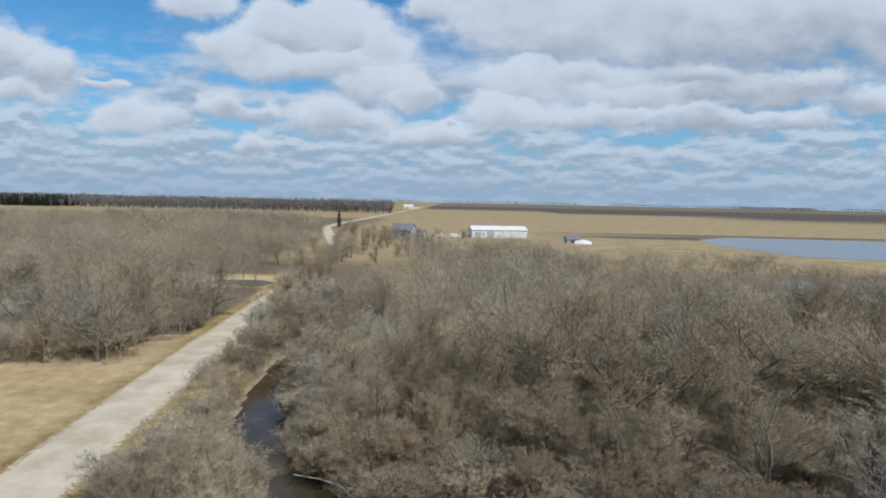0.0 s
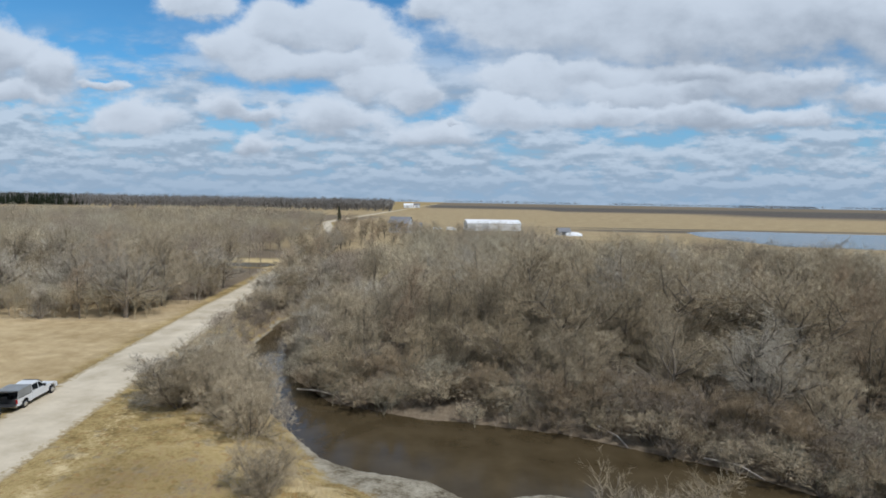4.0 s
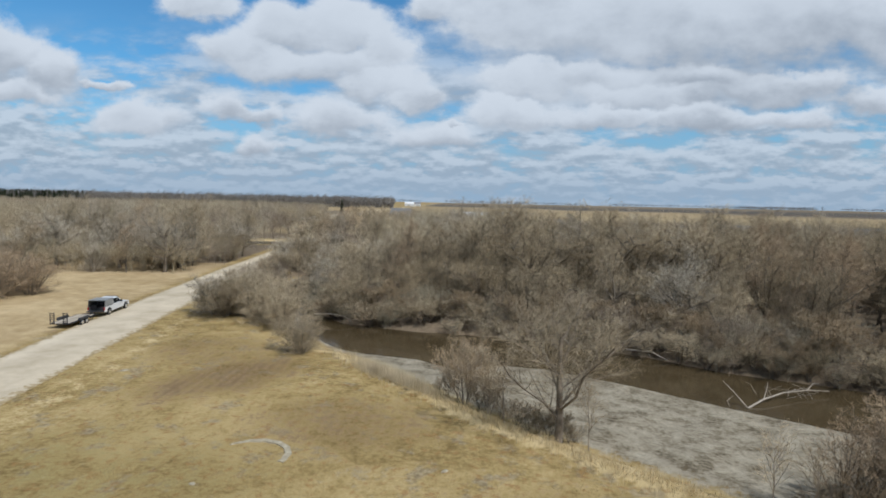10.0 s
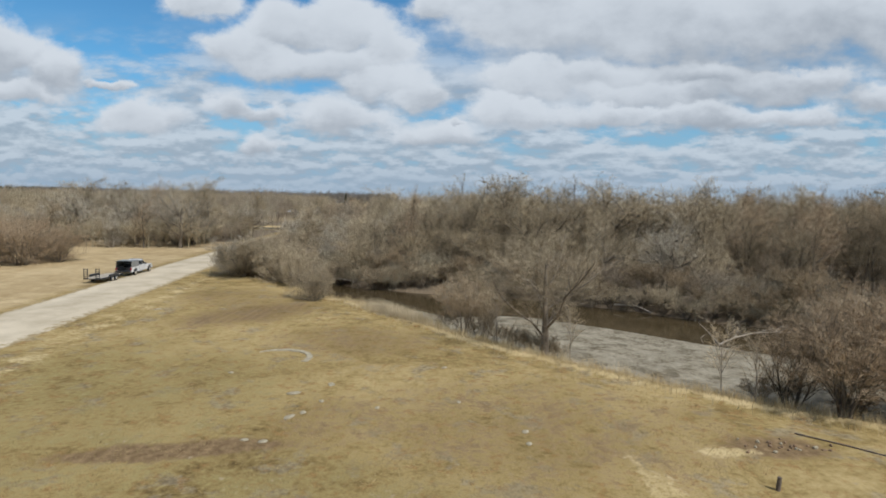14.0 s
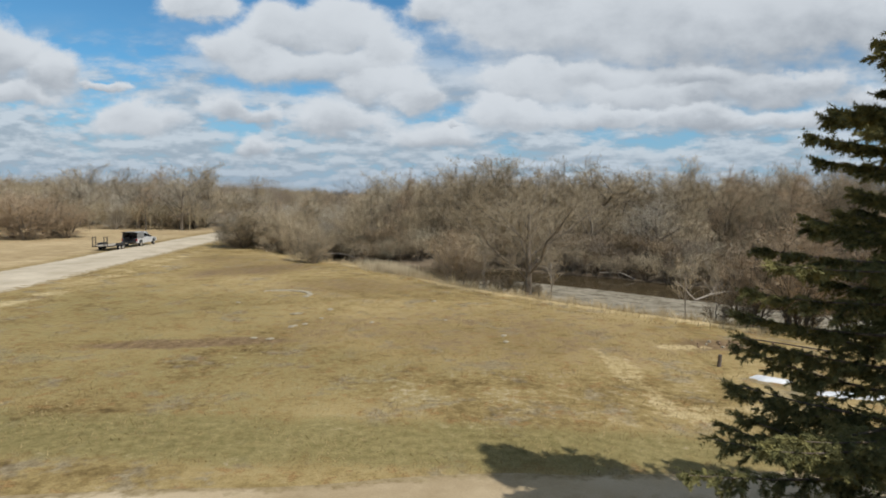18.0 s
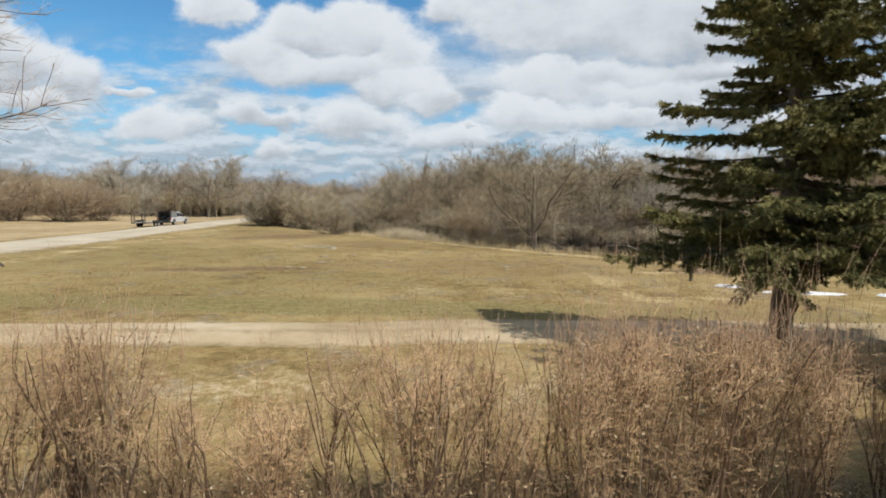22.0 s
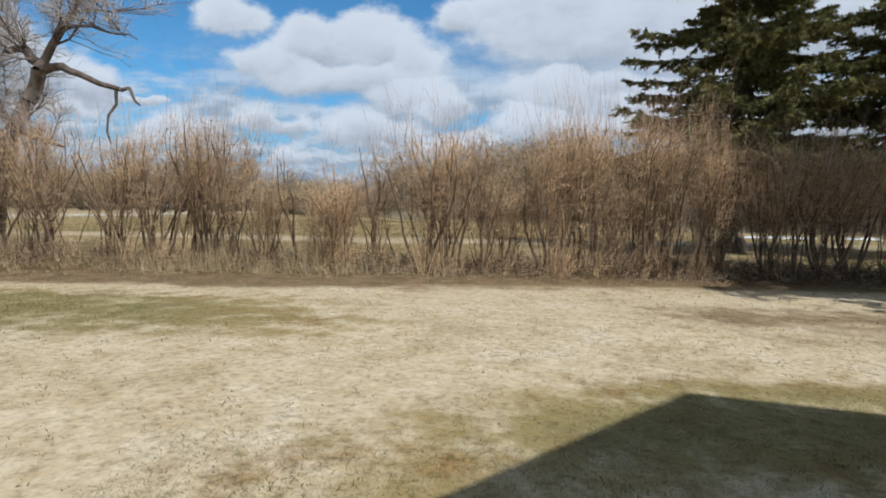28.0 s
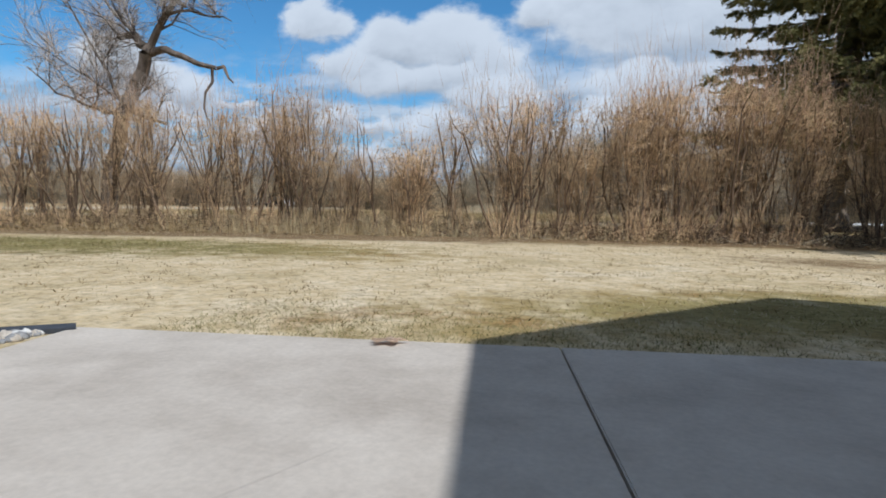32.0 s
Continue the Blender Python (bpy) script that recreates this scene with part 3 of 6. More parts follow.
def strip(name, line, width, lift, mat, label, cat, every=2.0, ragged=0.25, seed=1):
    """A band of gravel along a line, draped on the ground, with a low crown and uneven edges."""
    rng = np.random.default_rng(seed)
    pts = []
    for (x0, y0), (x1, y1) in zip(line, line[1:]):
        n = max(1, int(math.hypot(x1 - x0, y1 - y0) / every)) if math.hypot(x1 - x0, y1 - y0) < 120 else 3
        pts += [(x0 + (x1 - x0) * k / n, y0 + (y1 - y0) * k / n) for k in range(n)]
    pts.append(line[-1])
    P = np.array(pts)
    for _ in range(6):
        P[1:-1] = (P[:-2] + 2 * P[1:-1] + P[2:]) / 4
    T = np.gradient(P, axis=0)
    T /= np.linalg.norm(T, axis=1)[:, None]
    N = np.stack([-T[:, 1], T[:, 0]], axis=1)
    across = np.array([-1, -0.8, -0.5, -0.25, 0, 0.25, 0.5, 0.8, 1.0])
    rag = rng.uniform(-0.5, 0.5, (len(P), 2))
    for _ in range(3):
        rag[1:-1] = (rag[:-2] + rag[1:-1] + rag[2:]) / 2.4
    w = width / 2 + ragged * rag
    V = []
    for k in range(len(P)):
        for a in across:
            half = w[k, 0] if a < 0 else w[k, 1]
            x, y = P[k] + N[k] * a * half
            edge = 0.006 if abs(a) == 1 else lift + 0.07 * (1 - a * a) - (0.025 if abs(abs(a) - 0.5) < .1 else 0)
            V.append((x, y, edge))
    V = np.array(V)
    zg, _ = height(V[:, 0], V[:, 1])
    V[:, 2] += np.maximum(zg, -0.05)
    m = len(across)
    F = [(k * m + j, (k + 1) * m + j, (k + 1) * m + j + 1, k * m + j + 1) for k in range(len(P) - 1) for j in range(m - 1)]
    F = [f[::-1] for f in F]
    me = fast_mesh(name, V, F, [mat], smooth=True)
    a = me.color_attributes.new("across", "FLOAT_COLOR", "POINT")
    c = np.tile(np.abs(across), len(P))
    a.data.foreach_set("color", np.stack([c, c, c, np.ones_like(c)], axis=1).astype(np.float32).ravel())
    ob = new(name, me)
    return tagged(ob, label, cat, kind="structure")


def gravel_material(name, lo, mid, hi, wear, ruts):
    def build(t, b):
        f, g = noise_at(t, 0.25, 4.0, 0.55), noise_at(t, 26.0, 3.0, 0.7)
        s = noise_at(t, 1.7, 5.0, 0.65)
        v = mth(t, "ADD", mth(t, "MULTIPLY", f, 0.8), mth(t, "MULTIPLY", s, 0.2))
        col = ramp(t, v, [(0.35, lo), (0.5, mid), (0.65, hi)])
        at = t.nodes.new("ShaderNodeAttribute")
        at.attribute_name = "across"
        e = mth(t, "MULTIPLY_ADD", mth(t, "SUBTRACT", s, 0.5), 0.9, at.outputs["Fac"])
        turf = ramp(t, noise_at(t, 3.2, 5.0, 0.65), [(0.35, (0.25, 0.185, 0.09)), (0.65, (0.43, 0.34, 0.195))])
        col = mixc(t, mth(t, "MULTIPLY", step(t, e, 0.28, -0.02), ruts), col, turf)
        col = mixc(t, step(t, e, wear, wear + 0.22), col, turf)
        col = mixc(t, 0.6, col, ramp(t, g, [(0.3, (0.78, 0.78, 0.78)), (0.7, (1.12, 1.12, 1.12))]), "MULTIPLY")
        t.links.new(col, b.inputs["Base Color"])
        b.inputs["Roughness"].default_value = 0.95
        b.inputs["Specular IOR Level"].default_value = 0.15
        bump(t, b, mth(t, "ADD", g, s), 0.25, 0.02)
    return material(name, build)


ROAD_M = gravel_material("road_gravel", (0.46, 0.392, 0.285), (0.57, 0.495, 0.375), (0.66, 0.58, 0.45), 0.78, 0.0)
strip("road", ROAD_C, 7.4, 0.05, ROAD_M, "pale packed gravel country road with tan verges", "road", every=1.5, ragged=0.15, seed=3)
LANE = [(-29, -34.5), (-22, -31), (-14, -29.0), (-4, -27.8), (0.2, -27.2), (3.7, -26.75), (7.5, -26.1), (13.4, -25.6), (22, -25.0), (34, -25.5), (60, -28)]
LANE_M = gravel_material("lane_gravel", (0.40, 0.305, 0.18), (0.52, 0.41, 0.26), (0.63, 0.52, 0.36), 0.74, 0.5)
strip("lane", LANE, 2.9, 0.012, LANE_M, "narrow tan gravel farm lane with worn wheel tracks", "road", every=0.5, ragged=0.35, seed=4)

# river and ponds


def sheet(name, outline, z, mat, label):
    bm = bmesh.new()
    bm.faces.new([bm.verts.new((x, y, z)) for x, y in outline])
    bmesh.ops.triangulate(bm, faces=bm.faces[:])
    ob = part(name, bm, mat)
    return tagged(ob, label, "water", kind="structure")


river_outline = [(x - 1.2, y - 1.2) for x, y in NEAR_BANK] + [(x + 1.0, y + 1.0) for x, y in FAR_BANK[::-1]]
sheet("water", river_outline, WATER_Z, WATER, "murky brown slow river water between muddy banks")
sheet("water", [(150, 335), (162, 384), (205, 415), (300, 398), (420, 380), (420, 230), (240, 240), (160, 262)], 0.06, POND, "wide grey blue flood pond at the edge of a field")
sheet("water", [(-66, 143), (-64, 151), (-52, 152), (-47, 147), (-50, 141)], 0.05, WATER, "dark ditch water beside the gravel road")
sheet("water", [(58, 132), (62, 146), (78, 150), (84, 140), (70, 130)], 0.05, POND, "shallow flood water standing between bare trees")
sheet("water", [(92, 150), (98, 176), (140, 180), (150, 150), (118, 142)], 0.05, POND, "shallow flood water standing between bare trees")

# ---- bare trees ----


def turn_dir(d, angle, roll):
    d = Vector(d).normalized()
    ref = Vector((0, 0, 1)) if abs(d.z) < 0.95 else Vector((1, 0, 0))
    a = d.cross(ref).normalized()
    return (Matrix.Rotation(roll, 3, d) @ (Matrix.Rotation(angle, 3, a) @ d)).normalized()


def grow(rng, start, way, length, radius, level, spec, limbs, twigs):
    n = max(2, int(round(spec["seg"][level])))
    p, d, r = Vector(start), Vector(way), radius
    taper = (radius * spec["tip"][level] - radius) / n
    for k in range(n):
        wob = spec["wob"][level]
        d = (d + Vector((rng.gauss(0, wob), rng.gauss(0, wob), rng.gauss(0, wob) + spec["up"][level]))).normalized()
        q = p + d * (length / n)
        r2 = max(r + taper, 0.004)
        limbs.append((*p, r, *q, r2))
        f = (k + 1) / n
        if f >= spec["from"][level]:
            kids = spec["kids"][level] / (n * (1 - spec["from"][level]) + 1e-6)
            for _ in range(int(kids) + (rng.random() < kids % 1)):
                s = rng.random()
                at = p.lerp(q, s)
                nd = turn_dir(d, radians(rng.uniform(*spec["angle"][level])), rng.uniform(0, 6.283))
                if nd.z < spec["minz"]:
                    nd.z = abs(nd.z) * 0.4
                    nd.normalize()
                nl = length * rng.uniform(*spec["ratio"][level]) * (1.15 - 0.45 * f)
                if level + 1 < len(spec["seg"]):
                    grow(rng, at, nd, nl, max(r2 * spec["thin"], 0.006), level + 1, spec, limbs, twigs)
                else:
                    e = at + nd * nl + Vector((0, 0, nl * 0.1))
                    twigs.append((*at, spec["twig_r"], *e, 0.0))
                    for _ in range(spec["forks"]):
                        nd2 = turn_dir(nd, radians(rng.uniform(20, 50)), rng.uniform(0, 6.283))
                        a2 = at.lerp(e, rng.uniform(0.25, 0.8))
                        e2 = a2 + nd2 * nl * rng.uniform(0.4, 0.8)
                        twigs.append((*a2, spec["twig_r"] * 0.8, *e2, 0.0))
        p, r = q, r2


def spec_tree(h, **kw):
    s = dict(seg=(5, 4, 3), tip=(0.35, 0.3, 0.3), wob=(0.08, 0.13, 0.16), up=(0.06, 0.09, 0.06), kids=(8, 7, 8), angle=((25, 55), (25, 60), (20, 60)),
             ratio=((0.45, 0.75), (0.35, 0.6), (0.4, 0.75)), minz=-0.1, thin=0.6, twig_r=0.016, forks=1, stems=1, lean=5, r=0.17, trunk=0.62)
    s["from"] = (0.4, 0.25, 0.1)
    s.update(kw)
    s["h"] = h
    return s


def tree_arrays(seed, spec):
    rng = random.Random(seed)
    limbs, twigs = [], []
    for k in range(spec["stems"]):
        if spec["stems"] > 1:
            a = 6.283 * k / spec["stems"] + rng.uniform(-0.4, 0.4)
            lean = radians(rng.uniform(spec["lean"] * 0.4, spec["lean"]))
            at = (math.cos(a) * spec.get("base", 0.15), math.sin(a) * spec.get("base", 0.15), -0.15)
        else:
            a, lean, at = rng.uniform(0, 6.283), radians(rng.uniform(0, spec["lean"])), (0, 0, -0.2)
        d = (math.sin(lean) * math.cos(a), math.sin(lean) * math.sin(a), math.cos(lean))
        grow(rng, at, d, spec["h"] * spec["trunk"] * rng.uniform(0.9, 1.1), spec["r"] * rng.uniform(0.8, 1.1), 0, spec, limbs, twigs)
    return limbs, twigs


def make_tree(seed, spec, bark, twig, sides=5, fine=True):
    limbs, twigs = tree_arrays(seed, spec)
    top = max(t[6] for t in twigs)
    crown = fast_mesh("crown", *slivers(twigs, seed), [twig]) if fine else twig_mesh("crown", twigs, twig)
    return limb_mesh("trunk", limbs, sides, bark), crown, top


TALL = [make_tree(s, spec_tree(13, kids=(10, 9, 12), r=0.18, twig_r=0.0062, trunk=0.68, angle=((18, 48), (24, 62), (20, 65)), ratio=((.42, .66), (.38, .62), (.38, .68)),
                                 wob=(.08, .17, .2), up=(.05, .06, .03), forks=4), BARK, m, 4) for s, m in ((1, TWIG), (2, TWIG_DARK), (3, TWIG_RED))]
# wide crowns on a few heavy crooked limbs
BROAD = [make_tree(s + 8, spec_tree(11, kids=(9, 10, 12), r=0.25, twig_r=0.0062, trunk=0.5, angle=((36, 74), (28, 70), (20, 68)), ratio=((.72, 1.08), (.38, .62), (.34, .6)),
                                      wob=(.1, .21, .22), up=(.04, .05, .02), thin=.55, forks=4, **{"from": (.3, .25, .1)}), BARK, m, 4) for s, m in ((1, TWIG_PALE), (2, TWIG_DARK), (3, TWIG))]
BUSHY = [make_tree(s + 20, spec_tree(7.0, stems=5, lean=36, base=0.12, r=0.09, trunk=0.62, kids=(7, 8, 11), twig_r=0.006, forks=3, seg=(4, 3, 2), up=(0.07, 0.08, 0.05), wob=(.1, .18, .2),
                                     angle=((24, 60), (24, 60), (20, 60)), minz=-.25, **{"from": (.12, .2, .1)}), BARK, m, 3) for s, m in ((1, TWIG), (2, TWIG_PALE), (3, TWIG_DARK), (4, TWIG))]
THICKET = [make_tree(s + 30, spec_tree(5.0, stems=7, lean=32, base=0.12, r=0.06, trunk=0.66, kids=(6, 7, 10), twig_r=0.0075, forks=3, seg=(4, 3, 2), up=(.08, .1, .06), wob=(.1, .16, .2),
                                       angle=((22, 56), (22, 55), (20, 60)), minz=-.25, **{"from": (.12, .2, .1)}), BARK, TWIG_THICKET, 3) for s in (1, 2)]
SHRUB = [make_tree(s + 40, spec_tree(3.6, stems=6, lean=34, base=0.07, r=0.045, trunk=0.66, kids=(5, 5, 7), twig_r=0.0095, forks=2, seg=(3, 3, 2)), BARK, m, 3)
         for s, m in ((1, TWIG_DARK), (2, TWIG_THICKET), (3, TWIG))]


def place_tree(kind, name, x, y, tall, turn, label, group, cat="tree", wide=1.0):
    trunk, crown, top = kind
    e = new(name)
    e.empty_display_size = 0.3
    child("trunk", trunk, e)
    child("crown", crown, e)
    k = tall / top
    e.matrix_world = pose(x, y, ground_z(x, y), 0, 0, turn) @ Matrix.Diagonal((k * wide, k * wide, k, 1))
    tagged(e, label, cat, group)
    return e


def scatter(rng, x0, x1, y0, y1, spacing, keep):
    out = []
    nx, ny = int((x1 - x0) / spacing) + 1, int((y1 - y0) / spacing) + 1
    for i in range(nx):
        for j in range(ny):
            x = x0 + (i + rng.uniform(0.08, 0.92)) * spacing
            y = y0 + (j + rng.uniform(0.08, 0.92)) * spacing
            if keep(x, y):
                out.append((x, y))
    return out


def line_x(line, y):
    """The x of a line at height y, for lines that run mostly in y."""
    for (x0, y0), (x1, y1) in zip(line, line[1:]):
        if min(y0, y1) <= y <= max(y0, y1) and y0 != y1:
            return x0 + (x1 - x0) * (y - y0) / (y1 - y0)
    return 0.0


def side_of(x, y, line):
    d, s = dist_line(np.array([x]), np.array([y]), line)
    return float(d[0] * s[0])


PUDDLES = ((71, 140, 14), (118, 162, 26))


def right_woods(x, y):
    f = side_of(x, y, FAR_BANK)
    if f < 1.0:
        return False
    if y > 185 - 0.15 * max(0, x - 60) or x > 150 or x < -38 + 0.02 * (y - 100):
        return False
    if any(math.hypot(x - a, y - b) < r for a, b, r in PUDDLES):
        return False
    return abs(side_of(x, y, ROAD_C)) > 4.8


def left_woods(x, y):
    r = side_of(x, y, ROAD_C)
    if r < (5.2 if y > 84 else 8) or y > 640:
        return False
    front = 71 if x > -70 else 71 - 0.5 * (-70 - x)
    if -64 < x < -44 and 138 < y < 160:
        return False
    return y > max(front, 44)


def join_far(name, spots, sources, mat_trunk, label, cat="trees"):
    """Many far trees as one piece of woodland."""
    rng = random.Random(7)
    vs, fs, off = [], [], 0
    for x, y, s in spots:
        v, f = rng.choice(sources)
        a = rng.uniform(0, 6.283)
        c, sn = math.cos(a), math.sin(a)
        w = np.empty_like(v)
        w[:, 0], w[:, 1], w[:, 2] = (v[:, 0] * c - v[:, 1] * sn) * s + x, (v[:, 0] * sn + v[:, 1] * c) * s + y, v[:, 2] * s + (ground_z(x, y) if math.hypot(x, y) < 190 else 0)
        vs.append(w)
        fs.append(f + off)
        off += len(v)
    ob = new(name, fast_mesh(name, np.concatenate(vs), np.concatenate(fs), [mat_trunk]))
    return tagged(ob, label, cat, kind="stuff")


def coarse(seed, h, width, n_twigs, r):
    """A far bare tree: a trunk, spreading limbs and twigs at their ends under a rounded top, in one mesh of triangles."""
    rng = random.Random(seed)
    segs = [(0, 0, -0.3, r * 3.2, 0, 0, h * 0.6, r)]
    tips = []
    for k in range(13):
        a, z0 = rng.uniform(0, 6.283), rng.uniform(0.14, 0.5) * h
        o = math.sqrt(rng.random()) * width * .85
        e = Vector((math.cos(a) * o, math.sin(a) * o, h * (.42 + .48 * math.sqrt(1 - (o / width) ** 2) * rng.uniform(.75, 1.0))))
        s0 = Vector((0, 0, z0))
        m = s0.lerp(e, .5) + Vector((math.cos(a) * o * .15, math.sin(a) * o * .15, 0))
        segs += [(*s0, r * 1.9, *m, r), (*m, r * 1.2, *e, 0.0)]
        tips += [(m, .7), (e, 1.0), (m.lerp(e, .5), .9)]
    for k in range(n_twigs):
        p, g = rng.choice(tips)
        c = p + Vector((rng.gauss(0, 1), rng.gauss(0, 1), rng.gauss(0, .8))) * h * .055
        d = Vector((c.x * .8 + rng.gauss(0, width * .4), c.y * .8 + rng.gauss(0, width * .4), h * rng.uniform(-.05, .4))).normalized()
        L = rng.uniform(0.07, 0.16) * h
        segs.append((*c, r * .8, *(c + d * L), 0.0))
    return slivers(segs, seed)


def tones(spots, rng):
    """Split spots into three lots by patches of ground and chance."""
    lots = [[], [], []]
    for p in spots:
        q = noise.noise((p[0] * 0.03, p[1] * 0.03, 2.0)) + rng.gauss(0, .25)
        lots[0 if abs(q) < .22 else (1 if q > 0 else 2)].append(p)
    return lots


# twigs of the horizon trees, greyed to paint in the distance haze
BELT = plain("belt_haze_twigs", (0.15, 0.145, 0.14), (0.235, 0.222, 0.205), 0.02, 0.95, 0.0, fine=0.2)


def build_woods():
    rng = random.Random(11)
    # beyond the river: the nearest as single trees
    near = scatter(rng, -38, 72, 24, 84, 4.3, right_woods)
    for x, y in near:
        f = side_of(x, y, FAR_BANK)
        grove = noise.noise((x * .045 + 3, y * .045, 7.0))
        if (f < 9 and x > 17 and rng.random() < .8) or (f < 5 and x > -8 and rng.random() < .7):
            place_tree(rng.choice(THICKET), "willow", x, y, rng.uniform(3.6, 5.6), rng.uniform(0, 360), "dense dark reddish brown leafless thicket on the river bank", "river thickets", wide=1.25)
        elif rng.random() < (0.08 if f < 7 else 0.55 + .6 * grove):
            place_tree(rng.choice(TALL if grove > .05 else BROAD + TALL[:1]), "bare_tree", x, y, rng.choice((10, 11.5, 13, 14.5)) * rng.uniform(.95, 1.08) if f > 14 else rng.uniform(8.0, 10.5), rng.uniform(0, 360),
                       "tall leafless grey brown tree in the river woods", "river woods trees")
        else:
            place_tree(rng.choice(BUSHY if x < -4 else BUSHY[2:]), "willow", x, y, rng.uniform(4.6, 7.0) if f < 7 else rng.uniform(5.5, 8.5), rng.uniform(0, 360),
                       "leafless many-stemmed grey willow in the river woods", "river woods willows")
    for x, y, h in ((6.5, 58, 14), (9.5, 54, 14.5), (13, 58, 16), (16.5, 55, 15), (19.5, 60, 15), (12, 65, 16.5), (28, 56, 16), (34, 58, 14), (1, 56, 12.5), (41, 50, 14), (25, 64, 15), (-12, 88, 14.5), (-51, 88, 15.5), (-48, 84, 14), (-61, 90, 15), (-68, 86, 13.5), (-78, 90, 15)):
        place_tree(TALL[int(x) % 3] if x < 15 else BROAD[int(x) % 3], "bare_tree", x, y, h, x * 40 % 360, "tall spreading leafless tree standing over the bare woods", "river woods trees", wide=1.1)
    mids = [coarse(s, 11, 3.8, 500, 0.0155) for s in range(5)]
    lows = [coarse(s + 30, 3.4, 2.0, 340, 0.010) for s in range(4)]
    fars = [coarse(s + 10, 10, 4.6, 220, 0.05) for s in range(4)]
    # brush along the far bank and under the trees
    brush = []
    for (x0, y0), (x1, y1) in zip(FAR_BANK[1:], FAR_BANK[2:]):
        L = math.hypot(x1 - x0, y1 - y0)
        for k in range(int(L / 0.42)):
            f, o = rng.random(), rng.uniform(-1.0, 5.0)
            x, y = x0 + (x1 - x0) * f + o * -(y1 - y0) / L, y0 + (y1 - y0) * f + o * (x1 - x0) / L
            if abs(x - 1.5) < 3 and o < 2.2:
                continue
            brush.append((x, y, rng.uniform(0.55, 1.0) + 0.09 * max(o, 0)))
    for (x0, y0), (x1, y1) in zip(FAR_BANK[2:-1], FAR_BANK[3:]):
        L = math.hypot(x1 - x0, y1 - y0)
        for k in range(int(L / 0.85)):
            f, o = rng.random(), rng.uniform(0.1, 2.6)
            x, y = x0 + (x1 - x0) * f + o * -(y1 - y0) / L, y0 + (y1 - y0) * f + o * (x1 - x0) / L
            if (abs(x - 1.5) < 2.5 and o < 2) or x > 75:
                continue
            place_tree(rng.choice(SHRUB), "bank_shrub", x, y, rng.uniform(1.8, 3.6), rng.uniform(0, 360), "dark tangled leafless brush hanging over the river", "river brush", "shrub", 1.3)
    # low brush hanging over both sides of the bend
    for line, way in ((NEAR_BANK[2:7], -1), (FAR_BANK[2:7], 1)):
        for (x0, y0), (x1, y1) in zip(line, line[1:]):
            L = math.hypot(x1 - x0, y1 - y0)
            for k in range(int(L / 1.2)):
                f, o = rng.random(), rng.uniform(.7, 2.0) * way
                x, y = x0 + (x1 - x0) * f + o * -(y1 - y0) / L, y0 + (y1 - y0) * f + o * (x1 - x0) / L
                place_tree(rng.choice(SHRUB), "bank_shrub", x, y, rng.uniform(.9, 1.7), rng.uniform(0, 360), "grey leafless brush hanging over the river bend", "river brush", "shrub", 1.3)
    brush += [(x, y, rng.uniform(0.7, 1.3)) for x, y in scatter(rng, -38, 72, 24, 74, 3.6, right_woods)]
    for (x0, y0), (x1, y1) in zip(NEAR_BANK[:7], NEAR_BANK[1:8]):
        L = math.hypot(x1 - x0, y1 - y0)
        for k in range(int(L / 0.3)):
            f, o = rng.random(), rng.uniform(0.2, 5.5)
            x, y = x0 + (x1 - x0) * f + o * (y1 - y0) / L, y0 + (y1 - y0) * f - o * (x1 - x0) / L
            if y > 37:
                brush.append((x, y, rng.uniform(0.5, 0.95)))
    for lot, m in zip(tones(brush, rng), (WOODS[2], WOODS[0], WOODS[2])):
        join_far("brush", lot, lows, m, "tangled leafless brush along the far river bank", "shrubs")
    spots = [(x, y, rng.uniform(0.9, 1.35) - (.3 if y > 105 and x > 25 else 0)) for x, y in scatter(rng, -45, 152, 24, 188, 5.2, lambda x, y: right_woods(x, y) and not (x < 72 and y < 84))]
    for lot, m in zip(tones(spots, rng), WOODS):
        join_far("woodland", lot, mids, m, "bare grey brown woodland behind the river")
    # strip between the road and the river
    verge = scatter(rng, -44, -14, 34, 125, 3.05, lambda x, y: side_of(x, y, NEAR_BANK) < -1.3 and (4.8 if y > 72 else 8.5) < -side_of(x, y, ROAD_C) and y > 36)
    for x, y in verge:
        place_tree(rng.choice(BUSHY), "willow", x, y, rng.uniform(4.2, 6.8) if side_of(x, y, NEAR_BANK) < -5 else rng.uniform(3.0, 4.6), rng.uniform(0, 360), "leafless grey willow thicket between road and river", "roadside willows", wide=1.3)
    for k in range(24):
        y = 112 + 5 * k
        x = line_x(ROAD_C, y) + rng.uniform(3.4, 7)
        place_tree(rng.choice(TALL + BROAD), "bare_tree", x, y, rng.uniform(8, 12), rng.uniform(0, 360), "leafless tree leaning over the far road", "road bend trees")
    front = scatter(rng, -118, -38, 42, 112, 5.6, left_woods)
    for x, y in front:
        if rng.random() < 0.4:
            place_tree(rng.choice(TALL + BROAD), "bare_tree", x, y, rng.uniform(9, 13.5), rng.uniform(0, 360), "leafless brown tree in the woods along the road", "roadside woods trees")
        else:
            place_tree(rng.choice(BUSHY), "willow", x, y, rng.uniform(6, 9), rng.uniform(0, 360), "leafless many-stemmed brown tree in the woods along the road", "roadside woods willows")
    edge = [(x, y, rng.uniform(1.0, 1.9)) for x, y in scatter(rng, -118, -38, 42, 100, 2.1, lambda x, y: left_woods(x, y) and y < 96)]
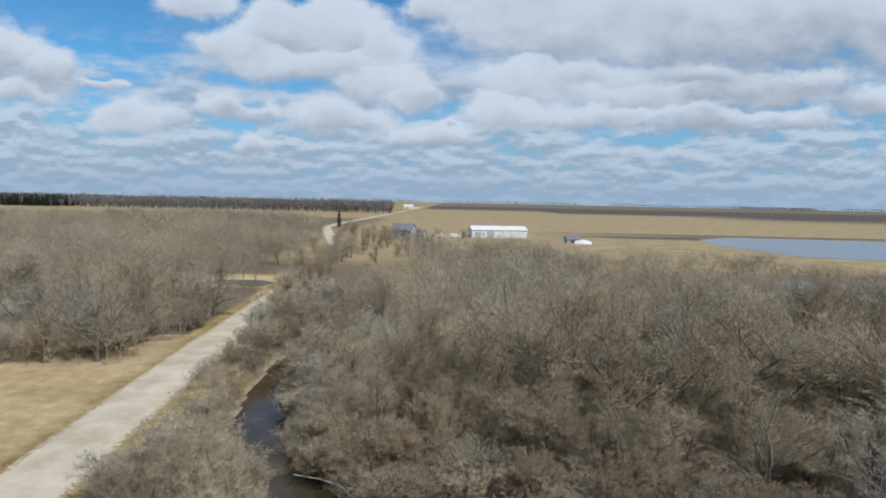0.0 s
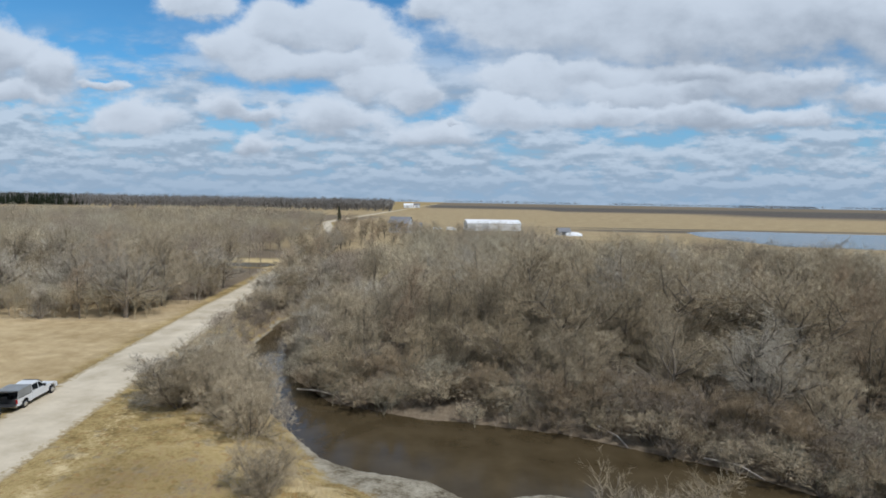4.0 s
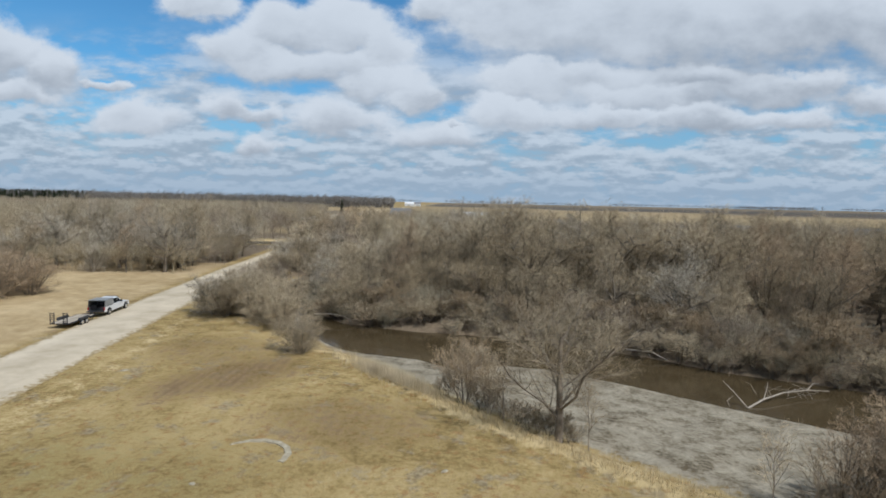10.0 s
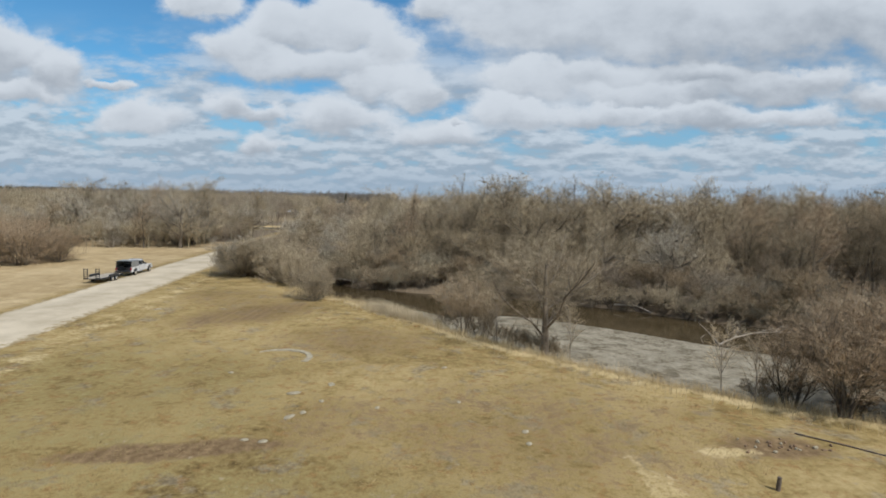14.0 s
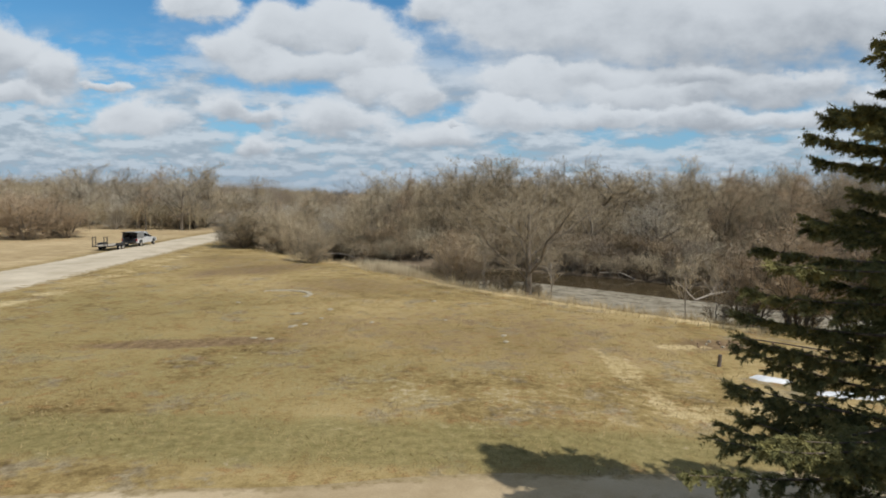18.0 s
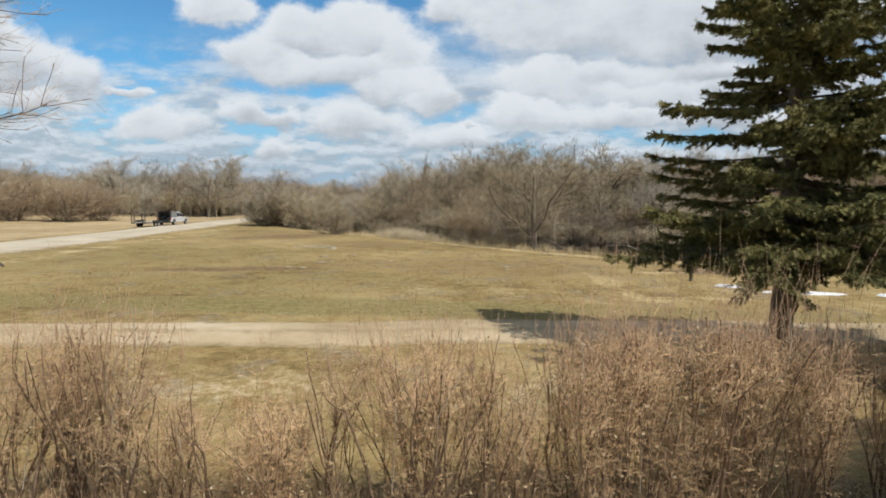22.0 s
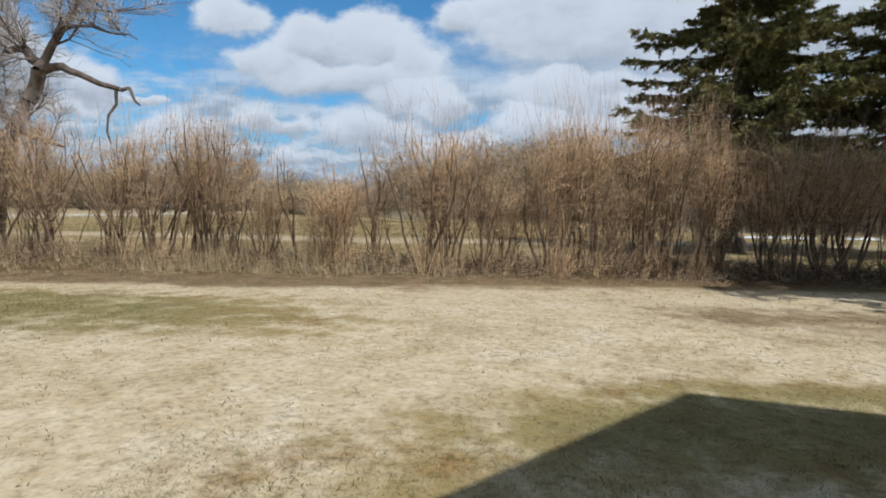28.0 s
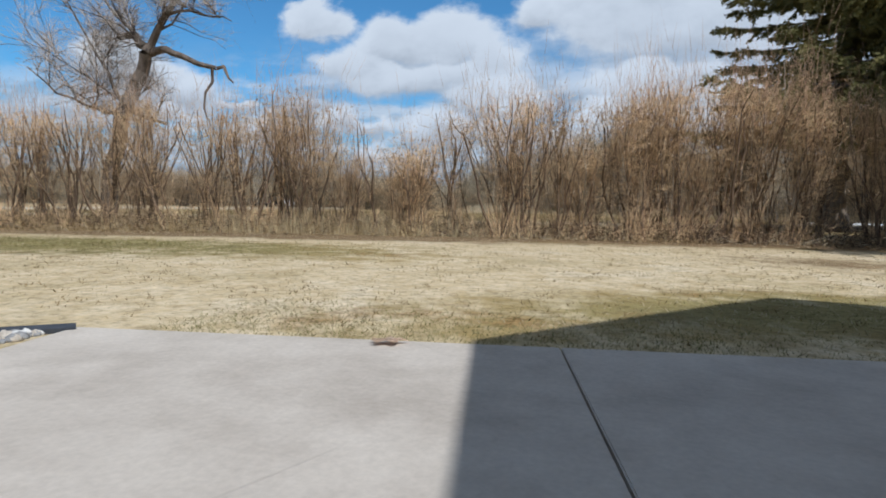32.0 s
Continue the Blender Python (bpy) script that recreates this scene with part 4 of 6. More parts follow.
    for lot, m in zip(tones(edge, rng), WOODS):
        join_far("brush", lot, lows, m, "tan leafless brush at the edge of the roadside woods", "shrubs")
    spots = [(x, y, rng.uniform(0.9, 1.3)) for x, y in scatter(rng, -230, -38, 60, 300, 6.4, lambda x, y: left_woods(x, y) and not (x > -118 and y < 112))]
    for lot, m in zip(tones(spots, rng), WOODS):
        join_far("woodland", lot, mids, m, "bare brown woodland across the gravel road")
    spots = [(x, y, rng.uniform(0.8, 1.25)) for x, y in scatter(rng, -700, -60, 150, 640, 9.0, lambda x, y: left_woods(x, y) and not (x > -230 and y < 300) and x < -0.12 * y - 20 and y < 520 + 60 * math.sin(x * .021))]
    for lot, m in zip(tones(spots, rng), WOODS):
        join_far("woodland", lot, fars, m, "bare brown woodland reaching to the horizon")
    cheap = [coarse(s + 50, 11, 4.5, 60, 0.16) for s in range(4)]
    belt = scatter(rng, -1600, -110, 885, 1300, 12.5, lambda x, y: x < -0.11 * y)
    join_far("woodland", [(x, y, rng.uniform(1.1, 2.1)) for x, y in belt], cheap, BELT, "distant belt of bare trees along the horizon")
    groves = scatter(rng, 1450, 1950, 2900, 3000, 24.0, lambda x, y: x < 1850) + scatter(rng, -1200, 3600, 4200, 4300, 30.0, lambda x, y: math.sin(x * .004) + math.sin(x * .011) > -1.1)
    join_far("woodland", [(x, y, rng.uniform(1.6, 2.6)) for x, y in groves], fars, BELT, "far dark tree line on the open horizon")
    # trees round the farm
    for x, y in scatter(rng, -80, 40, 186, 330, 13.0, lambda x, y: 6 < abs(side_of(x, y, ROAD_C)) < 45 and not (-45 < x < -18 and y > 305)):
        if rng.random() < 0.75:
            place_tree(rng.choice(TALL), "bare_tree", x, y, rng.uniform(7, 12), rng.uniform(0, 360), "leafless tree standing in the far farmyard", "farmyard trees", wide=1.5)

    for x, y, h in ((-53, 300, 10), (-46, 288, 9), (-31, 302, 9), (-40, 278, 8), (-27, 286, 10), (-19, 303, 9), (-9, 322, 8), (-60, 308, 12), (-56, 268, 9), (-34, 260, 8), (-12, 296, 7), (4, 320, 7), (-44, 310, 11)):
        place_tree(rng.choice(TALL), "bare_tree", x, y, h, rng.uniform(0, 360), "rounded leafless tree standing near the far farmhouse", "farmyard trees", wide=1.4)


build_woods()

# ---- hedge ----
HEDGE_STEM = plain("hedge_bark", (0.085, 0.060, 0.042), (0.29, 0.205, 0.14), 9.0, 0.95, 0.5, vary=0.25, stretch=(1, 1, 0.3))
HEDGE_TWIG = plain("hedge_twig", (0.46, 0.302, 0.168), (0.84, 0.610, 0.362), 3.0, 0.9, 0.0, vary=0.2)
HEDGE_WHIP = plain("hedge_whip", (0.27, 0.165, 0.105), (0.55, 0.365, 0.235), 3.0, 0.9, 0.0, vary=0.2)
# dead twigs near black: the shade deep in the hedge is in this colour
SHADED_UNDERWOOD = plain("shaded_underwood", (0.055, 0.036, 0.025), (0.22, 0.150, 0.100), 6.0, 0.95, 0.0)
LEAF_BROWN = plain("litter_leaf", (0.06, 0.037, 0.02), (0.36, 0.25, 0.135), 45.0, 0.95, 0.0)
DRY_LEAF = plain("dry_leaf", (0.24, 0.155, 0.075), (0.66, 0.53, 0.36), 40.0, 0.9, 0.0)


def hedge_plant(seed, h, legs, whips, dense, spread):
    """One shrub: crooked dark legs, forking canes, a tangle of short twigs, thin whips above the old cut, a few dead leaves."""
    rng = random.Random(seed)
    canes, twigs, leaves, shoots = [], [], [], []

    def crook(at, way, L, r):
        m = at + way * L * .5 + Vector((rng.gauss(0, .12), rng.gauss(0, .12), rng.gauss(0, .08))) * L
        e = m + (way + Vector((rng.gauss(0, .35), rng.gauss(0, .35), rng.gauss(.1, .3)))).normalized() * L * .5
        twigs.append((*at, r, *m, r * .6))
        twigs.append((*at.lerp(m, .85), r * .8, *e, 0.0))
        if rng.random() < .12:
            leaves.append(e)
        return m

    def run(p, d, r, length, n, level, limbs):
        for i in range(n):
            d = (d + Vector((rng.gauss(0, .16), rng.gauss(0, .16), .22 if level else .3))).normalized()
            q = p + d * length / n
            limbs.append((*p, r, *q, r * .88))
            r *= .88
            z = q.z / h
            if level == 0 and z > .22 and rng.random() < .72 and q.z < h * .92:
                run(q, turn_dir(d, radians(rng.uniform(9, 24) + 26 * z), rng.uniform(0, 6.283)), r * .55, (h - q.z) * rng.uniform(.6, 1.1) + .12, 5, 1, limbs)
            k = dense * (.8 if z < .3 else 1.25 if z < .6 else 1.3)
            for _ in range(int(k) + (rng.random() < k % 1)):
                at = p.lerp(q, rng.random())
                way = Vector((rng.gauss(0, .9), rng.gauss(0, .9), rng.gauss(.3, .5))).normalized()
                L = rng.uniform(.08, .38)
                m = crook(at, way, L, .0029)
                for _ in range(2):
                    crook(m, (way + Vector((rng.gauss(0, .7), rng.gauss(0, .7), rng.gauss(.2, .4)))).normalized(), L * rng.uniform(.4, .8), .0020)
            p = q
        for _ in range(rng.choice((0, whips // 3, whips // 2))):
            way = Vector((rng.gauss(0, .2), rng.gauss(0, .2), 1.0)).normalized()
            L = rng.choice((.2, .3, .4, .5, .65, .85, 1.05)) * rng.uniform(.8, 1.1)
            m = p + way * L * .5
            shoots.append((*(p - way * .1), .0031, *m, .0022))
            shoots.append((*m, .0025, *(m + (way + Vector((rng.gauss(0, .06), rng.gauss(0, .06), 0))) * L * .5), 0.0))

    for k in range(legs):
        a, o = rng.uniform(0, 6.283), spread * math.sqrt(rng.random())
        p = Vector((math.cos(a) * o, math.sin(a) * o, -.05))
        d = Vector((math.cos(a) * .14 + rng.gauss(0, .09), math.sin(a) * .14 + rng.gauss(0, .09), 1)).normalized()
        limbs = []
        run(p, d, rng.choice((.006, .007, .008, .010, .012, .016, .022, .030)), h * rng.uniform(.72, 1.0), 7, 0, limbs)
        canes.append(limb_mesh("cane", limbs, 5, HEDGE_STEM))
    dead = []
    for _ in range(legs // 4):
        # bleached dead canes that stand out of the crown
        a = rng.uniform(0, 6.283)
        p = Vector((math.cos(a) * spread, math.sin(a) * spread, h * rng.uniform(.2, .6)))
        m = p + Vector((rng.gauss(0, .14), rng.gauss(0, .14), h * .35))
        dead += [(*p, .0065, *m, .0055), (*m, .0055, *(m + Vector((rng.gauss(0, .12), rng.gauss(0, .12), h * rng.uniform(.1, .35)))), .003)]
    for _ in range(24 + legs * 6):
        # thin suckers and dead stalks round the foot
        a, o = rng.uniform(0, 6.283), rng.uniform(0, spread * 2.2)
        p = Vector((math.cos(a) * o, math.sin(a) * o, -.02))
        crook(p, Vector((rng.gauss(0, .3), rng.gauss(0, .3), 1)).normalized(), rng.uniform(.2, .8), .0042)
    for _ in range(legs * 4):
        # dead tangle inside the shrub, some of it arching out
        a, o = rng.uniform(0, 6.283), rng.uniform(0, spread * 1.6)
        p = Vector((math.cos(a) * o, math.sin(a) * o, h * rng.uniform(.02, 1.0) ** 1.5))
        crook(p, Vector((rng.gauss(0, 1), rng.gauss(0, 1), rng.gauss(0, .45))).normalized(), rng.uniform(.15, .6), .0032)
    for _ in range(30):
        a, o = rng.uniform(0, 6.283), rng.uniform(0, .4)
        leaves.append(Vector((math.cos(a) * o, math.sin(a) * o, rng.uniform(0.03, .95 * h))))
    lv, lf = [], []
    for p in leaves:
        s = rng.uniform(0.009, 0.024)
        A = Vector((rng.gauss(0, 1), rng.gauss(0, 1), rng.gauss(0, 1))).normalized() * s
        B = A.cross(Vector((rng.gauss(0, 1), rng.gauss(0, 1), rng.gauss(0, 1)))).normalized() * s * 0.6
        k = len(lv)
        up = A.cross(B).normalized() * s * 0.3
        lv += [p - A, p + B + up, p + A, p - B + up]
        lf.append((k, k + 1, k + 2, k + 3))
    return canes, twig_mesh("crown", twigs, HEDGE_TWIG), fast_mesh("dead_foliage", [tuple(v) for v in lv], lf, [DRY_LEAF]), limb_mesh("dead_cane", dead, 4, TWIG_PALE) if dead else None, twig_mesh("whips", shoots, HEDGE_WHIP)


HEDGE = {"dense": [hedge_plant(101, 2.0, 13, 6, 2.0, .13), hedge_plant(102, 1.95, 11, 7, 2.0, .11), hedge_plant(107, 2.05, 15, 6, 2.2, .17)],
         "narrow": [hedge_plant(103, 1.95, 9, 7, 2.4, .07), hedge_plant(108, 1.85, 7, 7, 2.4, .08)],
         "sparse": [hedge_plant(104, 1.6, 3, 4, 1.6, .18), hedge_plant(106, 1.75, 3, 4, 1.6, .14)],
         "low": [hedge_plant(105, 1.3, 11, 2, 2.2, .14)]}


def build_hedge():
    rng = random.Random(5)
    spots = [(x, "dense") for x in (-11.2, -10.4, -9.6, -9.0, -8.1, -7.3, -6.5, -5.7, -5.0, -4.2, -3.4, -2.7, -2.1, -1.5, -.95, -.4, 1.85, 2.2, 2.6, 6.0, 6.25, 7.95, 8.35, 9.5, 9.85, 10.6,
                                            11.5, 12.4, 12.85, 13.4)]
    spots += [(x, "narrow") for x in (.0, .98, 1.3, 2.9, 5.2, 6.93, 8.15, 8.65, 9.75, 10.3, 11.8, 13.7)]
    spots += [(x, "sparse") for x in (.45, 1.55, 3.3, 3.75, 4.15, 4.8, 5.5, 6.6, 7.35, 9.0)]
    spots += [(x, "low") for x in (4.4, 4.62, 3.45, 7.3, 8.95)]
    x = 14.2
    while x < 24:
        spots.append((x, rng.choice(("dense", "narrow"))))
        x += rng.uniform(0.5, 0.9)
    words = {"dense": "dense leafless reddish brown hedge shrub with upright whips", "narrow": "narrow bundle of dark hedge canes topped with thin whips",
             "sparse": "sparse leafless hedge shrub with few crooked canes", "low": "low tangled leafless hedge shrub with thin canes"}
    for x, kind in spots:
        y = -36.75 + 0.07 * x + rng.uniform(-0.2, 0.2)
        canes, crown, leaves, dead, whips = rng.choice(HEDGE[kind])
        e = new("hedge_shrub")
        for me in canes:
            child("cane", me, e)
        child("crown", crown, e)
        child("dead_foliage", leaves, e)
        child("whips", whips, e, "thin reddish whips")
        if dead:
            child("dead_cane", dead, e, "bleached dead cane")
        s = rng.uniform(.93, 1.05) + (.07 if 8 < x < 11.2 else 0)
        e.matrix_world = pose(x, y, ground_z(x, y), 0, 0, rng.uniform(0, 360)) @ Matrix.Diagonal((s, s, s * rng.uniform(.95, 1.04), 1))
        tagged(e, words[kind], "shrub", "lawn hedge shrubs")


build_hedge()

# ---- spruce ----
NEEDLE = plain("spruce_needles", (0.073, 0.080, 0.032), (0.318, 0.289, 0.111), 2.5, 0.85, 0.0, fine=14)
SPRUCE_BARK = plain("spruce_bark", (0.10, 0.078, 0.06), (0.28, 0.225, 0.175), 7.0, 0.95, 0.8, stretch=(1, 1, 0.3))


def spruce_meshes(seed, h, radius, skirt):
    rng = random.Random(seed)
    limbs = []
    p, r = Vector((0, 0, -0.2)), 0.25
    n = 12
    for k in range(n):
        q = Vector((rng.gauss(0, .03), rng.gauss(0, .03), h * (k + 1) / n))
        r2 = 0.25 * (1 - (k + 1) / n) + 0.012
        limbs.append((*p, r if k else 0.34, *q, r2))
        p, r = q, r2
    # burls and a gnarled foot
    for a, bz, br in ((2.9, 1.75, .13), (.4, 1.1, .11), (3.6, .7, .12), (5.0, 1.45, .1), (1.6, 2.1, .1)):
        o = Vector((math.cos(a) * .2, math.sin(a) * .2, 0))
        limbs += [(*(o + Vector((0, 0, bz - .22))), .03, *(o * 1.12 + Vector((0, 0, bz))), br), (*(o * 1.12 + Vector((0, 0, bz))), br, *(o + Vector((0, 0, bz + .2))), .02)]
    for k in range(5):
        a = 1.257 * k + rng.uniform(-.3, .3)
        limbs.append((math.cos(a) * .16, math.sin(a) * .16, .55, .10, math.cos(a) * .48, math.sin(a) * .48, -.12, .09))
    needles = []
    z = skirt
    while z < h - 0.3:
        f = (z - skirt) / (h - skirt)
        L0 = radius * (1 - f) ** 0.92 + 0.15
        for _ in range(rng.choice((5, 5, 6))):
            a = rng.uniform(0, 6.283)
            L = L0 * rng.uniform(0.6, 1.08)
            droop = max(-0.20 + 0.35 * f + rng.uniform(-.12, .12), -.10 - .35 * (z - skirt))
            p = Vector((0, 0, z + rng.uniform(-.12, .12)))
            d = Vector((math.cos(a), math.sin(a), droop)).normalized()
            m = 6
            rr = 0.045 * (1 - f) + 0.012
            for i in range(m):
                d = (d + Vector((rng.gauss(0, .04), rng.gauss(0, .04), 0.045))).normalized()
                q = p + d * L / m
                limbs.append((*p, rr, *q, rr * 0.72))
                rr *= 0.72
                g = (i + 1) / m
                if g > 0.2:
                    side = d.cross(Vector((0, 0, 1))).normalized()
                    for _ in range(4 + int(L * 1.35)):
                        # a branchlet on one side, hung with sprigs
                        s = rng.choice((-1, 1))
                        at = p.lerp(q, rng.random())
                        bl = rng.uniform(.35, 1.0) * (.20 + .30 * L * (1.15 - g))
                        w = (d * rng.uniform(.45, .9) + side * s * rng.uniform(.5, 1.0) + Vector((0, 0, rng.uniform(-.5, .05)))).normalized()
                        needles.append((*at, *w, bl + .06))
                        for _ in range(int(5 + bl * 12)):
                            hang = (w * rng.uniform(.3, 1.0) + Vector((rng.gauss(0, .45), rng.gauss(0, .45), rng.uniform(-.8, .25)))).normalized()
                            needles.append((*(at + w * bl * rng.random()), *hang, rng.uniform(.08, .19)))
                p = q
            for _ in range(4):
                tip = (d + Vector((rng.gauss(0, .35), rng.gauss(0, .35), rng.gauss(0, .25)))).normalized()
                needles.append((*p, *tip, rng.uniform(.14, .28)))
        z += rng.uniform(0.13, 0.25) * (1 + .5 * f)
    # each sprig a tapering bottle brush of short needles
    N = np.array(needles)
    nr = np.random.default_rng(seed)
    at, w, ln = N[:, :3], N[:, 3:6], N[:, 6]
    a = np.cross(w, nr.normal(size=w.shape))
    a /= np.linalg.norm(a, axis=1)[:, None]
    c = np.cross(w, a)
    tri = [np.stack([at - a * .014, at + a * .014, at + w * (ln + .05)[:, None]], axis=1)]
    for j in range(4):
        base = at + w * (ln * j / 4)[:, None]
        for k in range(3):
            ang = (2.1 * k + nr.uniform(0, 1.5, len(at)))[:, None]
            o = a * np.cos(ang) + c * np.sin(ang)
            nl = .052 * (1.1 - .1 * j)
            tri.append(np.stack([base - w * .014, base + w * .02, base + o * nl + w * nl * 1.1], axis=1))
    vs = np.concatenate(tri).reshape(-1, 3)
    fs = np.arange(len(vs)).reshape(-1, 3)
    return limb_mesh("trunk", limbs, 6, SPRUCE_BARK), fast_mesh("foliage", vs, fs, [NEEDLE])


SPRUCE = spruce_meshes(3, 11.6, 3.75, 2.4)


def place_spruce(x, y, scale, turn, label):
    e = new("spruce_tree")
    child("trunk", SPRUCE[0], e)
    child("foliage", SPRUCE[1], e, "dark green drooping needle sprays")
    e.matrix_world = pose(x, y, ground_z(x, y), 0, 0, turn) @ Matrix.Diagonal((scale, scale, scale, 1))
    tagged(e, label, "tree", "lane spruces")


place_spruce(13.55, -29.55, 1.0, 75, "tall dark green spruce with a bare lower trunk beside the lane")
place_spruce(17.9, -29.9, 0.95, 200, "dark green spruce standing behind the hedge")
place_spruce(17.0, -39.9, 1.25, 110, "dark green spruce standing at the side of the lawn")

# ---- patio and house ----


def concrete_build(t, b):
    a, c, g = noise_at(t, 0.9, 5.0, 0.6), noise_at(t, 5.0, 6.0, 0.65), noise_at(t, 60.0, 3.0, 0.6)
    v = mth(t, "ADD", mth(t, "MULTIPLY", a, 0.5), mth(t, "MULTIPLY", c, 0.5))
    col = ramp(t, v, [(0.36, (0.42, 0.367, 0.312)), (0.5, (0.525, 0.468, 0.405)), (0.64, (0.61, 0.55, 0.48))])
    w = node(t, "ShaderNodeTexVoronoi", ins={"Vector": mixc(t, 0.12, t.nodes.new("ShaderNodeTexCoord").outputs["Object"], node(t, "ShaderNodeTexNoise", ins={"Scale": 3.0}).outputs["Color"]), "Scale": 0.55})
    w.feature = "DISTANCE_TO_EDGE"
    crack = mth(t, "MULTIPLY", step(t, w.outputs[0], 0.0025, 0.0005), step(t, a, 0.5, 0.6))
    col = mixc(t, mth(t, "MULTIPLY", crack, 0.25), col, (0.12, 0.105, 0.09))
    col = mixc(t, 0.5, col, ramp(t, g, [(0.3, (0.85, 0.85, 0.85)), (0.7, (1.1, 1.1, 1.1))]), "MULTIPLY")
    t.links.new(col, b.inputs["Base Color"])
    b.inputs["Roughness"].default_value = 0.88
    b.inputs["Specular IOR Level"].default_value = 0.25
    bump(t, b, mth(t, "ADD", g, mth(t, "SUBTRACT", c, crack)), 0.2, 0.004)


CONCRETE = material("patio_concrete", concrete_build)
SIDING = plain("tan_siding", (0.22, 0.19, 0.15), (0.30, 0.26, 0.21), 1.0, 0.6, 0.05)
ROOFING = plain("brown_shingle", (0.10, 0.085, 0.075), (0.17, 0.15, 0.13), 3.0, 0.95, 0.4)


def prism(bm, profile, y0, y1):
    """A closed profile of (x, z) points pushed along y."""
    a = [bm.verts.new((x, y0, z)) for x, z in profile]
    b = [bm.verts.new((x, y1, z)) for x, z in profile]
    n = len(profile)
    bm.faces.new(a)
    bm.faces.new(b[::-1])
    for i in range(n):
        bm.faces.new((a[i], b[i], b[(i + 1) % n], a[(i + 1) % n]))
    bmesh.ops.recalc_face_normals(bm, faces=bm.faces[:])


def build_house():
    house = new("house")
    tagged(house, "plain tan farmhouse with a steep roof beside the patio", "house")
    bm = bmesh.new()
    prism(bm, [(0.28, -0.1), (0.28, 2.86), (2.5, 4.62), (4.72, 2.86), (4.72, -0.1)], -9.0, -0.3)
    part("wall", bm, SIDING, house)
    for s in (0, 1):
        bm = bmesh.new()
        e, r = (0.0, 2.5) if s == 0 else (5.0, 2.5)
        prism(bm, [(e, 2.70), (r, 4.73), (r, 4.63), (e, 2.60)], -9.3, 0.0)
        part("roof", bm, ROOFING, house)
    for y in (-2.2, -4.6, -7.0):
        bm = bmesh.new()
        box(bm, 0.235, y - 0.45, 0.95, 0.278, y + 0.45, 2.15, 0.005)
        part("window", bm, GLASS_DARK, house, "dark double-hung window")
    bm = bmesh.new()
    box(bm, 2.0, -0.3, 0.03, 2.95, -0.25, 2.1, 0.005)
    part("door", bm, WHITE_DOOR, house, "white panelled back door")
    house.matrix_world = pose(8.18, -45.06, 0, 0, 0, 6.6)


WHITE_DOOR = plain("white_door", (0.6, 0.6, 0.58), (0.7, 0.7, 0.68), 1.0, 0.5, 0.0)
GLASS_DARK = plain("dark_glass", (0.02, 0.024, 0.028), (0.035, 0.04, 0.045), 1.0, 0.12, 0.0)
build_house()


def build_patio():
    slab = new("patio")
    tagged(slab, "light grey concrete patio with saw-cut joints and fine cracks", "patio", kind="structure")
    tilt = 0.125

    def far(x):
        return -43.79 + (x - 5.35) * 0.092
    edges = [5.36, 7.001, 7.007, 8.651, 8.657, 10.3]
    for xa, xb in zip(edges[::2], edges[1::2]):
        bm = bmesh.new()
        pts = []
        for x, deep in ((xa, 3.4), (xb, 3.4), (xb, 0), (xa, 0)):
            pts.append((x + tilt * deep, far(x) - deep))
        lo = [bm.verts.new((x, y, -0.10)) for x, y in pts]
        hi = [bm.verts.new((v.co.x, v.co.y, 0.035)) for v in lo]
        bm.faces.new(hi)
        for i in range(4):
            bm.faces.new((lo[i], lo[(i + 1) % 4], hi[(i + 1) % 4], hi[i]))
        bmesh.ops.bevel(bm, geom=[e for e in bm.edges if e.verts[0] in hi and e.verts[1] in hi], offset=0.003, segments=2, affect="EDGES")
        part("slab", bm, CONCRETE, slab)


build_patio()

# ---- far farm ----
WHITE_METAL = plain("white_metal", (0.70, 0.71, 0.72), (0.84, 0.85, 0.86), 0.4, 0.5, 0.05)
GREY_ROOF = plain("grey_roof", (0.16, 0.165, 0.18), (0.25, 0.255, 0.27), 0.6, 0.9, 0.1)
BLUE_SIDING = plain("blue_grey_siding", (0.34, 0.37, 0.41), (0.45, 0.48, 0.52), 0.8, 0.7, 0.05)
CEDAR = plain("cedar_needles", (0.018, 0.026, 0.014), (0.04, 0.055, 0.028), 1.5, 0.9, 0.0)
SNOW = plain("old_snow", (0.66, 0.68, 0.70), (0.84, 0.85, 0.86), 2.0, 0.7, 0.3)


